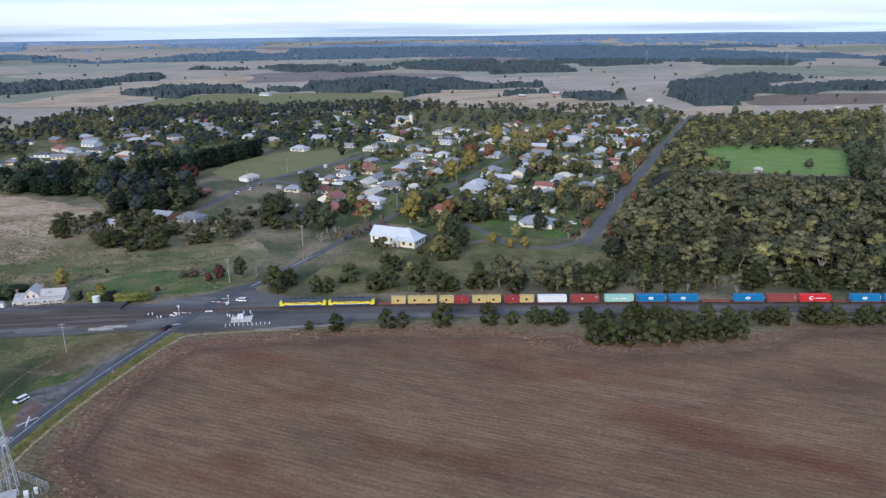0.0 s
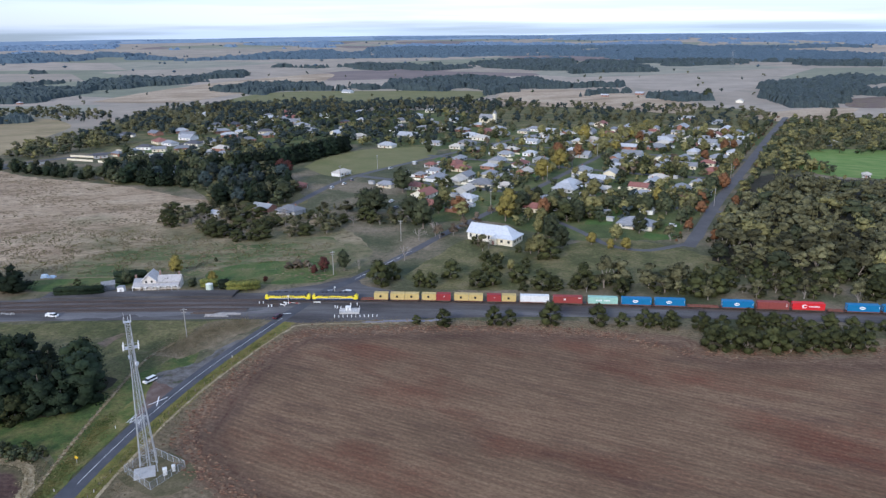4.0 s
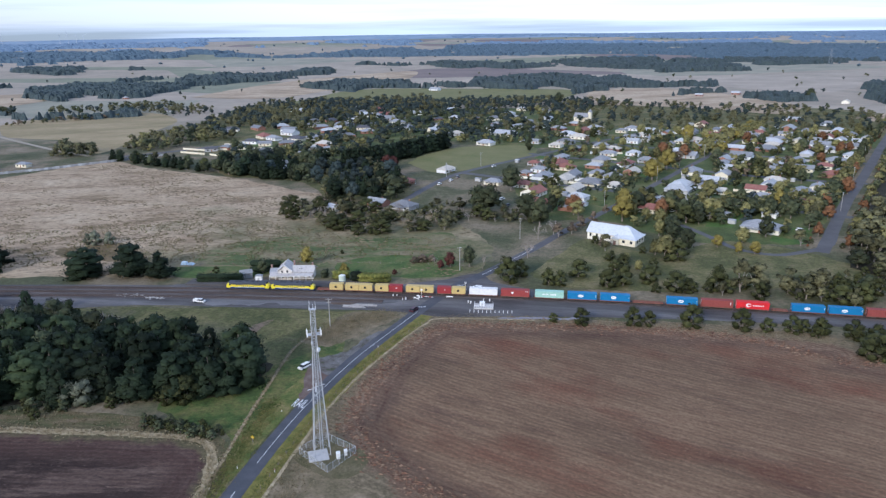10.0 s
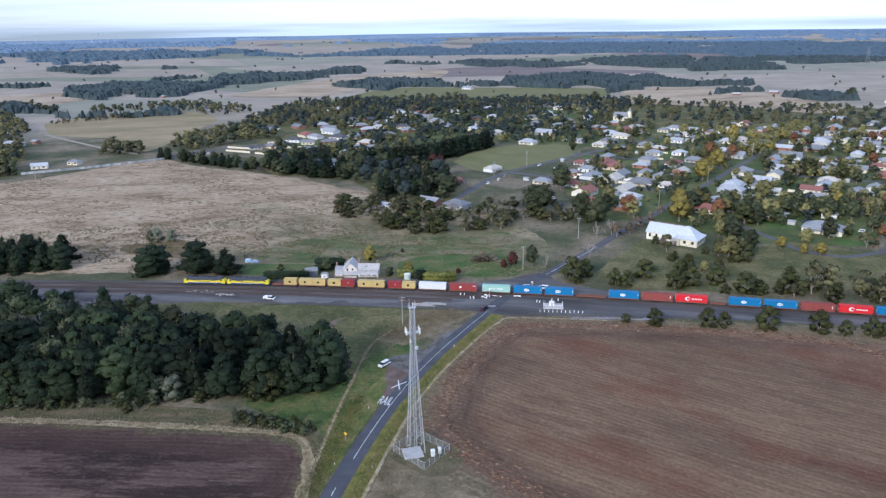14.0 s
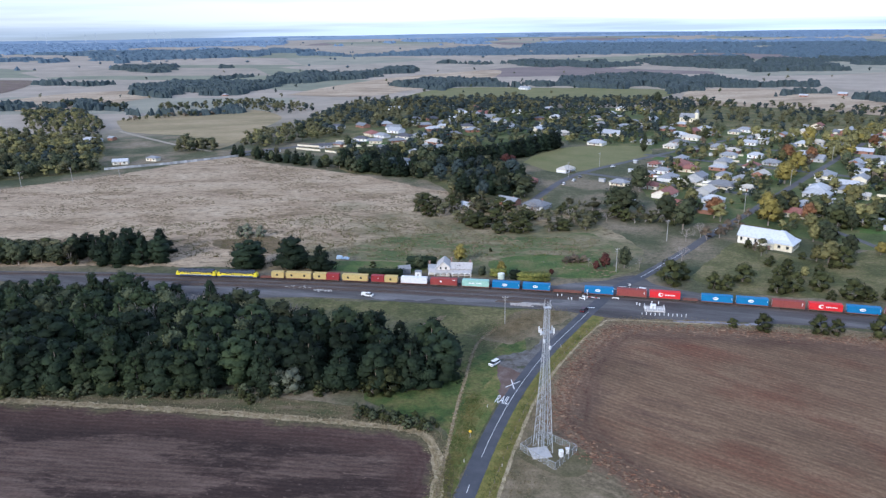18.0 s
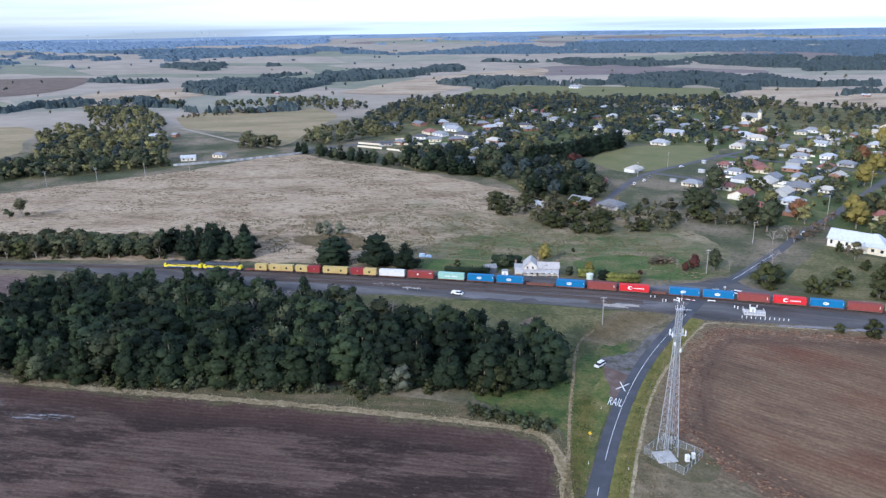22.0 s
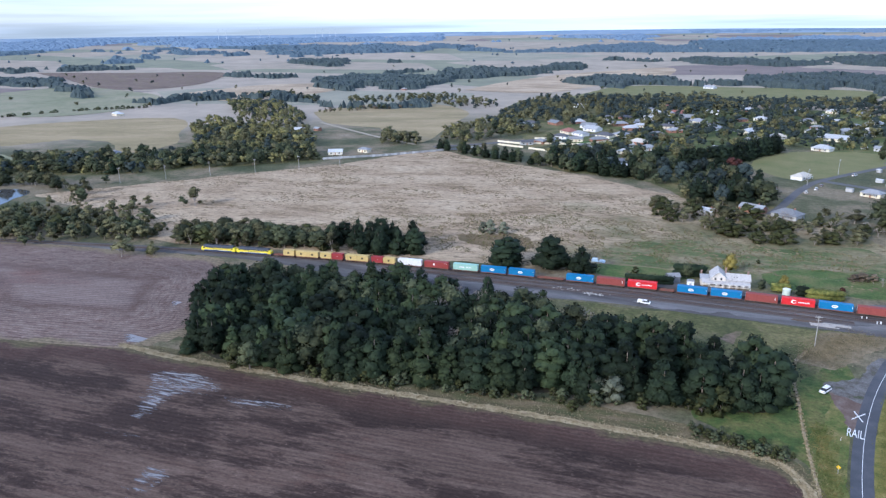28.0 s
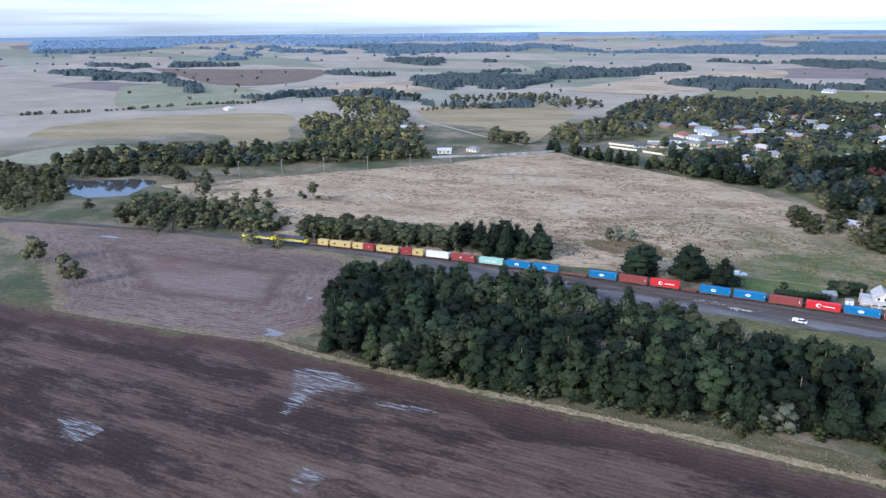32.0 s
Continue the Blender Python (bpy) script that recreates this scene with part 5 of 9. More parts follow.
sheet("crossing_apron", [(-120, 262), (-60, 268), (-45, 279), (-60, 296), (-80, 303), (-92, 315), (-104, 305), (-128, 288)], 0.055, GRAVEL, "worn gravel apron at the level crossing", "pavement", 1.2)

# ---- road paint ----
marks = thing("road_marking", pose(0, 0, 0), "white painted centre line on the asphalt", "road marking", kind="structure")
solid = [p for p in ROAD if 146 < p[1] < 266]
part("centre_line", ribbon_geo(solid, 0.13, 0.11), LINE_WHITE, marks)
for y0 in (84, 96, 108, 120, 133):
    part("dash", ribbon_geo([p for p in spline([(-126.9, y0), (-127, y0 + 3.5)], 1.5)], 0.16, 0.11), LINE_WHITE, marks)
part("centre_line", ribbon_geo([p for p in ROAD if 312 < p[1] < 360], 0.2, 0.11), LINE_WHITE, marks)


def lettering(text, size, m, mat, name, label, category, stretch_y=1.0):
    cu = bpy.data.curves.new(name, "FONT")
    cu.body, cu.size, cu.align_x, cu.align_y = text, size, "CENTER", "CENTER"
    tmp = bpy.data.objects.new(name, cu)
    me = bpy.data.meshes.new_from_object(tmp)
    bpy.data.objects.remove(tmp)
    me.transform(Matrix.Diagonal((1, stretch_y, 1, 1)))
    me.materials.clear()
    me.materials.append(mat)
    ob = new(name, me)
    ob.matrix_basis = m
    return tagged(ob, label, category, kind="structure")


lettering("RAIL", 2.2, pose(-127.8, 182.0, 0.115, 0, 0, -4), LINE_WHITE, "road_lettering", "white painted word RAIL on the asphalt", "road marking", 3.3)
cross_mark = thing("road_marking_cross", pose(-126.7, 193.2, 0.115, 0, 0, -8), "white painted X before the level crossing", "road marking", kind="structure")
for a in (28, -28):
    part("stroke", Geo().box((0, 0, 0), (0.36, 6.4, 0.01), a), LINE_WHITE, cross_mark)
for (x, y), a in (((-109.5, 268.0), 14), ((-98.0, 297.0), 14)):
    stop = thing("stop_line", pose(x, y, 0.115, 0, 0, a), "white painted stop line at the crossing", "road marking", kind="structure")
    part("stroke", Geo().box((1.6, 0, 0), (3.2, 0.5, 0.01)), LINE_WHITE, stop)


# ---- lattice tower ----
def lattice_tower(m):
    t = thing("lattice_tower", m, "tall galvanised steel lattice radio tower with a square base", "radio tower")
    h, b, top = 42.6, 2.15, 0.42
    waist = 31.0

    def half(z):
        return b + (top + 0.25 - b) * z / waist if z < waist else top + 0.25 - 0.1 * (z - waist) / (h - waist)

    corner = [(-1, -1), (1, -1), (1, 1), (-1, 1)]
    for cx, cy in corner:
        g = Geo()
        for z0, z1 in ((0, waist), (waist, h)):
            g.tube((cx * half(z0), cy * half(z0), z0), (cx * half(z1), cy * half(z1), z1), 0.1, 0.075, 6)
        part("leg", g, GALV, t)
    levels = [0.0]
    while levels[-1] < h - 0.9:
        levels.append(min(h, levels[-1] + max(1.5, half(levels[-1]) * 1.55)))
    for z0, z1 in zip(levels, levels[1:]):
        for (ax, ay), (bx, by) in zip(corner, corner[1:] + corner[:1]):
            h0, h1 = half(z0), half(z1)
            part("brace", Geo().tube((ax * h0, ay * h0, z0), (bx * h1, by * h1, z1), 0.034, n=4), GALV, t)
            part("brace", Geo().tube((bx * h0, by * h0, z0), (ax * h1, ay * h1, z1), 0.034, n=4), GALV, t)
            part("strut", Geo().tube((ax * h1, ay * h1, z1), (bx * h1, by * h1, z1), 0.034, n=4), GALV, t)
    lad = Geo()
    for s in (-0.22, 0.22):
        lad.tube((s, -0.2, 0.3), (s, -0.2, h - 0.5), 0.035, n=4)
    for k in range(int(h / 0.45)):
        lad.tube((-0.22, -0.2, 0.4 + 0.45 * k), (0.22, -0.2, 0.4 + 0.45 * k), 0.02, n=4)
    part("ladder", lad, GALV, t)
    part("cable_run", Geo().box((0.35, 0.3, 19), (0.22, 0.08, 37.5)).box((-0.3, 0.35, 17), (0.12, 0.08, 33.0)), GALV, t, "bundle of grey feeder cables")
    z = 35.6
    plat = Geo()
    for s in (-1, 1):
        plat.tube((-1.7, s * 0.8, z), (1.7, s * 0.8, z), 0.08, n=6)
        plat.tube((s * 1.7, -0.8, z), (s * 1.7, 0.8, z), 0.08, n=6)
        plat.tube((-1.7, s * 0.8, z + 0.8), (1.7, s * 0.8, z + 0.8), 0.05, n=6)
        plat.box((s * 1.1, 0, z - 0.05), (0.9, 1.6, 0.06))
    part("headframe", plat, GALV, t)
    for x, y in ((-1.8, -0.8), (1.8, -0.8), (1.8, 0.8), (-1.8, 0.8)):
        a = part("panel_antenna", Geo().box((x, y, z + 0.55), (0.3, 0.2, 1.5)).tube((x * 0.95, y * 0.95, z - 0.5), (x * 0.95, y * 0.95, z + 1.6), 0.05), WHITE, t, "white panel antenna")
    g = Geo()
    for k in range(8):
        a0 = k * math.tau / 8
        g.v.append((-0.9, -0.75 + 0.62 * math.cos(a0), 33.4 + 0.62 * math.sin(a0)))
    g.v += [(-0.55, -0.75, 33.4)]
    g.f = [(k, (k + 1) % 8, 8) for k in range(8)]
    part("dish", g.tube((-0.9, -0.75, 33.4), (-0.55, -0.75, 33.4), 0.6, 0.25, 12), WHITE, t, "white round microwave dish")
    part("dish", Geo().tube((0.75, -0.75, 31.4), (0.95, -0.95, 31.4), 0.55, 0.6, 14), WHITE, t, "white round microwave dish")
    top_g = Geo().box((0, 0, h + 0.05), (1.9, 1.3, 0.1))
    for x, y in ((-0.9, -0.6), (0.9, -0.6), (0.9, 0.6), (-0.9, 0.6)):
        top_g.tube((x, y, h), (x, y, h + 1.1), 0.05)
    part("top_platform", top_g, GALV, t)
    for x, hh in ((-0.7, 2.6), (0.2, 1.5), (0.8, 2.1)):
        part("whip_antenna", Geo().tube((x, 0, h), (x, 0, h + hh), 0.06, 0.03), WHITE, t)
    return t


TOWER = (-111.2, 157.3)
TURN_T = 27
lattice_tower(pose(*TOWER, 0.25, 0, 0, TURN_T))
slab = thing("concrete_slab", pose(TOWER[0] - 0.7, TOWER[1] - 1.9, 0, 0, 0, TURN_T), "pale concrete slab under the radio tower", "slab", kind="structure")
part("slab", Geo().box((0.3, 0.2, 0.13), (5.4, 5.4, 0.26)), CONCRETE, slab)


def cabinet(m, s, label):
    c = thing("equipment_cabinet", m, label, "cabinet")
    part("body", Geo().box((0, 0, s[2] / 2 + 0.1), s).box((0, 0, 0.05), (s[0] * 1.1, s[1] * 1.1, 0.1)), WHITE, c)
    part("roof", Geo().box((0, 0, s[2] + 0.14), (s[0] + 0.16, s[1] + 0.16, 0.09), taper=0.9), WHITE, c)
    part("door", Geo().box((0, -s[1] / 2 - 0.02, s[2] / 2 + 0.1), (s[0] * 0.8, 0.04, s[2] * 0.85)), paint("cabinet_door", (0.72, 0.73, 0.72)), c)
    return c


cabinet(pose(-105.9, 155.6, 0, 0, 0, TURN_T), (1.0, 1.0, 1.8), "white steel equipment cabinet beside the tower")
cabinet(pose(-104.4, 157.4, 0, 0, 0, TURN_T), (0.8, 0.8, 1.6), "small white steel equipment cabinet beside the tower")

WIRE = bpy.data.materials.new("chain_wire")
WIRE.use_nodes = True
wn2 = WIRE.node_tree.nodes
wb = wn2["Principled BSDF"]
wb.inputs["Base Color"].default_value, wb.inputs["Metallic"].default_value, wb.inputs["Roughness"].default_value, wb.inputs["Alpha"].default_value = (0.5, 0.52, 0.52, 1), 0.5, 0.5, 0.28


def wire_fence(corners, height, label, gap=2.4):
    f = thing("wire_fence", pose(0, 0, 0), label, "fence")
    for (x0, y0), (x1, y1) in zip(corners, corners[1:]):
        d = math.hypot(x1 - x0, y1 - y0)
        n = max(1, round(d / gap))
        for k in range(n):
            x, y = x0 + (x1 - x0) * k / n, y0 + (y1 - y0) * k / n
            part("post", Geo().tube((x, y, 0), (x, y, height), 0.05), GALV, f)
        part("rail", Geo().tube((x0, y0, height), (x1, y1, height), 0.035).tube((x0, y0, 0.1), (x1, y1, 0.1), 0.03), GALV, f)
        part("mesh_panel", Geo().add([(x0, y0, 0.1), (x1, y1, 0.1), (x1, y1, height), (x0, y0, height)], [(0, 1, 2, 3)]), WIRE, f, "grey chain-wire panel")
    return f


wire_fence([(-117.2, 155.6), (-112.6, 164.2), (-102.0, 159.0), (-106.6, 148.8), (-117.2, 155.6)], 2.2, "grey chain-wire security fence round the tower")
sheet("compound_ground", [(-119, 154), (-113.5, 166), (-100, 160), (-98, 150), (-105, 146), (-112, 149)], 0.105, material("tower_yard_grass", [(0.07, 0.07, 0.03), (0.115, 0.1, 0.052), (0.16, 0.13, 0.078)], 0.15, 0.95, fine=0.4, fine_scale=1.2), "mown dull grass round the tower compound", "grass", 1)


def post_and_wire(line, label, gap=5.0, height=1.2):
    f = thing("farm_fence", pose(0, 0, 0), label, "fence")
    pts = spline(line, gap)
    post = Geo().tube((0, 0, -0.1), (0, 0, height), 0.07, 0.06, 5).mesh("post", BARK)
    for x, y in pts:
        part("post", post, BARK, f, at=pose(x, y, 0))
    w = Geo()
    for z in (0.35, 0.7, 1.05):
        for (x0, y0), (x1, y1) in zip(pts, pts[1:]):
            w.tube((x0, y0, z), (x1, y1, z), 0.008, n=3)
    part("wire", w, BARK, f)
    return f


post_and_wire([(-121, 128), (-120.5, 165), (-118, 195), (-112, 225), (-104, 250), (-96, 257), (-60, 262), (0, 264), (50, 260)], "weathered post-and-wire fence round the ploughed field")
post_and_wire([(-134, 130), (-137, 150), (-140, 170), (-142.5, 190), (-145.5, 220), (-142, 236)], "weathered post-and-wire fence along the road verge")
post_and_wire([(-90, 322), (-110, 325), (-170, 318), (-250, 300), (-320, 282), (-460, 242)], "weathered post-and-wire fence along the railway")


def warning_sign(m):
    s = thing("warning_sign", m, "yellow diamond warning sign on a thin post", "road sign")
    part("post", Geo().tube((0, 0, 0), (0, 0, 2.3), 0.05), GALV, s)
    part("plate", Geo().add([(0, y, 2.0 + z) for y, z in ((0, -0.62), (0.62, 0), (0, 0.62), (-0.62, 0))] + [(0.04, y, 2.0 + z) for y, z in ((0, -0.62), (0.62, 0), (0, 0.62), (-0.62, 0))], [(0, 1, 2, 3), (7, 6, 5, 4), (0, 4, 5, 1), (1, 5, 6, 2), (2, 6, 7, 3), (3, 7, 4, 0)]), paint("sign_yellow", (0.75, 0.5, 0.02)), s)
    return s


warning_sign(pose(-132.4, 158.4, 0, 0, 0, 80))
for x, y in ((-131.5, 176.5), (-131.0, 146), (-120.5, 146.5), (-115, 226)):
    p = thing("guide_post", pose(x, y, 0), "white roadside guide post", "guide post", "guide posts")
    part("post", Geo().box((0, 0, 0.5), (0.14, 0.08, 1.0), taper=0.9), WHITE, p)
    part("reflector", Geo().box((0, -0.05, 0.85), (0.07, 0.02, 0.12)), paint("reflector_red", (0.5, 0.05, 0.04)), p)


# ---- level crossing ----
def crossing_signal(m):
    s = thing("crossing_signal", m, "white level-crossing mast with twin lamps and cross boards", "crossing signal", "crossing signals")
    part("mast", Geo().tube((0, 0, 0), (0, 0, 4.2), 0.07).box((0, 0, 0.2), (0.4, 0.4, 0.4)), WHITE, s)
    for a in (35, -35):
        part("cross_board", Geo().add([Matrix.Rotation(radians(a), 3, "Y") @ Vector(p) + Vector((0, -0.12, 3.7)) for p in ((-0.65, 0, -0.09), (0.65, 0, -0.09), (0.65, 0, 0.09), (-0.65, 0, 0.09), (-0.65, 0.03, -0.09), (0.65, 0.03, -0.09), (0.65, 0.03, 0.09), (-0.65, 0.03, 0.09))], [(0, 1, 2, 3), (7, 6, 5, 4), (0, 4, 5, 1), (2, 6, 7, 3)]), WHITE, s)
    for x in (-0.5, 0.5):
        part("lamp", Geo().tube((x, 0.05, 2.7), (x, -0.3, 2.7), 0.2, n=12), BLACK, s, "black round lamp housing")
    return s


def boom_gate(m, length):
    b = thing("boom_gate", m, "lowered white boom gate across the road", "boom gate", "boom gates")
    part("pedestal", Geo().box((0, 0, 0.6), (0.6, 0.5, 1.2), taper=0.85), WHITE, b)
    for k in range(int(length)):
        part("boom_segment", Geo().box((0.5 + k + 0.5, 0, 1.1), (0.98, 0.1, 0.16)), WHITE if k % 3 != 1 else paint("boom_red", (0.6, 0.06, 0.05)) if k == 1 else bpy.data.materials["boom_red"], b)
    part("counterweight", Geo().box((-0.7, 0, 1.1), (0.7, 0.4, 0.5)), WHITE, b)
    return b


crossing_signal(pose(-110.6, 279.0, 0, 0, 0, 15))
crossing_signal(pose(-93.2, 291.0, 0, 0, 0, 195))
boom_gate(pose(-111.6, 278.4, 0, 0, 0, -6), 6)
boom_gate(pose(-93.6, 289.6, 0, 0, 0, 168), 7)
for x, y, a in ((-98.6, 280.6, 4), (-112.5, 276.6, -30)):
    b = thing("guard_rail", pose(x, y, 0, 0, 0, a), "short white guard rail beside the crossing", "guard rail", "guard rails")
    part("beam", Geo().box((0, 0, 0.75), (3.0, 0.12, 0.4)), WHITE, b)
    for s in (-1.3, 1.3):
        part("post", Geo().box((s, 0.1, 0.35), (0.15, 0.15, 0.7)), WHITE, b)

# white equipment platform beside the line
hut = thing("signal_hut", pose(-82.4, 272.6, 0, 0, 0, 6), "low white railway equipment hut on a pale slab with railings", "equipment hut")
part("slab", Geo().box((0, 0, 0.3), (8.2, 5.4, 0.6)), CONCRETE, hut)
part("body", Geo().box((-0.6, 0.3, 1.35), (2.0, 1.8, 1.5)), WHITE, hut)
part("roof", Geo().box((-0.6, 0.3, 2.16), (2.3, 2.1, 0.12)), WHITE, hut)
part("door", Geo().box((-0.6, -0.62, 1.3), (0.8, 0.05, 1.3)), WALLS[3], hut)
for k in range(9):
    part("railing_post", Geo().tube((-3.9 + k * 0.97, -2.6, 0.6), (-3.9 + k * 0.97, -2.6, 1.7), 0.05), WHITE, hut)
for x in (-3.9, 3.9):
    for y in (-1, 0.6, 2.4):
        part("railing_post", Geo().tube((x, y, 0.6), (x, y, 1.7), 0.06), WHITE, hut)
part("railing", Geo().tube((-3.9, -2.6, 1.7), (3.9, -2.6, 1.7), 0.05).tube((-3.9, -2.6, 1.7), (-3.9, 2.4, 1.7), 0.05).tube((3.9, -2.6, 1.7), (3.9, 2.4, 1.7), 0.05), WHITE, hut)
for x, y, s in ((-88.4, 275.8, 0.5), (-89.6, 276.4, 0.4), (-83.5, 279.5, 0.45), (-80.8, 279.8, 0.45), (-116.9, 275.4, 0.6), (-118.2, 275.0, 0.35), (-123.3, 278.3, 0.4), (-121.6, 278.6, 0.4)):
    cabinet(pose(x, y, 0, 0, 0, 6), (s * 0.8, s * 0.6, 0.9), "small white trackside cabinet")
bol = Geo().tube((0, 0, 0), (0, 0, 1.15), 0.13, 0.12, 8).mesh("bollard", WHITE)
for k in range(11):
    u = k / 10
    b = new("bollard", bol)
    b.matrix_basis = pose(-87.2 + 17.2 * u, 265.7 + 2.0 * u, 0)
    tagged(b, "short white bollard in a row beside the yard", "bollard", "bollards")

# stacks of old sleepers and rails on the yard
STACK_GREY = paint("old_concrete", (0.38, 0.36, 0.34), 0.9, dirt=0.4)
for x, y, a, n, mt in ((-137, 264.3, 3, 5, STACK_GREY), (-143, 266.6, 8, 4, SLEEPER_WOOD), (-133, 266.5, 5, 4, STACK_GREY)):
    p = thing("sleeper_stack", pose(x, y, 0, 0, 0, a), "low stack of pale sleepers and rails on the gravel", "material stack", "yard stacks")
    for k in range(n):
        part("beam", Geo().box((random.uniform(-1, 1), k * 0.5 - n * 0.25, 0.2), (random.uniform(7, 11), 0.3, 0.3)), mt, p)


RUBBLE = paint("broken_stone", (0.34, 0.33, 0.31), 0.9, dirt=0.45)


def rubble(m, size, n, label):
    h = thing("rubble_heap", m, label, "rubble heap")
    g = Geo()
    for _ in range(n):
        r = random.uniform(0.25, 0.8)
        x, y = random.gauss(0, size[0] / 2.6), random.gauss(0, size[1] / 2.6)
        pts = []
        for i in range(3):
            for k in range(6):
                a = k * math.tau / 6
                q = (1.0, 0.75, 0.25)[i] * r * random.uniform(0.8, 1.2)
                pts.append((x + q * math.cos(a), y + q * math.sin(a), (0, 0.35, 0.6)[i] * r))
        g.add(pts, [(6 * i + k, 6 * i + (k + 1) % 6, 6 * i + 6 + (k + 1) % 6, 6 * i + 6 + k) for i in range(2) for k in range(6)] + [tuple(range(12, 18))])
    tagged(part("lump", g, RUBBLE, h), kind="stuff")
    return h


rubble(pose(-238, 260, 0, 0, 0, 8), (9, 2.5), 60, "low heap of pale ballast rubble on the yard")
rubble(pose(-226, 260, 0, 0, 0, 5), (7, 1.8), 36, "low heap of pale ballast rubble on the yard")


# ---- poles ----
POLE_GREY = paint("silvered_timber", (0.36, 0.345, 0.32), 0.85, dirt=0.3)


def power_pole(m, h=11.0):
    p = thing("power_pole", m, "weathered timber power pole with a crossarm", "power pole", "power poles")
    part("pole", Geo().tube((0, 0, 0), (0, 0, h), 0.19, 0.13, 8), POLE_GREY, p)
    part("crossarm", Geo().box((0, 0, h - 0.6), (2.4, 0.14, 0.16)), POLE_GREY, p)
    part("crossarm", Geo().box((0, 0, h - 1.7), (1.8, 0.14, 0.16)), POLE_GREY, p)
    for x in (-1.0, -0.4, 0.4, 1.0):
        part("insulator", Geo().tube((x, 0, h - 0.52), (x, 0, h - 0.28), 0.06), WHITE, p)
    return p


first_pole = power_pole(pose(-100.6, 318.2, 0, 0, 0, 30), 12.0)
for x, y, a in ((-77, 377, 30), (-139.4, 242.2, 15), (-601.6, 362, 45), (-578.9, 386.7, 45), (-553, 410.7, 45), (-528, 436, 45), (-505, 462, 45), (-625, 338, 45), (-150, 540, 60), (-130, 590, 60), (115, 470, 60), (150, 560, 60), (190, 660, 60), (10, 545, 60), (60, 660, 60), (-196, 690, 20), (-60, 470, 60), (-30, 455, 60)):
    copy_thing(first_pole, pose(x, y, 0, 0, 0, a))


# ---- houses ----
def house(m, w, d, roof, wall, hip, wall_h=2.8, name="house", label="", group="houses of the town", porch=True, chimney=True, sides=(-1, 1)):
    colour = ("pale zinc", "grey", "red", "cream", "dark")[ROOFS.index(roof)]
    t = thing(name, m, label or f"single-storey house with a {colour} {'hipped' if hip else 'gabled'} roof among garden trees", "house", group)
    part("wall", Geo().box((0, 0, wall_h / 2), (w, d, wall_h)), wall, t)
    o, rh, th = 0.55, d * 0.27, 0.14
    x, y, z = w / 2 + o, d / 2 + o, wall_h - 0.1
    inset = d * 0.5 if hip else 0.0
    g = Geo()
    if hip:
        r = max(0.4, w / 2 - inset)
        for dz in (0, th):
            g.v += [(-x, -y, z + dz), (x, -y, z + dz), (x, y, z + dz), (-x, y, z + dz), (-r, 0, z + rh + dz), (r, 0, z + rh + dz)]
        g.f = [(6, 7, 11, 10), (8, 9, 10, 11), (7, 8, 11), (9, 6, 10), (0, 4, 5, 1), (2, 5, 4, 3), (1, 5, 2), (3, 4, 0), (0, 1, 7, 6), (1, 2, 8, 7), (2, 3, 9, 8), (3, 0, 6, 9)]
    else:
        g.prism([(-y, z), (0, z + rh), (y, z), (y, z + th), (0, z + rh + th), (-y, z + th)], -x, x)
        for s in (-1, 1):
            gable = Geo().add([(s * w / 2, -d / 2, wall_h), (s * w / 2, d / 2, wall_h), (s * w / 2, 0, wall_h + rh - 0.2), (s * (w / 2 - 0.2), -d / 2, wall_h), (s * (w / 2 - 0.2), d / 2, wall_h), (s * (w / 2 - 0.2), 0, wall_h + rh - 0.2)], [(0, 1, 2), (5, 4, 3), (0, 3, 4, 1), (1, 4, 5, 2), (2, 5, 3, 0)])
            part("gable", gable, wall, t)
    part("roof", g, roof, t)
    for s in sides:
        for k in (-0.3, 0.28):
            part("window", Geo().box((w * k, s * d / 2, 1.6), (1.5, 0.1, 1.2)), GLASS_DARK, t)
    part("door", Geo().box((0, -d / 2 - 0.02, 1.05), (0.95, 0.08, 2.1)), WALLS[2], t)
    if chimney:
        part("chimney", Geo().box((w * 0.22, d * 0.12, wall_h + rh * 0.9), (0.8, 0.6, 1.6)), WALLS[2], t)
    if porch:
        pg = Geo().box((0, -d / 2 - 1.3, wall_h - 0.42), (w * 0.7, 2.2, 0.1))
        part("porch_roof", pg, roof, t)
        for s in (-1, 1):
            part("porch_post", Geo().box((s * w * 0.33, -d / 2 - 2.2, (wall_h - 0.45) / 2), (0.14, 0.14, wall_h - 0.45)), WHITE, t)
    return t


rng = random.Random(5)
BUILT = []
for homes in (HOMES_NEAR, HOMES_MID, HOMES_NORTH, HOMES_WEST, HOMES_OUTER, HOMES_ESTATE, HOMES_FARMS):
    for x, y, w, c in homes:
        if inside(x, y, OVAL) or any(math.hypot(x - a, y - b) < 11 for a, b, _ in BUILT):
            continue
        w = min(w * 0.85, 17.0 if homes in (HOMES_WEST, HOMES_ESTATE) else 22.0)
        d = max(6.0, min(w * rng.uniform(0.55, 0.75), 13))
        turn = -23 + rng.choice((0, 0, 0, 90)) if y > 395 and x > -260 else rng.uniform(-40, 40)
        big = math.hypot(x, y) < 720
        house(pose(x, y + d * 0.4, 0, 0, 0, turn), w, d, ROOFS[c if homes is not HOMES_ESTATE or c > 1 else rng.choice((1, 1, 4, 0))], rng.choice(WALLS), rng.random() < 0.6, porch=big, chimney=big and rng.random() < 0.6)
        BUILT.append((x, y + d * 0.4, w * 0.62))
# more roofs between the streets
added = 0
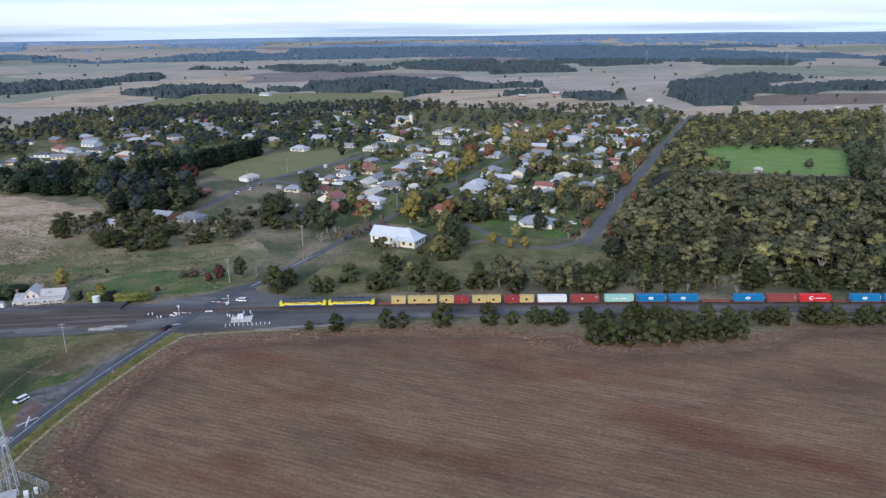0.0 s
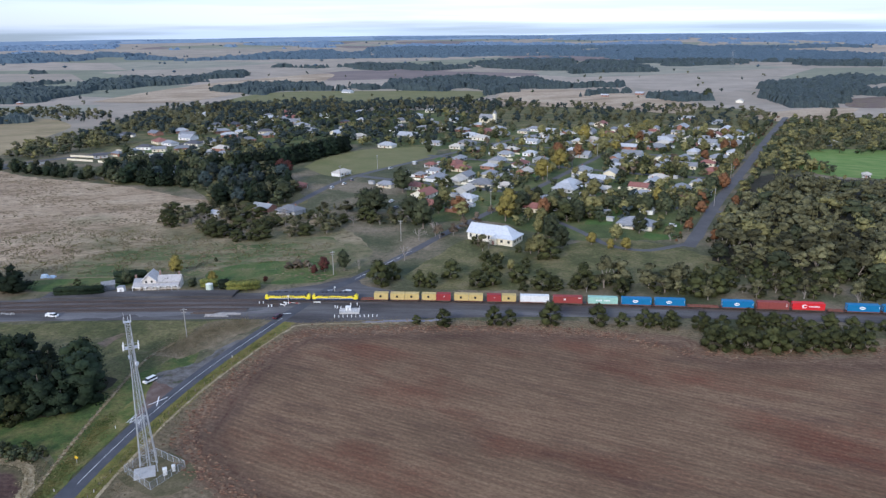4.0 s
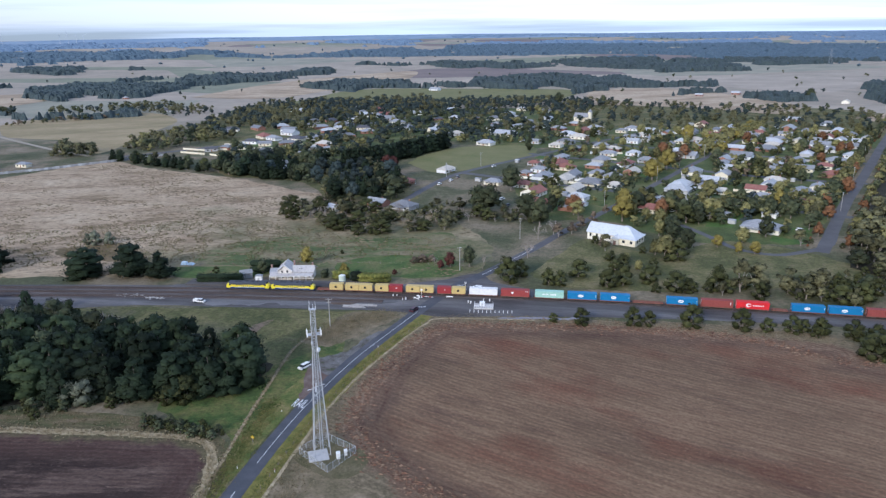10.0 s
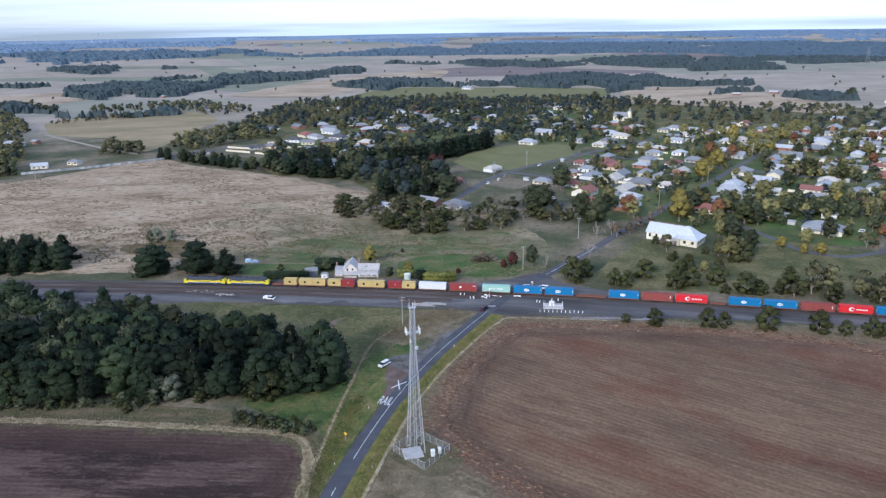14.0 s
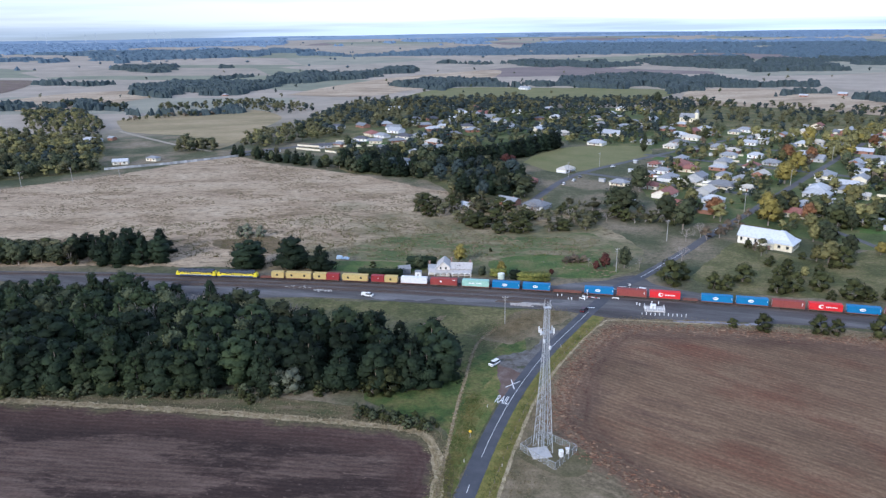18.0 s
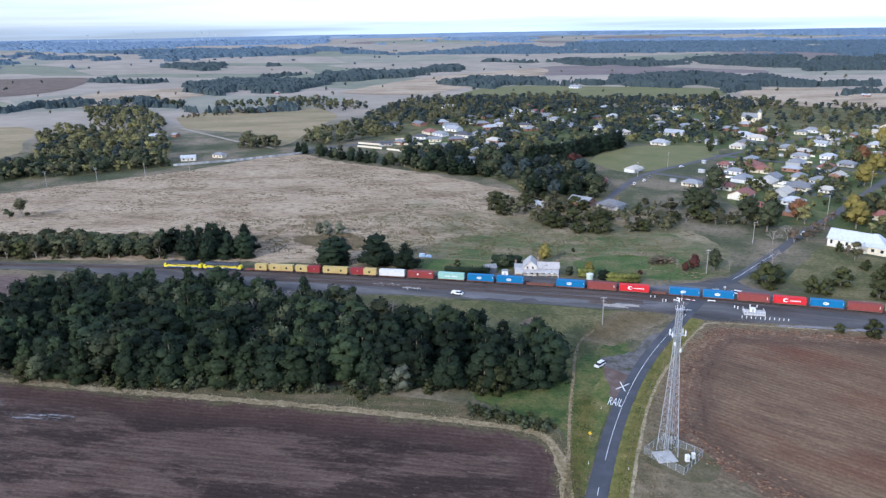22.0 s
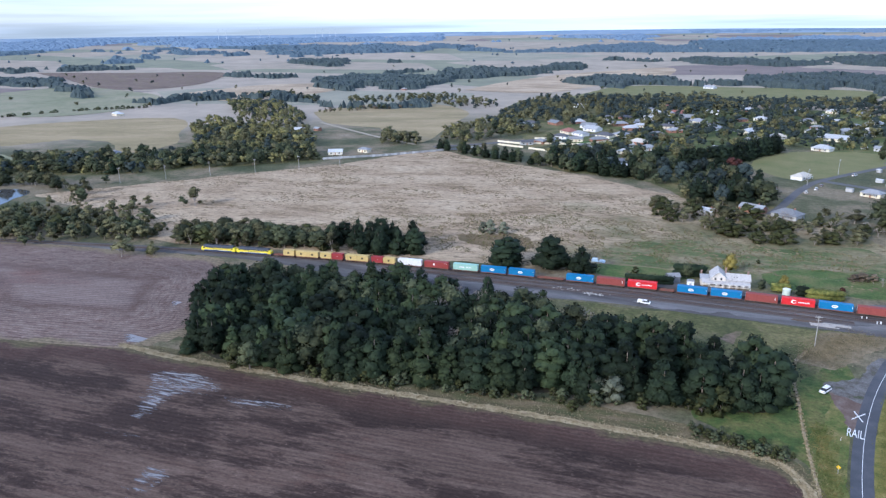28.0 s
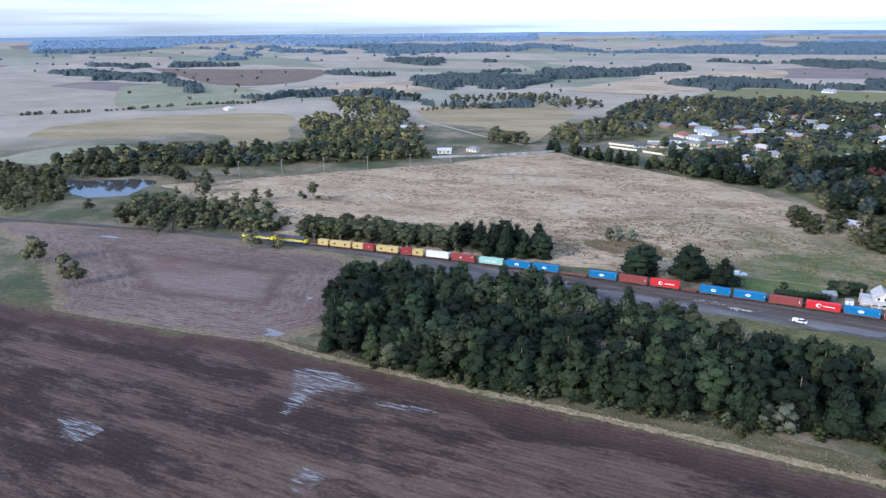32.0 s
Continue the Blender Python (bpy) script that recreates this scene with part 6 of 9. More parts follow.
for _ in range(4000):
    x, y = rng.uniform(-90, 235), rng.uniform(450, 880)
    if added >= 88 or not inside(x, y, TOWN) or any(math.hypot(x - a, y - b) < 17 for a, b, _ in BUILT) or min(near_line(x, y, ln) for ln, _ in WAYS) < 11:
        continue
    w = rng.uniform(11, 17)
    house(pose(x, y, 0, 0, 0, -23 + rng.choice((0, 90))), w, w * rng.uniform(0.6, 0.75), ROOFS[rng.choice((0, 0, 0, 1, 1, 2, 3))], rng.choice(WALLS), rng.random() < 0.6, porch=False, chimney=rng.random() < 0.4, sides=(-1,))
    BUILT.append((x, y, w * 0.62))
    added += 1
# and on the western side, where the blocks are newer
added = 0
for _ in range(6000):
    x, y = rng.uniform(-430, -70), rng.uniform(600, 1040)
    if added >= 38 or not inside(x, y, TOWN_WEST) or any(math.hypot(x - a, y - b) < 22 for a, b, _ in BUILT) or min(near_line(x, y, ln) for ln, _ in WAYS) < 11:
        continue
    w = rng.uniform(11, 17)
    house(pose(x, y, 0, 0, 0, rng.choice((-23, 67, 35))), w, w * rng.uniform(0.55, 0.7), ROOFS[rng.choice((0, 0, 1, 1, 1, 4, 3))], rng.choice(WALLS), True, porch=False, chimney=False, sides=(-1,))
    BUILT.append((x, y, w * 0.62))
    added += 1
# garden sheds behind houses
for k in range(60):
    a, b, r = BUILT[k % len(BUILT)]
    x, y = a + rng.choice((-1, 1)) * rng.uniform(9, 16), b + rng.uniform(6, 14)
    if any(math.hypot(x - p, y - q) < 9 for p, q, _ in BUILT) or min(near_line(x, y, ln) for ln, _ in WAYS) < 8:
        continue
    s = thing("garden_shed", pose(x, y, 0, 0, 0, -23), "small corrugated metal garden shed", "shed", "garden sheds")
    w, d = rng.uniform(3, 6), rng.uniform(2.6, 4)
    part("wall", Geo().box((0, 0, 1.1), (w, d, 2.2)), rng.choice((WHITE, ROOFS[0], WALLS[3])), s)
    part("roof", Geo().prism([(-d / 2 - 0.2, 2.15), (0, 2.7), (d / 2 + 0.2, 2.15), (d / 2 + 0.2, 2.25), (0, 2.8), (-d / 2 - 0.2, 2.25)], -w / 2 - 0.2, w / 2 + 0.2), rng.choice(ROOFS[:2]), s)
    part("door", Geo().box((0, -d / 2 - 0.03, 1.0), (1.6, 0.05, 1.9)), WALLS[3], s)
    BUILT.append((x, y, 4))


def paling(line, height, mat, label):
    f = thing("paling_fence", pose(0, 0, 0), label, "fence")
    for (x0, y0), (x1, y1) in zip(line, line[1:]):
        d, a = math.hypot(x1 - x0, y1 - y0), math.degrees(math.atan2(y1 - y0, x1 - x0))
        n = max(1, round(d / 3))
        for k in range(n):
            u = (k + 0.5) / n
            part("panel", Geo().box((x0 + (x1 - x0) * u, y0 + (y1 - y0) * u, height / 2), (d / n - 0.06, 0.1, height), a), mat, f)
    return f


rng_lawn = random.Random(33)
for a, b, r in BUILT[:150]:
    if not (inside(a, b, TOWN) or inside(a, b, TOWN_WEST)) or rng_lawn.random() < 0.45:
        continue
    w, d, side = rng_lawn.uniform(5, 10), rng_lawn.uniform(6, 11), rng_lawn.choice((-1, 1))
    ca, sa = math.cos(radians(-23)), math.sin(radians(-23))
    cx, cy = a + ca * side * (r + w * 0.6), b + sa * side * (r + w * 0.6)
    rim = [(cx + ca * u * w - sa * v * d, cy + sa * u * w + ca * v * d) for u, v in ((-1, -1), (1, -1), (1, 1), (-1, 1))]
    if any(near_line(p, q, ln) < 5 for p, q in rim + [(cx, cy)] for ln, _ in WAYS) or any(math.hypot(cx - p, cy - q) < f for p, q, f in BUILT):
        continue
    sheet("garden_lawn", rim, 0.03 + 0.0004 * len(BUILT) * rng_lawn.random(), rng_lawn.choice((LAWN, ROUGH_LAWN, ROUGH_LAWN)), "small green back lawn beside a town house", "lawn", 0.8, 3.0, False)
rng_fence = random.Random(21)
for a, b, r in BUILT[:110]:
    if not inside(a, b, TOWN) or rng_fence.random() < 0.45:
        continue
    turn = radians(-23 if rng_fence.random() < 0.7 else 67)
    ox, oy = -math.sin(radians(-23)) * (r + 3), math.cos(radians(-23)) * (r + 3)
    half = rng_fence.uniform(8, 17)
    ends = [(a + ox - half * math.cos(turn), b + oy - half * math.sin(turn)), (a + ox + half * math.cos(turn), b + oy + half * math.sin(turn))]
    spots = [(ends[0][0] + (ends[1][0] - ends[0][0]) * u, ends[0][1] + (ends[1][1] - ends[0][1]) * u) for u in (0, 0.25, 0.5, 0.75, 1)]
    if any(math.hypot(p - c, q - e) < f * 0.9 for p, q in spots for c, e, f in BUILT) or any(near_line(p, q, ln) < 6 for p, q in spots for ln, _ in WAYS):
        continue
    paling(ends, 1.7, rng_fence.choice((CREAM, CREAM_PALE, WALLS[3], ROOFS[0])), "weathered garden fence between town blocks")
paling([(-94, 546), (-33, 522)], 1.8, CREAM_PALE, "long pale fence along a back garden")
paling([(-100, 560), (-40, 536)], 1.8, WHITE, "long white fence along a back garden")
paling([(-540, 485), (-500, 521), (-435, 604)], 2.0, ROOFS[0], "long pale metal fence beside the pasture")
for line in ([(-436, 640), (-402, 634)], [(-428, 622), (-398, 614)], [(-392, 612), (-360, 602)], [(-352, 622), (-322, 612)]):
    paling(line, 1.8, CREAM, "tan timber fence on the new estate")
paling([(60, 520), (110, 498)], 1.8, CREAM, "tan timber fence behind gardens")
paling([(-408, 672), (-372, 690)], 1.8, CREAM, "tan timber fence on the new estate")
paling([(-400, 640), (-350, 655), (-330, 690)], 1.8, CREAM, "tan timber fence on the new estate")
BUILT += [(-65, 535, 6), (-480, 545, 5)]

# white hall with a long gabled roof and a hipped end
hall = thing("hall", pose(-25.5, 383.0, 0, 0, 0, -24), "large white hall with a long pale steel roof and cream walls", "hall")
HALL_ROOF = paint("white_steel_roof", (0.6, 0.62, 0.64), 0.45, 0.1)
part("wall", Geo().box((-4.2, 0, 2.2), (19.4, 10.6, 4.4)), CREAM_PALE, hall)
part("roof", Geo().prism([(-6.0, 4.1), (0, 8.4), (6.0, 4.1), (6.0, 4.3), (0, 8.6), (-6.0, 4.3)], -14.4, 5.6), HALL_ROOF, hall)
part("end_block", Geo().box((9.3, -1.0, 2.0), (10.4, 13.4, 4.0)), CREAM, hall)
g = Geo()
for x0, x1, y0, y1, z in ((3.4, 15.2, -8.4, 6.4, 3.7), (3.4, 15.2, -8.4, 6.4, 3.9), (5.0, 12.6, -5.4, 4.2, 5.2), (6.0, 8.0, -1.4, 0.6, 9.0)):
    g.v += [(x0, y0, z), (x1, y0, z), (x1, y1, z), (x0, y1, z)]
g.f = [(3, 2, 1, 0), (12, 13, 14, 15)] + [(4 * i + k, 4 * i + (k + 1) % 4, 4 * i + 4 + (k + 1) % 4, 4 * i + 4 + k) for i in range(3) for k in range(4)]
part("flared_roof", g, HALL_ROOF, hall, "pale steel roof with flared eaves")
part("porch", Geo().box((3.4, -7.2, 1.7), (4.2, 3.2, 3.4)), CREAM, hall)
part("porch_roof", Geo().add([(1.0, y, 3.3) for y in (-9.2, -4.0)] + [(5.8, y, 3.3) for y in (-9.2, -4.0)] + [(3.4, y, 5.2) for y in (-9.2, -4.0)], [(0, 4, 5, 1), (2, 3, 5, 4), (0, 2, 4), (1, 5, 3), (0, 1, 3, 2)]), HALL_ROOF, hall)
part("ridge_cap", Geo().box((-4.4, 0, 8.64), (20.0, 0.4, 0.1)), HALL_ROOF, hall)
for k in range(4):
    part("window", Geo().box((-12 + k * 3.7, -5.32, 2.6), (1.1, 0.1, 2.0)), GLASS_DARK, hall)
for x in (8.0, 12.2):
    part("window", Geo().box((x, -7.72, 2.2), (1.4, 0.1, 1.5)), GLASS_DARK, hall)
for y in (-4.5, -1.0, 2.5):
    part("window", Geo().box((14.52, y, 2.2), (0.1, 1.2, 1.5)), GLASS_DARK, hall)
part("door", Geo().box((3.4, -8.82, 1.1), (1.5, 0.1, 2.2)), WALLS[2], hall)
BUILT.append((-25.5, 383, 17))

# church with a small tower
church = thing("church", pose(-50, 905, 0, 0, 0, -23), "small cream church with a grey roof and a bell tower", "church")
part("nave", Geo().box((0, 0, 3), (18, 8, 6)), CREAM, church)
part("roof", Geo().prism([(-4.6, 5.8), (0, 10.5), (4.6, 5.8), (4.6, 6.0), (0, 10.7), (-4.6, 6.0)], -9.4, 9.4), ROOFS[0], church)
part("tower", Geo().box((10.5, 0, 6), (4, 4, 12)), CREAM, church)
part("spire", Geo().box((10.5, 0, 14), (4.2, 4.2, 4), taper=0.1), ROOFS[1], church)
for k in range(4):
    part("window", Geo().box((-6 + 4 * k, -4.02, 3.2), (0.9, 0.1, 2.6)), GLASS_DARK, church)

# station
stn = thing("station_building", pose(-177.5, 296.0, 0, 0, 0, 11) @ Matrix.Diagonal((0.89, 0.92, 0.88, 1)), "old cream railway station with a tall gable and pale verandah", "station")
STATION_WALL = paint("aged_cream_wall", (0.66, 0.62, 0.56), 0.75, dirt=0.35)
STATION_ROOF = paint("pale_station_roof", (0.48, 0.455, 0.43), 0.65, dirt=0.35)
part("wall", Geo().box((6.4, 0, 2.1), (11.0, 7, 4.2)), STATION_WALL, stn)
part("roof", Geo().prism([(-4.1, 4.0), (0, 6.5), (4.1, 4.0), (4.1, 4.2), (0, 6.7), (-4.1, 4.2)], 0.6, 12.5), STATION_ROOF, stn)
part("end_gable", Geo().add([(x, y, z) for x in (11.7, 11.9) for y, z in ((-3.5, 4.2), (3.5, 4.2), (0, 6.4))], [(2, 1, 0), (3, 4, 5), (0, 1, 4, 3), (1, 2, 5, 4), (2, 0, 3, 5)]), STATION_WALL, stn)
part("low_wing", Geo().box((-8.9, 0.8, 1.7), (4.6, 6.0, 3.4)), STATION_WALL, stn)
part("low_wing_roof", Geo().prism([(-2.8, 3.2), (0.8, 4.9), (4.4, 3.2), (4.4, 3.35), (0.8, 5.05), (-2.8, 3.35)], -11.6, -6.4), ROOFS[1], stn, "grey iron roof of the low wing")
part("gable_wing", Geo().box((-3.0, 0.2, 2.6), (7.0, 9.0, 5.2)), STATION_WALL, stn)
g = Geo()
g.v = [(x, y, z) for y in (-5.0, 5.2) for x, z in ((-7.0, 5.0), (-3.0, 8.4), (1.0, 5.0), (1.0, 5.25), (-3.0, 8.65), (-7.0, 5.25))]
g.f = [(k, (k + 1) % 6, 6 + (k + 1) % 6, 6 + k) for k in range(6)] + [(5, 4, 3, 2, 1, 0), (6, 7, 8, 9, 10, 11)]
part("gable_roof", g, STATION_ROOF, stn)
for y in (-4.3, 4.6):
    part("gable_front", Geo().add([(x, y + d, z) for d in (0.0, 0.12) for x, z in ((-6.5, 5.2), (0.5, 5.2), (-3.0, 8.2))], [(0, 1, 2), (5, 4, 3), (0, 3, 4, 1), (1, 4, 5, 2), (2, 5, 3, 0)]), STATION_WALL, stn)
part("bargeboard", Geo().tube((-7.0, -5.05, 5.1), (-3.0, -5.05, 8.5), 0.14, n=4).tube((1.0, -5.05, 5.1), (-3.0, -5.05, 8.5), 0.14, n=4), WHITE, stn)
part("verandah_roof", Geo().add([(-10.8, -2.6, 3.9), (12.0, -2.6, 3.9), (12.0, -7.2, 3.0), (-10.8, -7.2, 3.0), (-10.8, -2.6, 4.02), (12.0, -2.6, 4.02), (12.0, -7.2, 3.12), (-10.8, -7.2, 3.12)], [(0, 1, 2, 3), (7, 6, 5, 4), (0, 4, 5, 1), (1, 5, 6, 2), (2, 6, 7, 3), (3, 7, 4, 0)]), STATION_ROOF, stn)
for k in range(8):
    x = -10.6 + k * 3.2
    part("verandah_post", Geo().box((x, -7.0, 1.5), (0.18, 0.18, 3.0)), WHITE, stn)
    if k < 7:
        arch = Geo()
        rim = [(x + 1.6 - 1.48 * math.cos(math.pi * j / 10), 2.0 + 0.75 * math.sin(math.pi * j / 10)) for j in range(11)]
        arch.v = [(a, yy, zz) for yy in (-7.05, -6.95) for a, b in rim for zz in (b, 3.0)]
        arch.f = [(2 * j, 2 * j + 2, 2 * j + 3, 2 * j + 1) for j in range(10)] + [(22 + 2 * j + 1, 22 + 2 * j + 3, 22 + 2 * j + 2, 22 + 2 * j) for j in range(10)] + [(2 * j, 22 + 2 * j, 24 + 2 * j, 2 * j + 2) for j in range(10)]
        part("verandah_arch", arch, WHITE, stn)
for x in (-4.4, -1.6):
    part("window", Geo().box((x, -4.32, 4.6), (0.9, 0.1, 1.2)), GLASS_DARK, stn)
    part("window", Geo().box((x, -4.32, 1.9), (1.0, 0.1, 1.8)), GLASS_DARK, stn)
for x in (2.4, 4.8, 7.2, 9.8):
    part("window", Geo().box((x, -3.52, 1.9), (1.1, 0.1, 1.7)), GLASS_DARK, stn)
for x, y, z in ((-10.9, 1.2, 5.2), (11.2, 0.2, 6.6), (0.9, 2.6, 7.0)):
    part("chimney", Geo().box((x, y, z), (0.8, 0.8, 2.6)).box((x, y, z + 1.4), (1.0, 1.0, 0.25)), paint("faded_brick", (0.3, 0.2, 0.165), 0.9, dirt=0.4), stn, "faded red brick chimney")
for x in (4.6, 5.8):
    part("skylight", Geo().box((x, -2.1, 5.52), (0.5, 1.5, 0.08)), GLASS_DARK, stn)
BUILT += [(-176, 296, 13), (-378, 690, 52), (-430, 770, 32), (-345, 760, 30)]
plat = thing("station_platform", pose(0, 0, 0), "low earth platform with a dark edge in front of the station", "platform", kind="structure")
g = Geo()
line = offset_line(-222, -138, 4.2, 6)
for x, y in line:
    g.v += [(x, y, 0.0), (x, y, 0.95), (x, y + 7.5, 0.95), (x, y + 7.8, 0.0)]
for k in range(len(line) - 1):
    g.f += [(4 * k + j, 4 * k + j + 1, 4 * k + j + 5, 4 * k + j + 4) for j in range(3)]
g.f += [(3, 2, 1, 0), tuple(len(g.v) - 4 + j for j in range(4))]
part("deck", g, GRAVEL, plat)
tank = thing("water_tank", pose(-151.5, 292.6, 0), "round pale green rainwater tank beside the platform", "water tank")
part("body", Geo().tube((0, 0, 0), (0, 0, 3.4), 1.6, 1.6, 20), paint("tank_green", (0.55, 0.62, 0.52)), tank)
part("lid", Geo().tube((0, 0, 3.4), (0, 0, 3.9), 1.65, 0.3, 20), paint("tank_lid", (0.68, 0.7, 0.64)), tank)
wshed = thing("tin_shed", pose(-199, 291.5, 0, 0, 0, 30), "small grey corrugated-iron shed beside the station", "shed")
part("wall", Geo().box((0, 0, 1.4), (5.5, 4.6, 2.8)), ROOFS[1], wshed)
part("roof", Geo().prism([(-2.6, 2.7), (0, 4.0), (2.6, 2.7), (2.6, 2.82), (0, 4.12), (-2.6, 2.82)], -3.0, 3.0), ROOFS[0], wshed)
part("door", Geo().box((-2.78, 0, 1.1), (0.05, 1.6, 2.2)), WALLS[3], wshed)
toilet = thing("platform_hut", pose(-190.5, 287.4, 0.0, 0, 0, 11), "small white platform hut beside the station", "hut")
part("wall", Geo().box((0, 0, 1.5), (3.0, 2.4, 3.0)), WHITE, toilet)
part("roof", Geo().box((0, 0, 3.2), (3.4, 2.8, 0.5), taper=0.5), ROOFS[0], toilet)
part("door", Geo().box((0, -1.22, 1.1), (0.9, 0.05, 2.0)), WALLS[3], toilet)
scrap = thing("tarpaulin_heap", pose(-237.5, 305.5, 0, 0, 0, 12), "heap of scrap under a pale blue tarpaulin in the grass", "tarpaulin")
part("sheet", Geo().box((-1.8, 0, 0.75), (3.4, 2.6, 1.5), 4, 0.7), paint("tarpaulin_blue", (0.42, 0.55, 0.68), 0.6, dirt=0.3), scrap)
part("lower_sheet", Geo().box((1.6, -0.3, 0.45), (3.4, 2.8, 0.9), -9, 0.55), paint("tarpaulin_faded", (0.5, 0.6, 0.68), 0.6, dirt=0.4), scrap, "faded lower end of the tarpaulin")
part("plank", Geo().box((-1.4, -0.3, 1.56), (2.6, 0.3, 0.1), 14), WHITE, scrap, "pale plank lying on the tarpaulin")


# ---- parked vehicles ----
def vehicle(m, kind, colour, label):
    v = thing("car" if kind != "ute" else "utility_truck", m, label, "car" if kind != "ute" else "utility truck", "parked vehicles")
    L = 5.3 if kind == "ute" else 4.6
    body = Geo().prism([(-0.92, 0.35), (0.92, 0.35), (0.95, 0.7), (0.88, 1.0), (-0.88, 1.0), (-0.95, 0.7)], -L / 2, L / 2)
    part("body", body, colour, v)
    c0, c1 = (-0.2, 1.7) if kind == "ute" else (-1.9, 1.3)
    cab = Geo()
    cab.v = [(c0 - 0.35, -0.86, 0.98), (c1 + 0.45, -0.86, 0.98), (c1 + 0.45, 0.86, 0.98), (c0 - 0.35, 0.86, 0.98), (c0, -0.7, 1.6), (c1 - 0.35, -0.7, 1.6), (c1 - 0.35, 0.7, 1.6), (c0, 0.7, 1.6)]
    cab.f = [(0, 1, 5, 4), (1, 2, 6, 5), (2, 3, 7, 6), (3, 0, 4, 7)]
    part("glasshouse", cab, GLASS_DARK, v)
    part("roof", Geo().box(((c0 + c1 - 0.35) / 2, 0, 1.62), (c1 - 0.35 - c0 + 0.1, 1.46, 0.08)), colour, v)
    if kind == "ute":
        part("tray", Geo().box((-1.6, 0, 1.05), (2.0, 1.7, 0.1)).box((-1.6, 0.84, 1.25), (2.0, 0.06, 0.4)).box((-1.6, -0.84, 1.25), (2.0, 0.06, 0.4)).box((-2.6, 0, 1.25), (0.06, 1.7, 0.4)), colour, v)
    for x in (-L * 0.31, L * 0.31):
        for y in (-0.85, 0.85):
            part("wheel", Geo().tube((x, y - 0.12, 0.34), (x, y + 0.12, 0.34), 0.34, n=12), RUBBER, v)
    for y in (-0.65, 0.65):
        part("headlight", Geo().box((L / 2, y, 0.78), (0.06, 0.35, 0.16)), GLASS_DARK, v)
        part("tail_light", Geo().box((-L / 2, y, 0.8), (0.06, 0.25, 0.16)), bpy.data.materials["reflector_red"], v)
    return v


vehicle(pose(-204.6, 257.9, 0.05, 0, 0, -4), "ute", WHITE, "white utility truck parked on the rail yard gravel")
vehicle(pose(-135.7, 205.9, 0.06, 0, 0, 245), "car", WHITE, "white four-wheel-drive parked in the dirt lay-by")
vehicle(pose(-110.4, 263.6, 0.095, 0, 0, 74), "car", paint("dark_red_car", (0.06, 0.02, 0.03), 0.3), "dark red car waiting at the level crossing")
vehicle(pose(-88.2, 293.6, 0.06, 0, 0, 170), "car", WHITE, "white car waiting beside the level crossing")
vehicle(pose(-49.5, 402.0, 0.06, 0, 0, 245), "car", WHITE, "white car parked at the roadside")
for x, y, a, c in ((-144, 526, 80, WHITE), (-141, 540, 80, ROOFS[1]), (-150, 512, 80, WHITE), (-119, 590, 60, WHITE), (78, 417, -20, WHITE), (12, 452, 60, WHITE), (-92, 452, 70, ROOFS[1]), (-98, 470, 70, WHITE), (120, 512, 67, ROOFS[1]), (60, 560, -23, WHITE), (-30, 560, -23, BLACK), (160, 640, -23, WHITE)):
    vehicle(pose(x, y, 0.06, 0, 0, a), "car", c, "car parked along a town street")


# ---- train ----
def bogie(t, x, axles, r=0.46):
    b = part("bogie", Geo().box((x, 0, 0.95), (1.9 * (axles - 1) + 1.0, 2.1, 0.35)).box((x, 1.05, 0.8), (1.9 * (axles - 1) + 0.6, 0.14, 0.4)).box((x, -1.05, 0.8), (1.9 * (axles - 1) + 0.6, 0.14, 0.4)), UNDER, t)
    for k in range(axles):
        wx = x + (k - (axles - 1) / 2) * 1.9
        part("wheelset", Geo().tube((wx, -0.87, 0.53 + r), (wx, -0.74, 0.53 + r), r, n=14).tube((wx, 0.74, 0.53 + r), (wx, 0.87, 0.53 + r), r, n=14).tube((wx, -0.8, 0.53 + r), (wx, 0.8, 0.53 + r), 0.08), RAIL_STEEL, b)


LOCO_YELLOW = paint("loco_yellow", (0.74, 0.62, 0.03), 0.4, dirt=0.12)
LOCO_GREY = paint("loco_roof_grey", (0.055, 0.062, 0.078), 0.6)
LOCO_BLUE = paint("loco_skirt_blue", (0.03, 0.05, 0.12), 0.5)


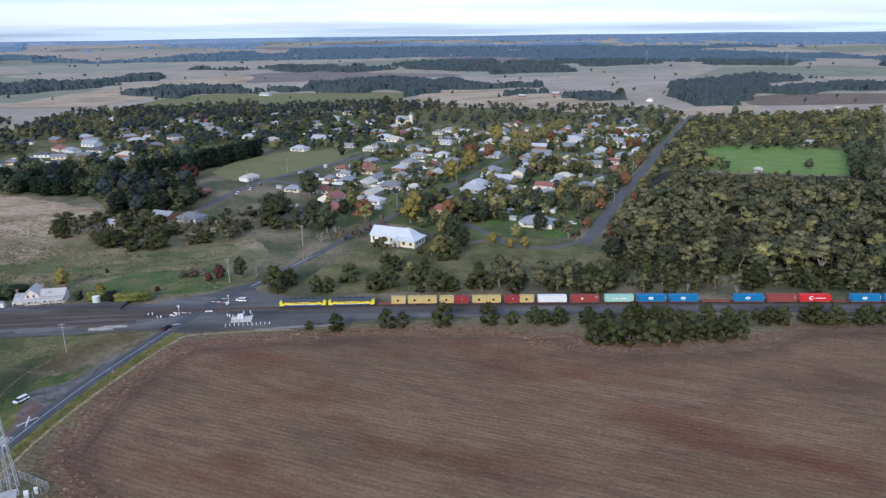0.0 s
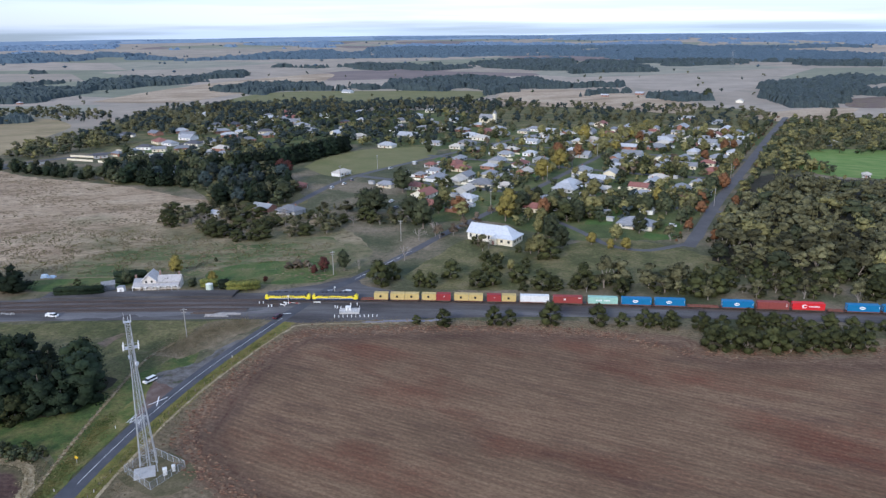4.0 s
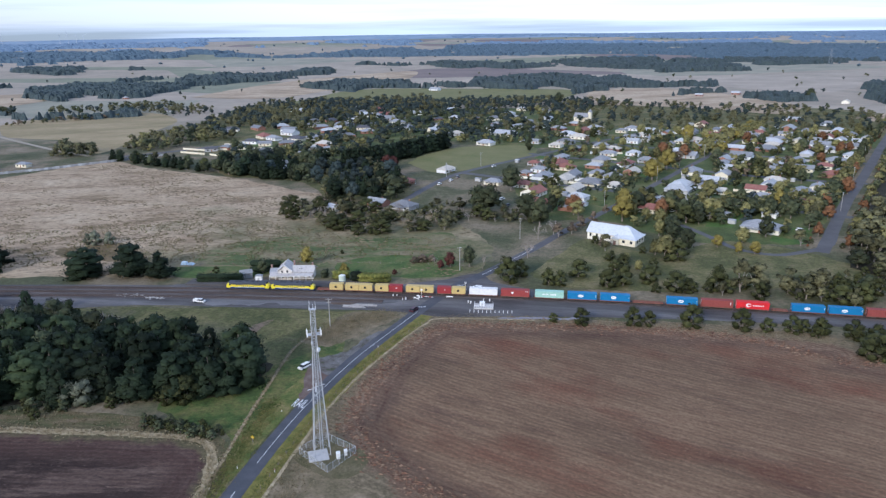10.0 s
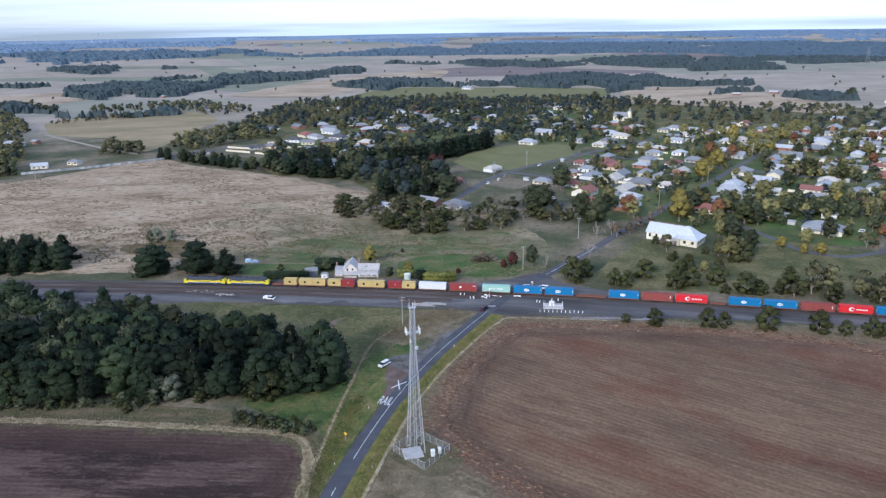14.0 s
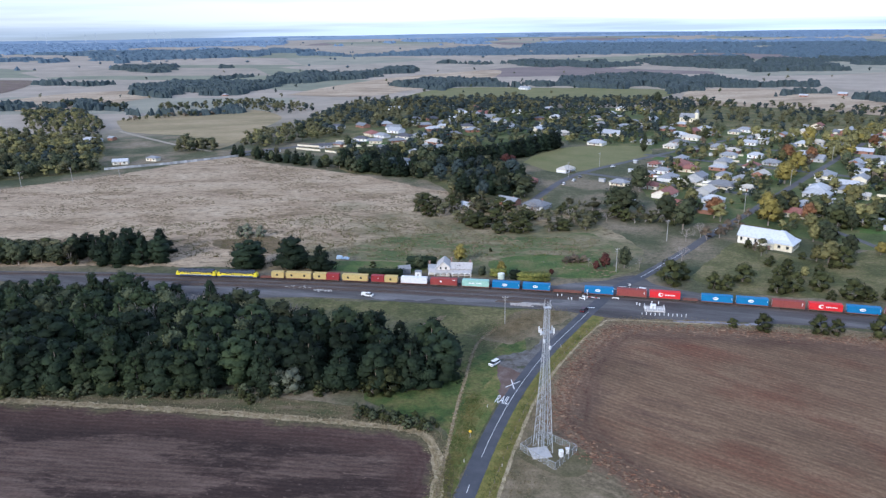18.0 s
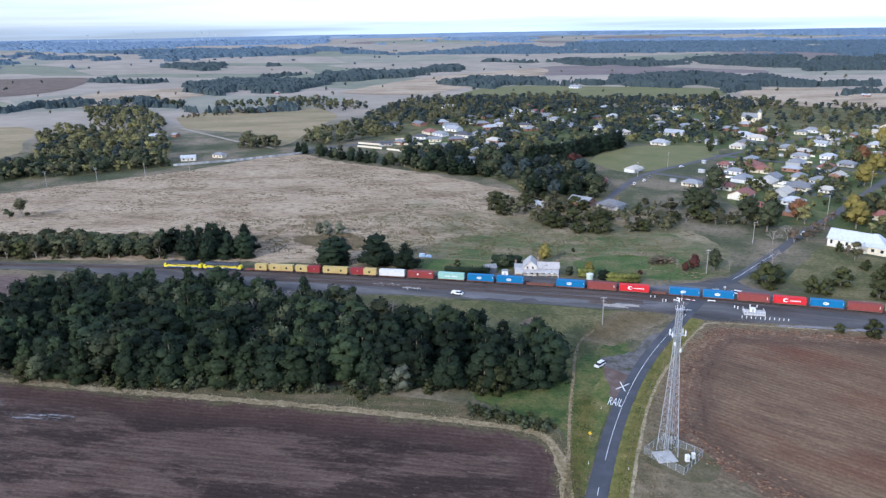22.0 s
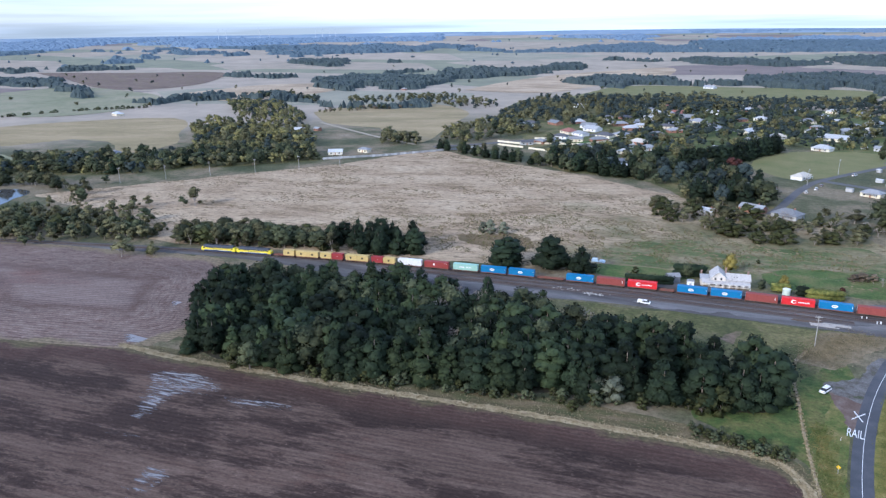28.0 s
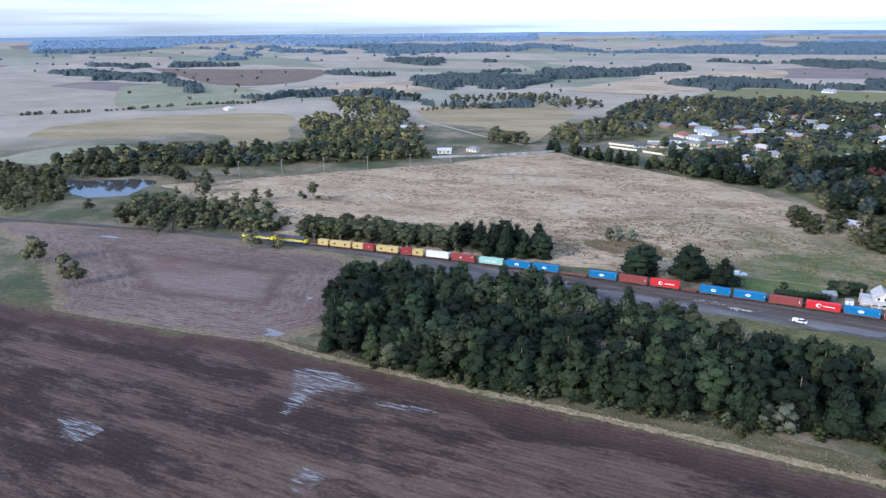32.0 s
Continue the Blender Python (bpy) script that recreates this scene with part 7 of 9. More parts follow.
def locomotive(m):
    t = thing("locomotive", m, "yellow diesel locomotive with a dark grey roof and blue skirt", "locomotive", "train")
    L = 19.8
    part("underframe", Geo().box((0, 0, 1.3), (L, 2.7, 0.5)), LOCO_BLUE, t, "dark blue underframe")
    part("body", Geo().prism([(-1.45, 1.55), (1.45, 1.55), (1.47, 3.02), (-1.47, 3.02)], -L / 2 + 1.9, L / 2 - 1.9), LOCO_YELLOW, t)
    part("roof", Geo().prism([(-1.46, 3.02), (1.46, 3.02), (1.4, 3.75), (1.0, 4.22), (0.0, 4.32), (-1.0, 4.22), (-1.4, 3.75)], -L / 2 + 1.9, L / 2 - 1.9), LOCO_GREY, t, "dark grey curved roof")
    for s in (-1, 1):
        cab = Geo()
        x0, x1, x2 = s * (L / 2 - 1.9), s * (L / 2 - 0.55), s * (L / 2 - 0.05)
        for x, top, w in ((x0, 3.42, 1.46), (x1, 3.36, 1.42), (x2, 2.85, 1.32)):
            cab.v += [(x, -w, 1.45), (x, w, 1.45), (x, w, top - 0.35), (x, w * 0.7, top), (x, -w * 0.7, top), (x, -w, top - 0.35)]
        for i in range(2):
            cab.f += [tuple(6 * i + j for j in ((k), (k + 1) % 6)) + tuple(6 * i + 6 + j for j in ((k + 1) % 6, k)) for k in range(6)]
        cab.f += [(0, 1, 2, 3, 4, 5), (17, 16, 15, 14, 13, 12)]
        part("cab", cab, LOCO_YELLOW, t)
        xm = s * (L / 2 - 1.15)
        part("cab_roof", Geo().add([(x, y, z) for x, w, top in ((x0, 1.36, 4.2), (xm, 1.3, 4.1)) for y, z in ((-w, 3.36), (w, 3.36), (w * 0.75, top), (-w * 0.75, top))], [(0, 1, 2, 3), (7, 6, 5, 4), (0, 4, 5, 1), (1, 5, 6, 2), (2, 6, 7, 3), (3, 7, 4, 0)]), LOCO_GREY, t, "dark grey cab roof")
        part("windscreen", Geo().add([(xm + s * 0.02, -1.1, 3.55), (xm + s * 0.02, 1.1, 3.55), (xm + s * 0.02, 0.85, 4.0), (xm + s * 0.02, -0.85, 4.0)], [(0, 1, 2, 3), (3, 2, 1, 0)]), GLASS_DARK, t)
        for y in (-1.46, 1.46):
            part("cab_window", Geo().box((s * (L / 2 - 1.8), y, 2.95), (0.8, 0.08, 0.6)), GLASS_DARK, t)
        part("coupler", Geo().box((s * (L / 2 + 0.2), 0, 1.25), (0.6, 0.3, 0.3)), UNDER, t)
        part("pilot", Geo().box((s * (L / 2 - 0.15), 0, 0.95), (0.25, 2.6, 0.6)), LOCO_BLUE, t)
        for y in (-0.35, 0.35):
            part("headlight", Geo().tube((s * (L / 2 - 0.4), y, 2.75), (s * (L / 2 + 0.02), y, 2.75), 0.16, n=10), WHITE, t)
    for y in (-1.475, 1.475):
        part("side_stripe", Geo().box((0, y, 1.72), (L - 3.8, 0.03, 0.36)), LOCO_BLUE, t, "dark blue stripe along the sill")
        part("side_line", Geo().box((0, y * 1.002, 1.95), (L - 3.8, 0.03, 0.09)), WHITE, t, "thin white line above the blue stripe")
        for k in range(7):
            part("lettering_bar", Geo().box((-2.55 + k * 0.85, y, 2.4), (0.4, 0.03, 0.5)), LOCO_BLUE, t, "dark blue lettering reduced to bars")
        part("grille", Geo().box((3.9, y, 2.85), (3.4, 0.06, 0.2)), LOCO_GREY, t)
        part("grille", Geo().box((-4.4, y, 2.85), (3.0, 0.06, 0.2)), LOCO_GREY, t)
        part("handrail", Geo().tube((-6, y * 1.02, 1.75), (6, y * 1.02, 1.75), 0.03, n=4), WHITE, t)
    for x in (-4.6, -2.2, 3.6, 5.3):
        part("roof_fan", Geo().tube((x, 0, 4.25), (x, 0, 4.45), 0.75, n=14), BLACK, t)
    part("exhaust", Geo().box((0.6, 0, 4.4), (1.5, 0.5, 0.3)), BLACK, t)
    part("fuel_tank", Geo().prism([(-1.2, 0.75), (-0.9, 0.55), (0.9, 0.55), (1.2, 0.75), (1.2, 1.2), (-1.2, 1.2)], -2.9, 2.9), UNDER, t)
    for x in (-6.2, 6.2):
        bogie(t, x, 3, 0.5)
    return t


def wagon(m, L):
    t = thing("container_wagon", m, "low rusty flat container wagon", "flat wagon", "train")
    rust = bpy.data.materials.get("wagon_rust") or paint("wagon_rust", (0.2, 0.085, 0.06), 0.85, dirt=0.35)
    part("underframe", Geo().box((0, 0, 1.28), (L - 0.7, 0.9, 0.4)).box((0, 1.15, 1.4), (L - 0.7, 0.18, 0.3)).box((0, -1.15, 1.4), (L - 0.7, 0.18, 0.3)), rust, t)
    for k in range(6):
        part("cross_member", Geo().box((-L / 2 + 0.6 + k * (L - 1.2) / 5, 0, 1.42), (0.35, 2.5, 0.22)), rust, t)
    for s in (-1, 1):
        part("coupler", Geo().box((s * (L / 2 - 0.1), 0, 1.2), (0.7, 0.25, 0.25)), UNDER, t)
        part("handbrake", Geo().box((s * (L / 2 - 0.5), 1.1, 1.8), (0.08, 0.5, 0.6)), UNDER, t)
        bogie(t, s * (L / 2 - 2.3), 2)
    return t


BOX_PAINT = {
    "yellow": paint("container_yellow", (0.53, 0.405, 0.155), 0.6), "red": paint("container_red", (0.27, 0.035, 0.038), 0.6), "white": paint("container_white", (0.72, 0.72, 0.7), 0.6),
    "maroon": paint("container_maroon", (0.27, 0.05, 0.045), 0.6), "mint": paint("container_mint", (0.34, 0.55, 0.46), 0.6), "blue": paint("container_blue", (0.022, 0.17, 0.37), 0.5),
    "rust": paint("container_rust", (0.25, 0.062, 0.052), 0.7), "scarlet": paint("container_scarlet", (0.6, 0.025, 0.03), 0.5),
}


def container(m, L, colour):
    words = {"yellow": "weathered ochre-yellow shipping container with a dark badge", "red": "red shipping container with a small white mark", "white": "off-white shipping container", "maroon": "maroon shipping container with a white badge",
             "mint": "mint-green shipping container with white lettering bars", "blue": "bright blue shipping container with a white oval badge", "rust": "brownish red shipping container", "scarlet": "bright red shipping container with white ring and bars"}
    t = thing("shipping_container", m, words[colour] + " on a wagon", "container", "train")
    W, H, mt = 2.44, 2.75, BOX_PAINT[colour]
    zig = Geo()
    n = int(L / 0.56)
    for s in (-1, 1):
        pts = []
        for k in range(n + 1):
            x = -L / 2 + 0.15 + k * (L - 0.3) / n
            pts.append((x, s * (W / 2 - (0.05 if k % 2 else 0.0))))
        zig.add([(x, y, z) for x, y in pts for z in (0.12, H - 0.1)], [(2 * k, 2 * k + 2, 2 * k + 3, 2 * k + 1) for k in range(n)])
    part("side_panel", zig, mt, t)
    part("roof", Geo().box((0, 0, H - 0.06), (L - 0.1, W - 0.08, 0.06)), mt, t)
    part("floor", Geo().box((0, 0, 0.1), (L - 0.1, W - 0.1, 0.16)), mt, t)
    fr = Geo()
    for sx in (-1, 1):
        for sy in (-1, 1):
            fr.box((sx * (L / 2 - 0.08), sy * (W / 2 - 0.06), H / 2), (0.17, 0.14, H))
    for sy in (-1, 1):
        fr.box((0, sy * (W / 2 - 0.03), H - 0.06), (L, 0.08, 0.13)).box((0, sy * (W / 2 - 0.03), 0.08), (L, 0.08, 0.16))
    part("frame", fr, mt, t)
    for sx in (-1, 1):
        part("end_door", Geo().box((sx * (L / 2 - 0.06), 0, H / 2), (0.08, W - 0.2, H - 0.2)), mt, t)
        for y in (-0.4, 0.4):
            part("locking_bar", Geo().tube((sx * (L / 2), y, 0.2), (sx * (L / 2), y, H - 0.2), 0.03), GALV, t)
    for s in (-1, 1):
        y = s * (W / 2 + 0.012)

        def oval(cx, cz, rx, rz, mat, name):
            pts = [(cx + rx * math.cos(k * math.tau / 20), y, cz + rz * math.sin(k * math.tau / 20)) for k in range(20)]
            part(name, Geo().add(pts, [tuple(range(20)) if s < 0 else tuple(range(20))[::-1]]), mat, t)

        if colour == "blue":
            oval(0.5, 1.45, 1.15, 0.62, WHITE, "badge")
            y = s * (W / 2 + 0.018)
            part("badge_bar", Geo().box((0.5, y, 1.45), (1.5, 0.012, 0.22)), mt, t)
            part("door_mark", Geo().box((-L / 2 + 0.4, y, 1.7), (0.12, 0.012, 1.0)), WHITE, t)
        elif colour == "mint":
            for k in range(9):
                if k != 4:
                    part("lettering_bar", Geo().box((-2.6 + k * 0.66, y, 1.4), (0.46, 0.02, 0.62)), WHITE, t)
        elif colour == "scarlet":
            oval(-1.7 * -s, 1.45, 1.0, 0.85, WHITE, "ring")
            y = s * (W / 2 + 0.018)
            oval(-1.7 * -s - 0.3 * s, 1.45, 0.62, 0.45, mt, "ring_centre")
            for k in range(7):
                part("lettering_bar", Geo().box((s * -0.2 - s * k * 0.62, y, 1.4), (0.44, 0.02, 0.5)), WHITE, t)
        elif colour == "maroon":
            part("badge", Geo().box((1.2, y, 1.5), (0.9, 0.02, 0.8)), WHITE, t)
            part("badge", Geo().box((-L / 2 + 1.2, y, 2.2), (1.3, 0.02, 0.25)), WHITE, t)
        elif colour == "yellow":
            part("badge", Geo().box((0.2, y, 1.35), (0.95, 0.02, 0.95)), BLACK, t)
        elif colour == "red":
            part("badge", Geo().box((-0.3, y, 1.6), (0.4, 0.02, 0.35)), WHITE, t)
        elif colour == "rust":
            part("badge", Geo().box((-L / 2 + 1.0, y, 1.6), (0.25, 0.02, 1.2)), WHITE, t)
    return t


FRONT, SPEED = 69.8, 13.1
ARC = [0.0]
for i in range(1, 9000):
    x = 400 - i * 0.2
    ARC.append(ARC[-1] + 0.2 * math.hypot(1, 0.00058 * min(x, 0)))


def on_track(s):
    """Place and heading s metres west of where the line leaves x = 400."""
    i = int(np.searchsorted(ARC, s)) if s >= 0 else 0
    x = 400 - i * 0.2 if s >= 0 else 400 - s
    if s >= 0 and 0 < i < len(ARC):
        x += 0.2 * (ARC[i] - s) / (ARC[i] - ARC[i - 1])
    return x, track_y(x), math.degrees(math.atan2(0.00058 * x if x < 0 else 0.0002 * x, -1.0))


S0 = float(np.interp(400 + FRONT, [0.2 * k for k in range(len(ARC))], ARC))
MOVING = []


def ride(ob, back, z):
    """Key a vehicle whose middle is that far behind the train's nose."""
    rows = []
    last = None
    for k in range(17):
        t = 2.0 * k
        x, y, a = on_track(S0 + SPEED * t - back)
        if last is not None:
            a = last + ((a - last + 180) % 360 - 180)
        last = a
        rows.append((t, pose(x, y, z, 0, 0, a)))
    MOVING.append((ob, rows))


for c in (10.3, 30.95):
    ride(locomotive(pose(0, 0, 0)), c, 0.0)
DECK = 1.55
CONSIST = [
    (48.2, 12.8, [(51.0, 6.06, "yellow")]), (61.4, 13.0, [(58.1, 6.06, "yellow"), (64.3, 6.06, "yellow")]), (74.9, 13.0, [(71.6, 6.06, "yellow"), (77.9, 6.06, "red")]),
    (88.7, 13.0, [(85.5, 6.06, "yellow"), (91.7, 6.06, "yellow")]), (102.6, 13.0, [(99.4, 6.06, "red"), (105.8, 6.06, "yellow")]), (116.6, 13.6, [(116.6, 12.19, "white")]),
    (130.4, 13.6, [(130.4, 12.19, "maroon")]), (145.0, 13.6, [(145.0, 12.19, "mint")]), (158.8, 13.4, [(158.8, 12.19, "blue")]), (172.4, 13.4, [(172.4, 12.19, "blue")]),
    (186.0, 13.2, []), (199.6, 13.6, [(199.6, 12.4, "blue")]), (213.4, 13.6, [(213.4, 12.4, "rust")]), (227.2, 13.6, [(227.2, 12.6, "scarlet")]), (237.7, 7.0, []),
    (248.2, 13.6, [(248.2, 12.4, "blue")]), (262.0, 13.6, [(262.0, 12.4, "blue")]), (275.9, 13.6, [(275.9, 12.4, "rust")]), (289.8, 13.6, [(289.8, 12.4, "scarlet")]),
    (303.7, 13.6, [(303.7, 12.4, "blue")]), (317.6, 13.6, [(317.6, 12.4, "rust")]), (331.4, 13.6, [(328.2, 6.06, "yellow"), (334.6, 6.06, "white")]),
    (345.2, 13.6, [(342.0, 6.06, "white"), (348.4, 6.06, "yellow")]), (359.0, 13.6, [(359.0, 12.4, "blue")]),
]
for mid, length, boxes in CONSIST:
    ride(wagon(pose(0, 0, 0), length), mid, 0.0)
    for c, L, colour in boxes:
        ride(container(pose(0, 0, 0), L, colour), c, DECK)


# ---- trees ----
bm = bmesh.new()
bmesh.ops.create_icosphere(bm, subdivisions=1, radius=1.0)
ICO_V = np.array([v.co[:] for v in bm.verts])
ICO_F = [tuple(v.index for v in f.verts) for f in bm.faces]
bm.free()
OCT_V = np.array([(1, 0, 0), (0, 1, 0), (-1, 0, 0), (0, -1, 0), (0, 0, 1), (0, 0, -1)], float)
OCT_F = [(0, 1, 4), (1, 2, 4), (2, 3, 4), (3, 0, 4), (1, 0, 5), (2, 1, 5), (3, 2, 5), (0, 3, 5)]


def leaf_cloud(blobs, n, size, rs, up=0.5, lump=0.65):
    """Blobs (x, y, z, rx, rz) covered with small leaf clumps over a lumpy dark heart, shaded as rounded masses. Gives points, faces and normals."""
    v, f, nn = [], [], []
    area = np.array([b[3] * b[3] for b in blobs])
    counts = np.maximum(5, n * area / area.sum()).astype(int)
    mid = np.average(np.array([b[:3] for b in blobs]), axis=0, weights=area)
    mid[2] *= 0.8

    def lit(c, d, rough):
        out = c - mid
        out /= np.linalg.norm(out, axis=1)[:, None] + 1e-6
        q = d * lump + out * (1.35 - lump) + rough * rs.normal(size=d.shape)
        return q / np.linalg.norm(q, axis=1)[:, None]

    for (bx, by, bz, rx, rz), cnt in zip(blobs, counts):
        k = len(v)
        heart_v, heart_f = (ICO_V, ICO_F) if rx > 1.4 else (OCT_V, OCT_F)
        wob = 0.66 + 0.22 * rs.rand(len(heart_v), 1)
        pts = heart_v * wob * np.array([rx, rx, rz]) + (bx, by, bz)
        v += pts.tolist()
        nn += lit(pts, heart_v, 0.0).tolist()
        f += [tuple(k + i for i in face) for face in heart_f]
        d = rs.normal(size=(cnt, 3))
        d[:, 2] += up
        d /= np.linalg.norm(d, axis=1)[:, None]
        c = d * np.array([rx, rx, rz]) * (0.74 + 0.4 * rs.rand(cnt, 1)) + (bx, by, bz)
        nrm = d + 0.36 * rs.normal(size=(cnt, 3))
        nrm /= np.linalg.norm(nrm, axis=1)[:, None]
        u = np.cross(nrm, rs.normal(size=(cnt, 3)))
        u /= np.linalg.norm(u, axis=1)[:, None]
        w = np.cross(nrm, u)
        s = size * (0.6 + 0.8 * rs.rand(cnt, 1))
        a, b, e, h = c + u * s, c + w * s * 0.75 - nrm * s * 0.25, c - u * s, c - w * s * 0.75 - nrm * s * 0.25
        k = len(v)
        v += np.stack([a, b, e, h], 1).reshape(-1, 3).tolist()
        nn += np.repeat(lit(c, d, 0.34), 4, axis=0).tolist()
        f += [(k + 4 * i, k + 4 * i + 1, k + 4 * i + 2, k + 4 * i + 3) for i in range(cnt)]
    return v, f, nn


def grow(kind, seed):
    """Trunk and crown for a tree ten metres tall."""
    rs = np.random.RandomState(seed)
    trunk, blobs = Geo(), []
    if kind == "pine":
        trunk.tube((0, 0, 0), (0.1, 0, 9.2), 0.22, 0.04, 6)
        lean = rs.normal(size=2) * 0.25
        for z in np.arange(1.0, 9.4, 1.0):
            u = min(1.0, max(0.0, (z - 1.0) / 8.6))
            reach = ((2.6 * (1 - u**2.6) ** 0.6 + 0.6) if seed % 2 else (2.6 * (1 - u**1.2) ** 0.8 + 0.45)) * (0.65 + 0.6 * rs.rand())
            m = 4 if u < 0.6 else 3
            a0 = rs.rand() * 6.3
            for k in range(m):
                a = a0 + k * math.tau / m + rs.normal() * 0.25
                r = reach * (0.55 + 0.3 * rs.rand())
                blobs.append((r * math.cos(a) + lean[0] * u, r * math.sin(a) + lean[1] * u, z + rs.normal() * 0.3, reach * 0.66, 0.95 + 0.4 * rs.rand()))
            if k == 0 or u > 0.2:
                trunk.tube((0, 0, z - 0.4), (blobs[-1][0], blobs[-1][1], blobs[-1][2]), 0.05, 0.02, 4)
        blobs.append((lean[0], lean[1], 9.1, 1.5, 0.9))
        n, size = 1350, 0.235
    elif kind == "gum":
        fork = 1.4 + rs.rand()
        trunk.tube((0, 0, 0), (0.1, 0.1, fork), 0.26, 0.19, 6)
        m = 6 + rs.randint(3)
        for k in range(m):
            a = k * math.tau / m * 1.35 + rs.rand()
            r = 0.9 + 2.0 * rs.rand()
            z = 3.0 + 5.4 * rs.rand() - 0.4 * r
            mid = (r * 0.5 * math.cos(a), r * 0.5 * math.sin(a), (fork + z) / 2)
            trunk.tube((0.1, 0.1, fork - 0.2), mid, 0.13, 0.09, 5).tube(mid, (r * math.cos(a), r * math.sin(a), z), 0.09, 0.03, 5)
            rr = 1.25 + 0.8 * rs.rand()
            blobs.append((r * math.cos(a), r * math.sin(a), z, rr, rr * (0.6 + 0.2 * rs.rand())))
        blobs.append((0.2 * rs.normal(), 0.2 * rs.normal(), 8.3, 1.7, 1.2))
        n, size = 640, 0.33
    elif kind in ("bush", "round"):
        base = 0.5 if kind == "bush" else 2.6
        trunk.tube((0, 0, 0), (0, 0, base + 2.4), 0.28, 0.14, 6)
        for k in range(5):
            a = k * 1.3 + rs.rand()
            trunk.tube((0, 0, base), (1.8 * math.cos(a), 1.8 * math.sin(a), base + 2.5), 0.12, 0.04, 5)
        m = 11
        for k in range(m):
            a = k * 2.4 + rs.rand() * 0.5
            u = k / (m - 1)
            z = base + u * (8.2 - base)
            r = (3.0 if kind == "bush" else 2.2) * math.sin(math.pi * (0.22 + 0.72 * u)) * (0.75 + 0.4 * rs.rand())
            rr = 1.5 + 0.6 * rs.rand()
            blobs.append((r * math.cos(a), r * math.sin(a), z, rr, rr * 0.85))
        n, size = (740, 0.29) if kind == "bush" else (660, 0.34)
    elif kind == "cypress":
        trunk.tube((0, 0, 0), (0, 0, 8), 0.25, 0.06, 6)
        for z in np.arange(1.0, 9.6, 0.9):
            w = 1.25 * (1 - abs(z - 3.5) / 7.5)
            for k in range(2):
                a = rs.rand() * 6.3
                blobs.append((0.5 * w * math.cos(a), 0.5 * w * math.sin(a), z, w * (0.8 + 0.3 * rs.rand()), 0.9))
        n, size = 520, 0.36
    elif kind == "bare":
        def limb(p, d, length, r, depth):
            q = p + d * length
            trunk.tube(p, q, r, r * 0.6, 5 if depth < 2 else 3)
            if depth < 4:
                for _ in range(3 if depth else 5):
                    e = (d + Vector(rs.normal(size=3) * 0.55) + Vector((0, 0, 0.15))).normalized()
                    limb(q, e, length * (0.62 + 0.2 * rs.rand()), r * 0.58, depth + 1)
        limb(Vector((0, 0, 0)), Vector((0.05, 0, 1)), 2.6, 0.24, 0)
        return trunk, None
    g = Geo()
    g.v, g.f, g.n = leaf_cloud(blobs, n, size, rs, lump=0.4 if kind == "pine" else 0.6)
    return trunk, g


FORMS = {}
for kind, count in (("pine", 5), ("gum", 6), ("bush", 4), ("round", 4), ("cypress", 2), ("bare", 3)):
    FORMS[kind] = []
    for k in range(count):
        trunk, crown = grow(kind, 31 * k + len(kind))
        tm = trunk.mesh("trunk", BARK_PALE if kind in ("gum", "bare") else BARK)
        FORMS[kind].append((tm, crown))
CROWNS = {}


def crown_mesh(kind, k, leaf):
    key = (kind, k, leaf)
    if key not in CROWNS:
        CROWNS[key] = FORMS[kind][k][1].mesh("crown", LEAF[leaf], True)
    return CROWNS[key]


SPECIES = {
    "p": ("pine", "pine", "pine_tree", "dark green pine tree with dense branches", "pine tree"),
    "q": ("pine", "pine_light", "pine_tree", "lighter green pine tree with a rounded top", "pine tree"),
    "v": ("round", "dark", "broadleaf_tree", "grey-green rounded tree standing among pines", "tree"),
    "e": ("gum", "gum", "gum_tree", "spreading olive-grey gum tree with a pale trunk", "gum tree"),
    "b": ("bush", "bush", "wattle_bush", "dense olive-green bushy tree", "bush"),
    "g": ("round", "dark", "broadleaf_tree", "large rounded dark green tree", "tree"),
    "l": ("round", "olive", "broadleaf_tree", "rounded olive-green garden tree in low light", "tree"),
    "y": ("round", "yellow", "autumn_tree", "garden tree in yellow autumn leaf", "tree"),
    "o": ("round", "orange", "autumn_tree", "street tree in orange autumn leaf", "tree"),
    "r": ("round", "red", "autumn_tree", "dark red autumn tree", "tree"),
    "h": ("round", "haze_dark", "broadleaf_tree", "large rounded tree in deep shade", "tree"),
    "t": ("gum", "brown", "autumn_tree", "garden tree in faded brown autumn leaf", "tree"),
    "c": ("cypress", "dark", "cypress_tree", "narrow dark cypress tree", "cypress"),
    "d": ("bare", None, "bare_tree", "leafless grey tree with fine branches", "bare tree"),
    "s": ("bush", "silver", "silver_shrub", "pale silver-leaved shrub at the wood", "shrub"),
    "k": ("bush", "dark", "low_shrub", "low dark green spreading shrub", "shrub"),
    "n": ("bush", "brown", "brush_pile", "heap of brown cut brushwood and dead shrubs", "brush pile"),
    "w": ("gum", "olive", "gum_tree", "gum tree with yellow-green foliage", "gum tree"),
}
BUILT += [(-656, 262, 22), (-690, 245, 22)]
rt = random.Random(11)
PLANTED = 0


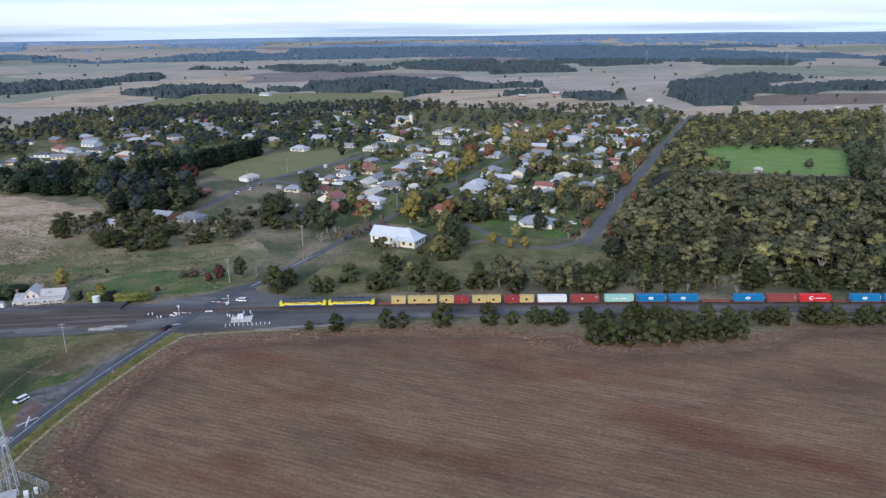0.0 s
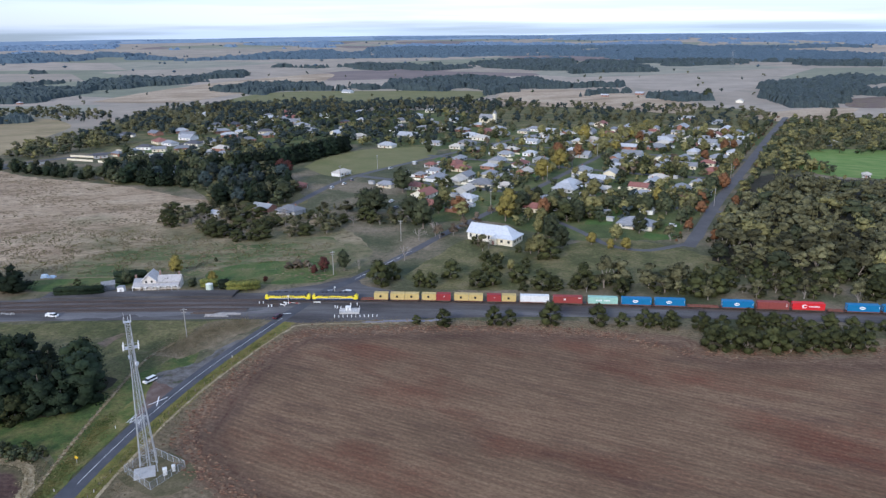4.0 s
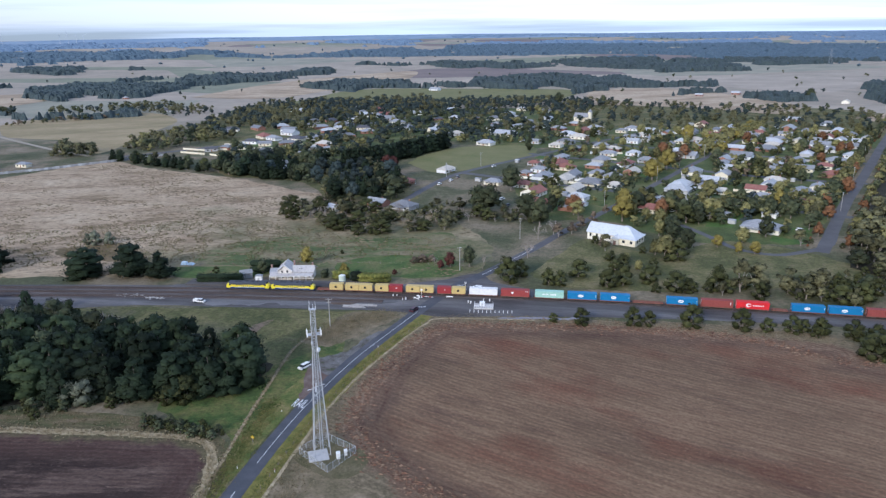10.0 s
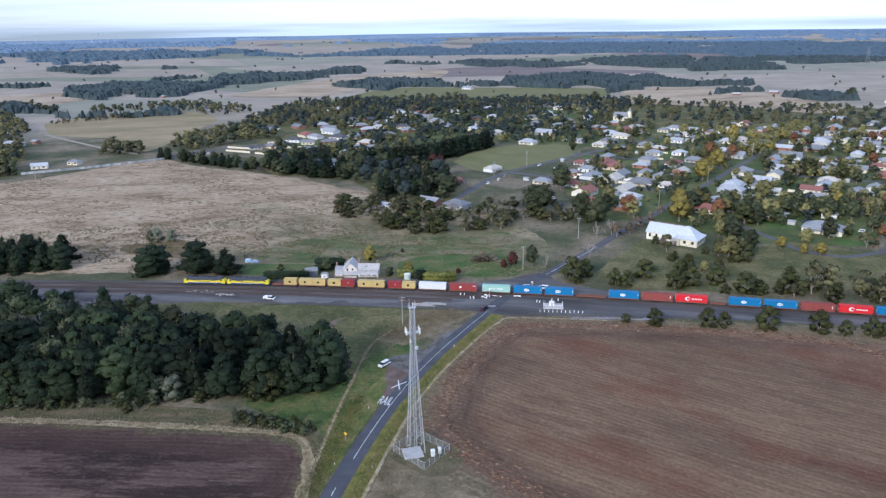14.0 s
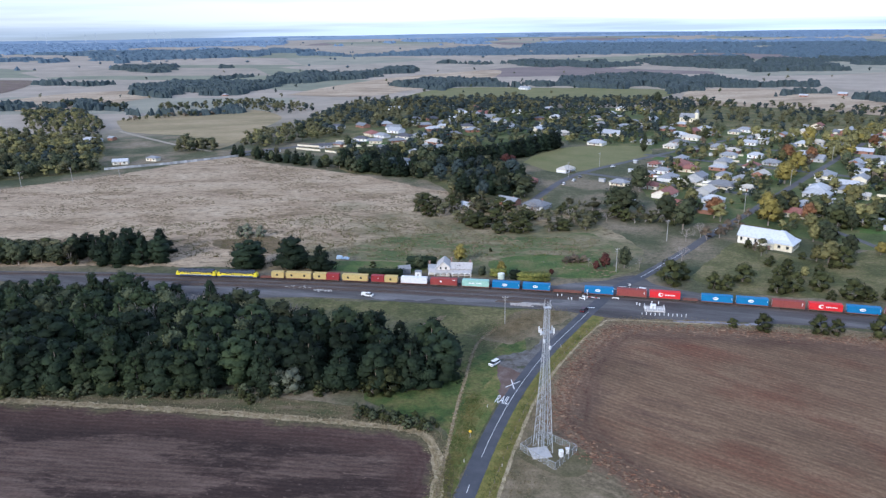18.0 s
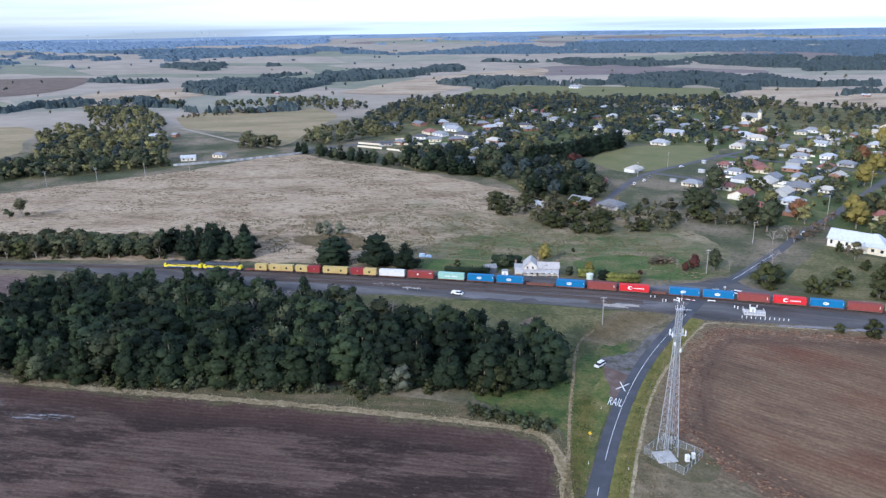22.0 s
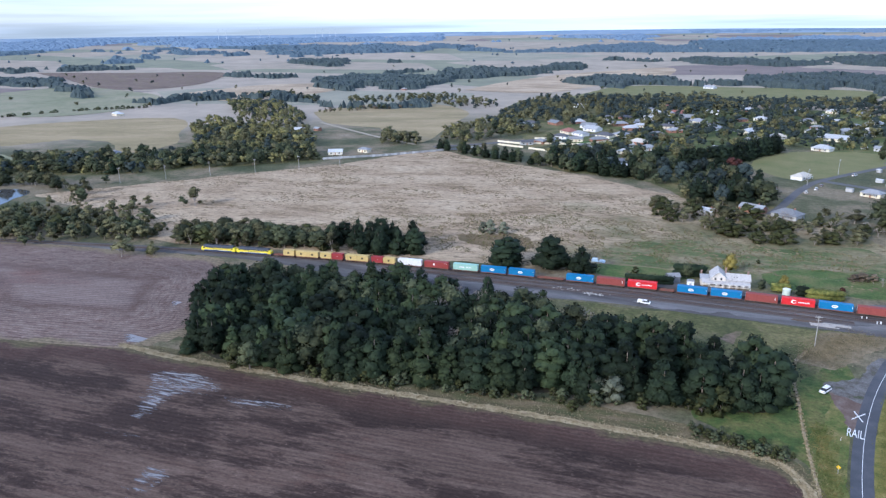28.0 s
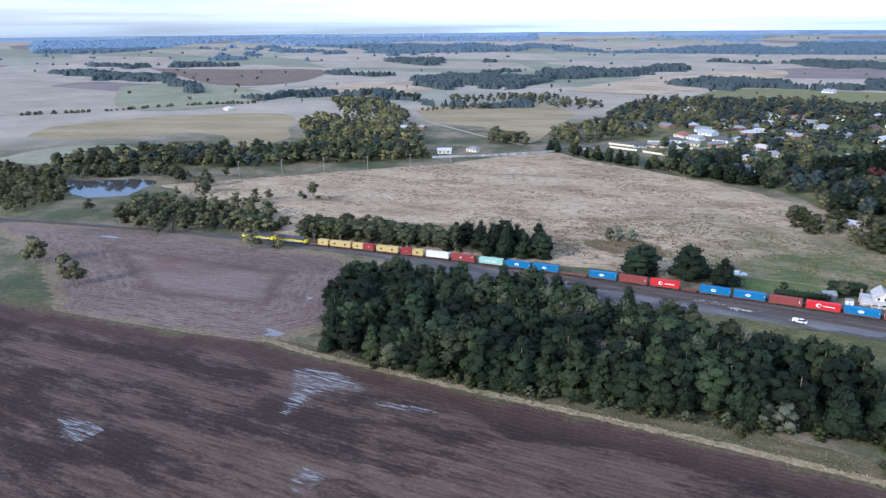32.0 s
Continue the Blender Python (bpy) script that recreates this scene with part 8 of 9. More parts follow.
def plant(x, y, h, sort, group="", wide=None, z=None):
    global PLANTED
    kind, leaf, name, label, cat = SPECIES[sort]
    k = rt.randrange(len(FORMS[kind]))
    s = h / 10.0
    w = (wide if wide else rt.uniform(0.85, 1.2)) * s * {"bush": 1.15, "round": 1.1, "gum": 1.05}.get(kind, 1.0)
    ob = new(name, FORMS[kind][k][0])
    ob.matrix_basis = pose(x, y, (rise(x, y) if z is None else z) - 0.05, 0, 0, rt.uniform(0, 360)) @ Matrix.Diagonal((w, w, s, 1))
    tagged(ob, label, cat, group)
    if leaf:
        part("crown", crown_mesh(kind, k, leaf), None, ob)
    PLANTED += 1
    return ob


def free(x, y, road=4.0, yard=True):
    if any(math.hypot(x - a, y - b) < r for a, b, r in BUILT):
        return False
    return all(near_line(x, y, ln) > w / 2 + road * 0.5 for ln, w in WAYS)


def scatter(poly, count, spacing, mix, low, high, group, road=4.0, check=True, tries=30, wide=None, tall=None):
    """Trees over a stretch of the plan, no two closer than the spacing."""
    xs0, xs1 = min(p[0] for p in poly), max(p[0] for p in poly)
    ys0, ys1 = min(p[1] for p in poly), max(p[1] for p in poly)
    done = []
    for _ in range(count * tries):
        if len(done) >= count:
            break
        x, y = rt.uniform(xs0, xs1), rt.uniform(ys0, ys1)
        if not inside(x, y, poly) or any((x - a) ** 2 + (y - b) ** 2 < spacing * spacing for a, b in done):
            continue
        if check and not free(x, y, road):
            continue
        done.append((x, y))
        plant(x, y, rt.uniform(low, high) * (tall(x, y) if tall else 1.0), rt.choice(mix(x, y) if callable(mix) else mix), group, rt.uniform(*wide) if wide else None)
    return done


def light_form(kind, seed):
    """A simpler tree for woods that stay far off: crown vertices and faces, ten metres tall."""
    rs = np.random.RandomState(seed)
    blobs = []
    if kind == "pine":
        for k in range(9):
            u, a = k / 8, k * 2.4
            r = 1.7 * (1 - u**2)
            blobs.append((r * math.cos(a), r * math.sin(a), 1.6 + 7.2 * u, 1.5 * (1.15 - 0.6 * u), 1.2))
    else:
        for k in range(7):
            a = k * 2.4 + rs.rand()
            r = 2.4 * rs.rand() ** 0.5
            blobs.append((r * math.cos(a), r * math.sin(a), 2.8 + 5.6 * rs.rand() - 0.5 * r, 1.5 + 0.8 * rs.rand(), 1.2 + 0.4 * rs.rand()))
    v, f, nn = leaf_cloud(blobs, 104, 0.5, rs, lump=0.55)
    g = Geo().tube((0, 0, 0), (0, 0, 5.5), 0.26, 0.12, 5)
    n = len(g.v)
    side = [tuple(Vector((p[0], p[1], 0.01)).normalized()) for p in g.v]
    return np.array(g.v + v), g.f + [tuple(n + i for i in q) for q in f], np.array(side + nn)


LIGHT = {"pine": [light_form("pine", k) for k in range(3)], "gum": [light_form("gum", 7 + k) for k in range(5)]}


def grove(poly, count, spacing, mix, low, high, label, road=4.0, check=True, tries=25, clump=None):
    """A far wood: many trees joined, one mesh for each leaf colour."""
    xs0, xs1 = min(p[0] for p in poly), max(p[0] for p in poly)
    ys0, ys1 = min(p[1] for p in poly), max(p[1] for p in poly)
    cells, made, total = {}, {}, 0
    for _ in range(count * tries):
        if total >= count:
            break
        x, y = rt.uniform(xs0, xs1), rt.uniform(ys0, ys1)
        if not inside(x, y, poly) or (clump is not None and noise.noise((x / 34, y / 34, 2.2)) < clump) or (check and not free(x, y, road)):
            continue
        cx, cy = int(x // spacing), int(y // spacing)
        if any((x - a) ** 2 + (y - b) ** 2 < spacing * spacing for i in (-1, 0, 1) for j in (-1, 0, 1) for a, b in cells.get((cx + i, cy + j), ())):
            continue
        cells.setdefault((cx, cy), []).append((x, y))
        total += 1
        sort = rt.choice(mix)
        kind, leaf = SPECIES[sort][:2]
        v, f, nn = rt.choice(LIGHT["pine" if kind in ("pine", "cypress") else "gum"])
        s, a = rt.uniform(low, high) / 10, rt.uniform(0, 6.28)
        w = s * rt.uniform(0.8, 1.45)
        ca, sa = math.cos(a) * w, math.sin(a) * w
        q = np.stack([v[:, 0] * ca - v[:, 1] * sa + x, v[:, 0] * sa + v[:, 1] * ca + y, v[:, 2] * s + rise(x, y)], 1)
        vs, fs, ns = made.setdefault(leaf, ([], [], []))
        n = len(vs)
        vs += q.tolist()
        ns += np.stack([nn[:, 0] * math.cos(a) - nn[:, 1] * math.sin(a), nn[:, 0] * math.sin(a) + nn[:, 1] * math.cos(a), nn[:, 2]], 1).tolist()
        fs += [tuple(n + i for i in face) for face in f]
    for leaf, (vs, fs, ns) in made.items():
        g = Geo()
        g.v, g.f, g.n = vs, fs, ns
        m = GROVE_LEAF.setdefault(leaf, island_leaf(leaf))
        tagged(new("woodland", g.mesh("woodland", m, True)), label, "woodland", kind="stuff")


GROVE_LEAF = {}


def island_leaf(leaf):
    m = LEAF[leaf].copy()
    t = m.node_tree
    info = [n for n in t.nodes if n.bl_idname == "ShaderNodeObjectInfo"][0]
    out = info.outputs["Random"].links[0].to_socket
    nz = t.nodes.new("ShaderNodeTexNoise")
    nz.inputs["Scale"].default_value = 0.09
    geo = t.nodes.new("ShaderNodeNewGeometry")
    t.links.new(geo.outputs["Position"], nz.inputs["Vector"])
    t.links.new(nz.outputs["Fac"], out)
    return m


for rows, grp in ((TREES_RAIL_SOUTH, "bushes along the railway"), (TREES_SOUTH_CLUMP, "clump of bushes beside the ploughed field"), (TREES_STATION, "trees round the station"), (TREES_CROSSING_NORTH, "bushes north of the line"), (TREES_HALL, "trees round the hall"), (TREES_HALL_YARD, "trees round the hall"), (TREES_TOWN_MARKS, "town trees"), (TREES_FAR_LEFT, "trees in the western paddocks")):
    for x, y, h, c in rows:
        plant(x, y, h, c, grp, 1.45 if c == "p" else None)
# the clump's dense inner growth
scatter([(56, 249), (112, 251), (112, 258), (60, 256)], 12, 4, "b", 5, 8, "clump of bushes beside the ploughed field", check=False)
scatter([(28, 268), (90, 270), (180, 266), (180, 260), (120, 262), (40, 263)], 26, 4, "b", 4.5, 7, "bushes along the railway", check=False)


def wood_mix(x, y):
    """Tall pines towards the road, more mixed growth further west and along the yard."""
    if x > -205:
        return "ppppqpppp"
    return "pqvpkqpvqpqd" if y > 196 else "pqpqpvpqppq"


def wood_height(x, y):
    """Lower growth along the yard in the west of the wood."""
    return 0.82 if x < -225 and y > 198 else 0.97


scatter(PINE_WOOD, 250, 4.9, wood_mix, 11, 18.5, "pine wood", check=False, tries=80, wide=(0.85, 1.25), tall=wood_height)
for x, y, h in ((-276, 217, 15), (-263, 218, 14), (-217, 214, 16), (-286, 186, 15), (-272, 203, 14), (-243, 191, 15), (-256, 179, 14)):
    plant(x, y, h, "d", "pine wood")
for x, y, h in ((-125, 326.5, 3.6), (-121, 328, 4.2), (-117, 330, 3.8), (-122, 331, 3.4)):
    plant(x, y, h, "n", "brush heap beside the road", 1.5)
plant(-31, 361, 10, "e", "trees round the hall")
plant(-177, 313, 10.5, "y", "trees round the station")
for x, y, h, c in ((-164, 178, 9, "b"), (-169, 175, 7, "b"), (-343, 143.5, 5, "s"), (-300, 141, 4, "b"), (-262, 147, 3, "b"), (-230, 156, 3, "b"), (-205, 160, 3.5, "b"), (-186, 170, 4, "b")):
    plant(x, y, h, c, "shrubs at the edge of the wood")
scatter([(-172, 161), (-150, 158), (-143, 158), (-143, 162), (-150, 164), (-170, 166)], 26, 1.8, "kkb", 1.8, 3.2, "low shrubs beside the road", check=False)
scatter([(-340, 141), (-281, 147), (-208, 168), (-172, 181), (-168, 176), (-205, 163), (-279, 143), (-338, 138)], 75, 2.2, "kbkk", 1.5, 4.5, "undergrowth at the edge of the wood", check=False)
scatter([(84, 350), (108, 328), (157, 319), (208, 312), (255, 318), (255, 322), (208, 317), (157, 325), (110, 334)], 46, 3.2, "bbe", 3.5, 6.5, "undergrowth at the edge of the gum wood", check=False)
GUM_FRONT = [(84, 352), (108, 330), (157, 322), (208, 314), (255, 320), (215, 365), (150, 385), (96, 376)]
scatter(GUM_FRONT, 92, 7.0, "eeeeeewg", 9, 16, "gum wood beside the railway", tries=80, wide=(0.95, 1.5))
grove([(96, 378), (150, 388), (217, 368), (258, 322), (330, 330), (430, 420), (436, 470), (320, 486), (236, 508), (180, 545), (138, 480)], 420, 7.6, "eeeeeeewg", 9, 17, "dense gum wood with olive-grey crowns")
grove([(180, 550), (236, 512), (320, 490), (420, 474), (420, 520), (322, 544), (240, 556), (190, 580)], 110, 6.5, "eewb", 3.5, 6, "low scrub between the gum wood and the oval")
scatter([(85, 300), (130, 300), (255, 294), (255, 318), (208, 312), (157, 320), (108, 328), (86, 345), (60, 322)], 62, 4.2, "bbbge", 4.5, 9, "bushes north of the line")
scatter([(-20, 301), (80, 302), (84, 325), (30, 318)], 16, 5, "b", 3.5, 7, "bushes north of the line")
scatter([(12, 303), (60, 318), (120, 318), (210, 310), (210, 296), (20, 296)], 34, 5, "eb", 6, 11, "bushes north of the line")
scatter(GUM_BELT, 66, 4.8, "eeebbebd", 5.5, 9.5, "gum belt behind the station", road=2.0, wide=(1.1, 1.6))
grove(GUM_BELT, 90, 3.6, "eegb", 3.5, 6, "low scrub among the gum belt", check=False)
scatter(CYPRESS_WEST, 60, 8, "phgp", 12, 17, "dark trees west of the town")
grove(CYPRESS_WEST, 70, 7, "gpge", 9, 14, "dark trees west of the town")
scatter(TOWN, 90, 11.0, "gllwglwlyelbtgllwglo", 8, 14, "town trees", tries=50)
grove(TOWN, 370, 4.6, "gglbelghwlgw", 4.5, 9.5, "garden trees of the town", road=2.5, tries=60, clump=-0.02)
scatter([(-22, 457), (-2, 446), (20, 427), (34, 437), (46, 456), (26, 466), (5, 472)], 20, 5.5, "glgwgl", 9, 13.5, "trees round the hall", tries=60)
grove([(44, 464), (70, 452), (104, 474), (117, 522), (90, 502)], 40, 4.6, "gllgwb", 6, 10, "dense garden trees behind the lane", road=2.0, tries=60)
grove([(58, 562), (115, 568), (132, 632), (62, 618)], 46, 4.8, "lwlgtwe", 7, 12, "dense olive and golden garden trees", road=2.0, tries=60)
grove([(50, 688), (78, 744), (106, 804), (140, 870), (154, 862), (124, 795), (96, 732), (68, 652)], 85, 4.6, "wlwlyw", 8, 12, "golden street trees in a close row", road=1.0, tries=60)
grove([(99, 468), (135, 557), (172, 634), (182, 628), (144, 545), (111, 466)], 60, 4.2, "glwlgo", 6, 11, "close row of garden trees along the avenue", road=1.5, tries=60)
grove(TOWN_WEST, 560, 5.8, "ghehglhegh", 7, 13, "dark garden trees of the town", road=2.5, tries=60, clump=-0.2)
grove([(-74, 1000), (-57, 829), (263, 850), (330, 960), (280, 1080), (0, 1120)], 270, 8.5, "hegeeh", 7, 12, "olive trees behind the town")
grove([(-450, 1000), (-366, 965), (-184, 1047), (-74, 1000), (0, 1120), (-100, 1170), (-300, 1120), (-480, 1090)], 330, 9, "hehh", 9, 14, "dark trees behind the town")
grove(OVAL_NORTH, 330, 8.0, "lwegeg", 9, 14, "trees behind the oval, sun painted into the olive crowns")
grove([(180, 590), (232, 576), (236, 690), (260, 780), (240, 775)], 60, 7, "wlg", 9, 13, "trees between the avenue and the oval")
scatter(OVAL_EAST, 24, 6, "gg", 12, 17, "trees round the oval")
scatter(WEST_FRONT, 70, 9, "ggpg", 9, 14, "dark trees beside the pasture", check=False)
grove(WEST_FRONT, 230, 7, "egeghegl", 8, 14, "dark western trees, some crowns painted sunlit", check=False)
scatter(POND_SCRUB, 30, 7, "ebe", 6, 10, "scrub beside the farm pond", check=False)
grove(POND_SCRUB, 130, 5.5, "eeb", 4, 8, "grey-green scrub beside the farm pond", check=False)
for x, y in spline([(-748, 252), (-728, 270), (-705, 288), (-684, 304), (-662, 306), (-645, 298)], 5.0):
    plant(x + rt.uniform(-2, 2), y + rt.uniform(-1, 3), rt.uniform(8, 13), rt.choice("gegb"), "trees on the bank of the farm pond", 1.2)
scatter(RAIL_LOW, 46, 4.2, "eebgev", 7, 11, "gum trees beside the western line", check=False)
grove(WEST_WOOD, 170, 9.5, "gewhle", 8, 15, "dark western wood, some crowns painted sunlit")
for off, sorts in ((4, "gpgp"), (11, "ggeb")):
    for x, y in spline([(-470, 572), (-419, 553), (-372, 536), (-315, 523), (-262, 506)], 7.5 + off * 0.3):
        if rt.random() < (0.02 if off == 4 else 0.3):
            continue
        plant(x + off * 0.35 + rt.uniform(-2, 2), y + off + rt.uniform(-2, 2), rt.uniform(7.5, 12.5), rt.choice(sorts), "tree belt along the pasture", rt.uniform(0.95, 1.25))
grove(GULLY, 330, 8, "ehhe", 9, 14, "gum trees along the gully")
WEST_LOW = [(-560, 262), (-500, 240), (-470, 246), (-505, 300), (-560, 318), (-600, 300), (-625, 340), (-700, 330), (-800, 260), (-760, 190), (-640, 215)]
grove(WEST_LOW, 22, 14, "eege", 6, 10, "scattered gum trees round the pond")
grove(RAIL_WEST, 60, 6, "eeg", 7, 12, "gum trees beside the western line", check=False)
scatter(RAIL_GUMS, 60, 3.4, "eebegev", 8, 12.5, "gum trees beside the western line", check=False, wide=(1.0, 1.45))
scatter(RAIL_GUMS, 40, 3.2, "kbb", 2.5, 5, "undergrowth beneath the gum trees", check=False)
scatter(RAIL_PINES, 17, 6, "pp", 11, 14.5, "pine clump beside the line", check=False)
grove([(-536, 578), (-500, 586), (-520, 628), (-566, 628)], 22, 6, "ege", 9, 14, "clump of trees beside the farm track")
grove([(-487, 615), (-514, 663), (-513, 717), (-506, 789), (-495, 831), (-457, 767), (-437, 692), (-455, 636)], 75, 6, "lewgeg", 8, 13, "trees beside the estate road, some painted in sunlit olive")
grove([(-1047, 940), (-945, 915), (-850, 890), (-880, 930), (-1000, 985)], 75, 8.5, "hegh", 8, 13, "dark trees behind the western wood")
grove([(-1000, 850), (-905, 855), (-800, 775), (-715, 690), (-690, 640), (-760, 668), (-830, 690)], 150, 9, "eghewl", 8, 13, "dark trees behind the western wood")
grove([(-775, 790), (-728, 848), (-688, 896), (-676, 888), (-716, 838), (-762, 780)], 30, 7, "egt", 5, 9, "trees along a paddock fence")
grove(FAR_WEST_TREES, 90, 11, "hege", 8, 13, "trees along the western paddocks")
for s, mix in ((-12, "glgglwo"), (12, "elgelwg")):
    for k in range(2, len(AVENUE) - 1, 2):
        (x, y), (x1, y1) = AVENUE[k], AVENUE[k + 1]
        d = math.hypot(x1 - x, y1 - y)
        for off, low, high, sorts in ((s, 6, 11, mix), (s * 0.66, 1.6, 3.2, "ootrb")):
            if rt.random() < (0.25 if off == s else 0.5):
                continue
            px, py = x - (y1 - y) / d * off + rt.uniform(-1, 1), y + (x1 - x) / d * off + rt.uniform(-1, 1)
            if not any(math.hypot(px - a, py - b) < r for a, b, r in BUILT):
                plant(px, py, rt.uniform(low, high), rt.choice(sorts), "avenue trees")
for k, (x, y) in enumerate(spline(CYPRESS_ROW, 3.4)):
    plant(x + rt.uniform(-1, 1), y + rt.uniform(-1, 1), rt.uniform(14.5, 16.5), "p", "dark windbreak row", 1.05)


# clipped hedges
def hedge(x0, y0, x1, y1, h, w, leaf, label):
    d = math.hypot(x1 - x0, y1 - y0)
    rs = np.random.RandomState(int(d * 7))
    blobs = []
    for k in range(int(d / 1.1) + 1):
        u = k * 1.1 / d
        for z in (0.3, 0.75):
            blobs.append((x0 + (x1 - x0) * u, y0 + (y1 - y0) * u, h * z, w * 0.62, h * 0.36))
    g = Geo()
    g.v, g.f, g.n = leaf_cloud(blobs, int(d * 60), 0.26, rs)
    return tagged(new("hedge", g.mesh("hedge", LEAF[leaf], True)), label, "hedge")


hedge(-142.5, 294, -130, 296.2, 4.4, 4.6, "lime", "clipped yellow-green hedge beside the platform")
hedge(-146.5, 294.5, -144, 295, 5.0, 4.0, "pine", "dark green bush beside the hedge")
hedge(-156.5, 297, -150.5, 298, 4.0, 3.6, "lime", "yellow-green shrubs behind the platform")
hedge(-217, 281, -198, 285, 4.4, 4.0, "pine", "dark green hedge beside the line")
hedge(-198.5, 299.5, -187, 302, 6.2, 5.2, "pine", "tall dark green hedge behind the station")
hedge(-162.2, 296.4, -161.2, 298.6, 4.2, 2.6, "dark", "dark climbing shrub at the station end")


# ---- woods and paddocks far off ----
def inside_all(x, y, poly):
    """The same test for whole arrays of places."""
    hit = np.zeros(x.shape, bool)
    for (x0, y0), (x1, y1) in zip(poly, poly[1:] + poly[:1]):
        hit ^= ((y0 > y) != (y1 > y)) & (x < (x1 - x0) * (y - y0) / ((y1 - y0) or 1e-9) + x0)
    return hit


def far_canopy():
    """The woods of the open country as one uneven canopy with ragged edges, and bare paddocks between them."""
    rs = np.random.RandomState(4)
    az = np.arange(-0.84, 1.42, 0.003)
    rr = 1000 * 1.0062 ** np.arange(0, 248)
    A, R = np.meshgrid(az, rr)
    A = A + rs.uniform(-0.0012, 0.0012, A.shape)
    R = R * (1 + rs.uniform(-0.0025, 0.0025, R.shape))
    X, Y = -80 - R * np.sin(A), R * np.cos(A)
    flat = np.array([(noise.noise((x / 55, y / 55, 4.5)), noise.noise((x / 55, y / 55, 9.5)), noise.noise((x / 620 + 3, y / 420, 2.5)) + 0.5 * noise.noise((x / 170, y / 120 + 7, 0.5))) for x, y in zip(X.ravel(), Y.ravel())])
    push = 16 + R / 110
    ex, ey, big = flat[:, 0].reshape(X.shape), flat[:, 1].reshape(X.shape), flat[:, 2].reshape(X.shape)
    XE, YE = X + ex * push, Y + ey * push
    wood = big + 0.25 * ex - 0.42 + 0.25 * np.clip((X + 500) / 1600, 0, 1) + 0.2 * np.clip((R - 2600) / 1500, 0, 1) > 0
    wood &= R > 2250
    for poly in FAR_WOODS:
        wood |= inside_all(XE, YE, poly)
    for poly in CLEARINGS:
        wood &= ~inside_all(XE, YE, poly)
    wood &= (rs.rand(*X.shape) > 0.12)
    tall = np.where(wood, 5.0 + 6.5 * rs.rand(*X.shape) + 3.0 * ex, -0.6)
    Z = 70 * np.maximum(0, (np.hypot(X + 80, Y) - 1600) / 3300) ** 1.3 + tall
    w = len(az)
    grown = wood[:-1, :-1] | wood[1:, :-1] | wood[:-1, 1:] | wood[1:, 1:]
    # each band further off takes a leaf colour with more haze painted in
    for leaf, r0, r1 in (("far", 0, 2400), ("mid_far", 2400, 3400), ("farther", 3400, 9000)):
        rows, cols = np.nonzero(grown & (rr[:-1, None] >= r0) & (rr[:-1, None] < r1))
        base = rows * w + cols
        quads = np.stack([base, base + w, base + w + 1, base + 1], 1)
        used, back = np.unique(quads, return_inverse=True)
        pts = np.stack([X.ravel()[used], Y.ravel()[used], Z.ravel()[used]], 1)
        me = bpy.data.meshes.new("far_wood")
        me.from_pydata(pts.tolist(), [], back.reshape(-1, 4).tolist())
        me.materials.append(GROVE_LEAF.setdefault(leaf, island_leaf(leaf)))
        tagged(new("far_wood", me), "distant woods and tree belts between paddocks, blue haze painted in", "woodland", kind="stuff")


far_canopy()
grove([(-1900, 1150), (-1500, 700), (-1250, 600), (-820, 900), (-500, 1250), (100, 1180), (700, 1050), (900, 1500), (400, 2000), (-300, 1900), (-1100, 1900)], 110, 60, "ehgh", 6, 10, "scattered paddock trees far off", check=False)
rf = np.random.RandomState(9)
g = Geo()
for _ in range(230):
    az, r = rf.uniform(-0.8, 1.38), rf.uniform(2100, 4200)
    x, y = -80 - r * math.sin(az), r * math.cos(az)
    s, h = rf.uniform(3, 7), rf.uniform(5, 9)
    g.add((OCT_V * (0.7 + 0.6 * rf.rand(6, 1)) * (s * rf.uniform(0.9, 1.5), s, h * 0.6) + (x, y, rise(x, y) + h * 0.42)).tolist(), OCT_F)
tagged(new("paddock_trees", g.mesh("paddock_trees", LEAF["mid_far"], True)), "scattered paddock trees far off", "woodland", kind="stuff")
# hawthorn hedge across the western paddocks
for x, y in spline([(-1217, 466), (-1171, 534), (-1144, 603), (-1123, 665), (-1060, 740)], 7.0):
    if rt.random() < 0.75:
        plant(x + rt.uniform(-2, 2), y + rt.uniform(-2, 2), rt.uniform(3, 6), "k", "hedge in the western paddocks", 1.6)


# ---- pylons and wind turbines far off ----
PYLON_STEEL = paint("dull_pylon_steel", (0.22, 0.24, 0.26), 0.7)
# turbine white greyed and blued, distance haze painted into it
TURBINE_HAZE = paint("turbine_haze_white", (0.5, 0.54, 0.58), 0.6)


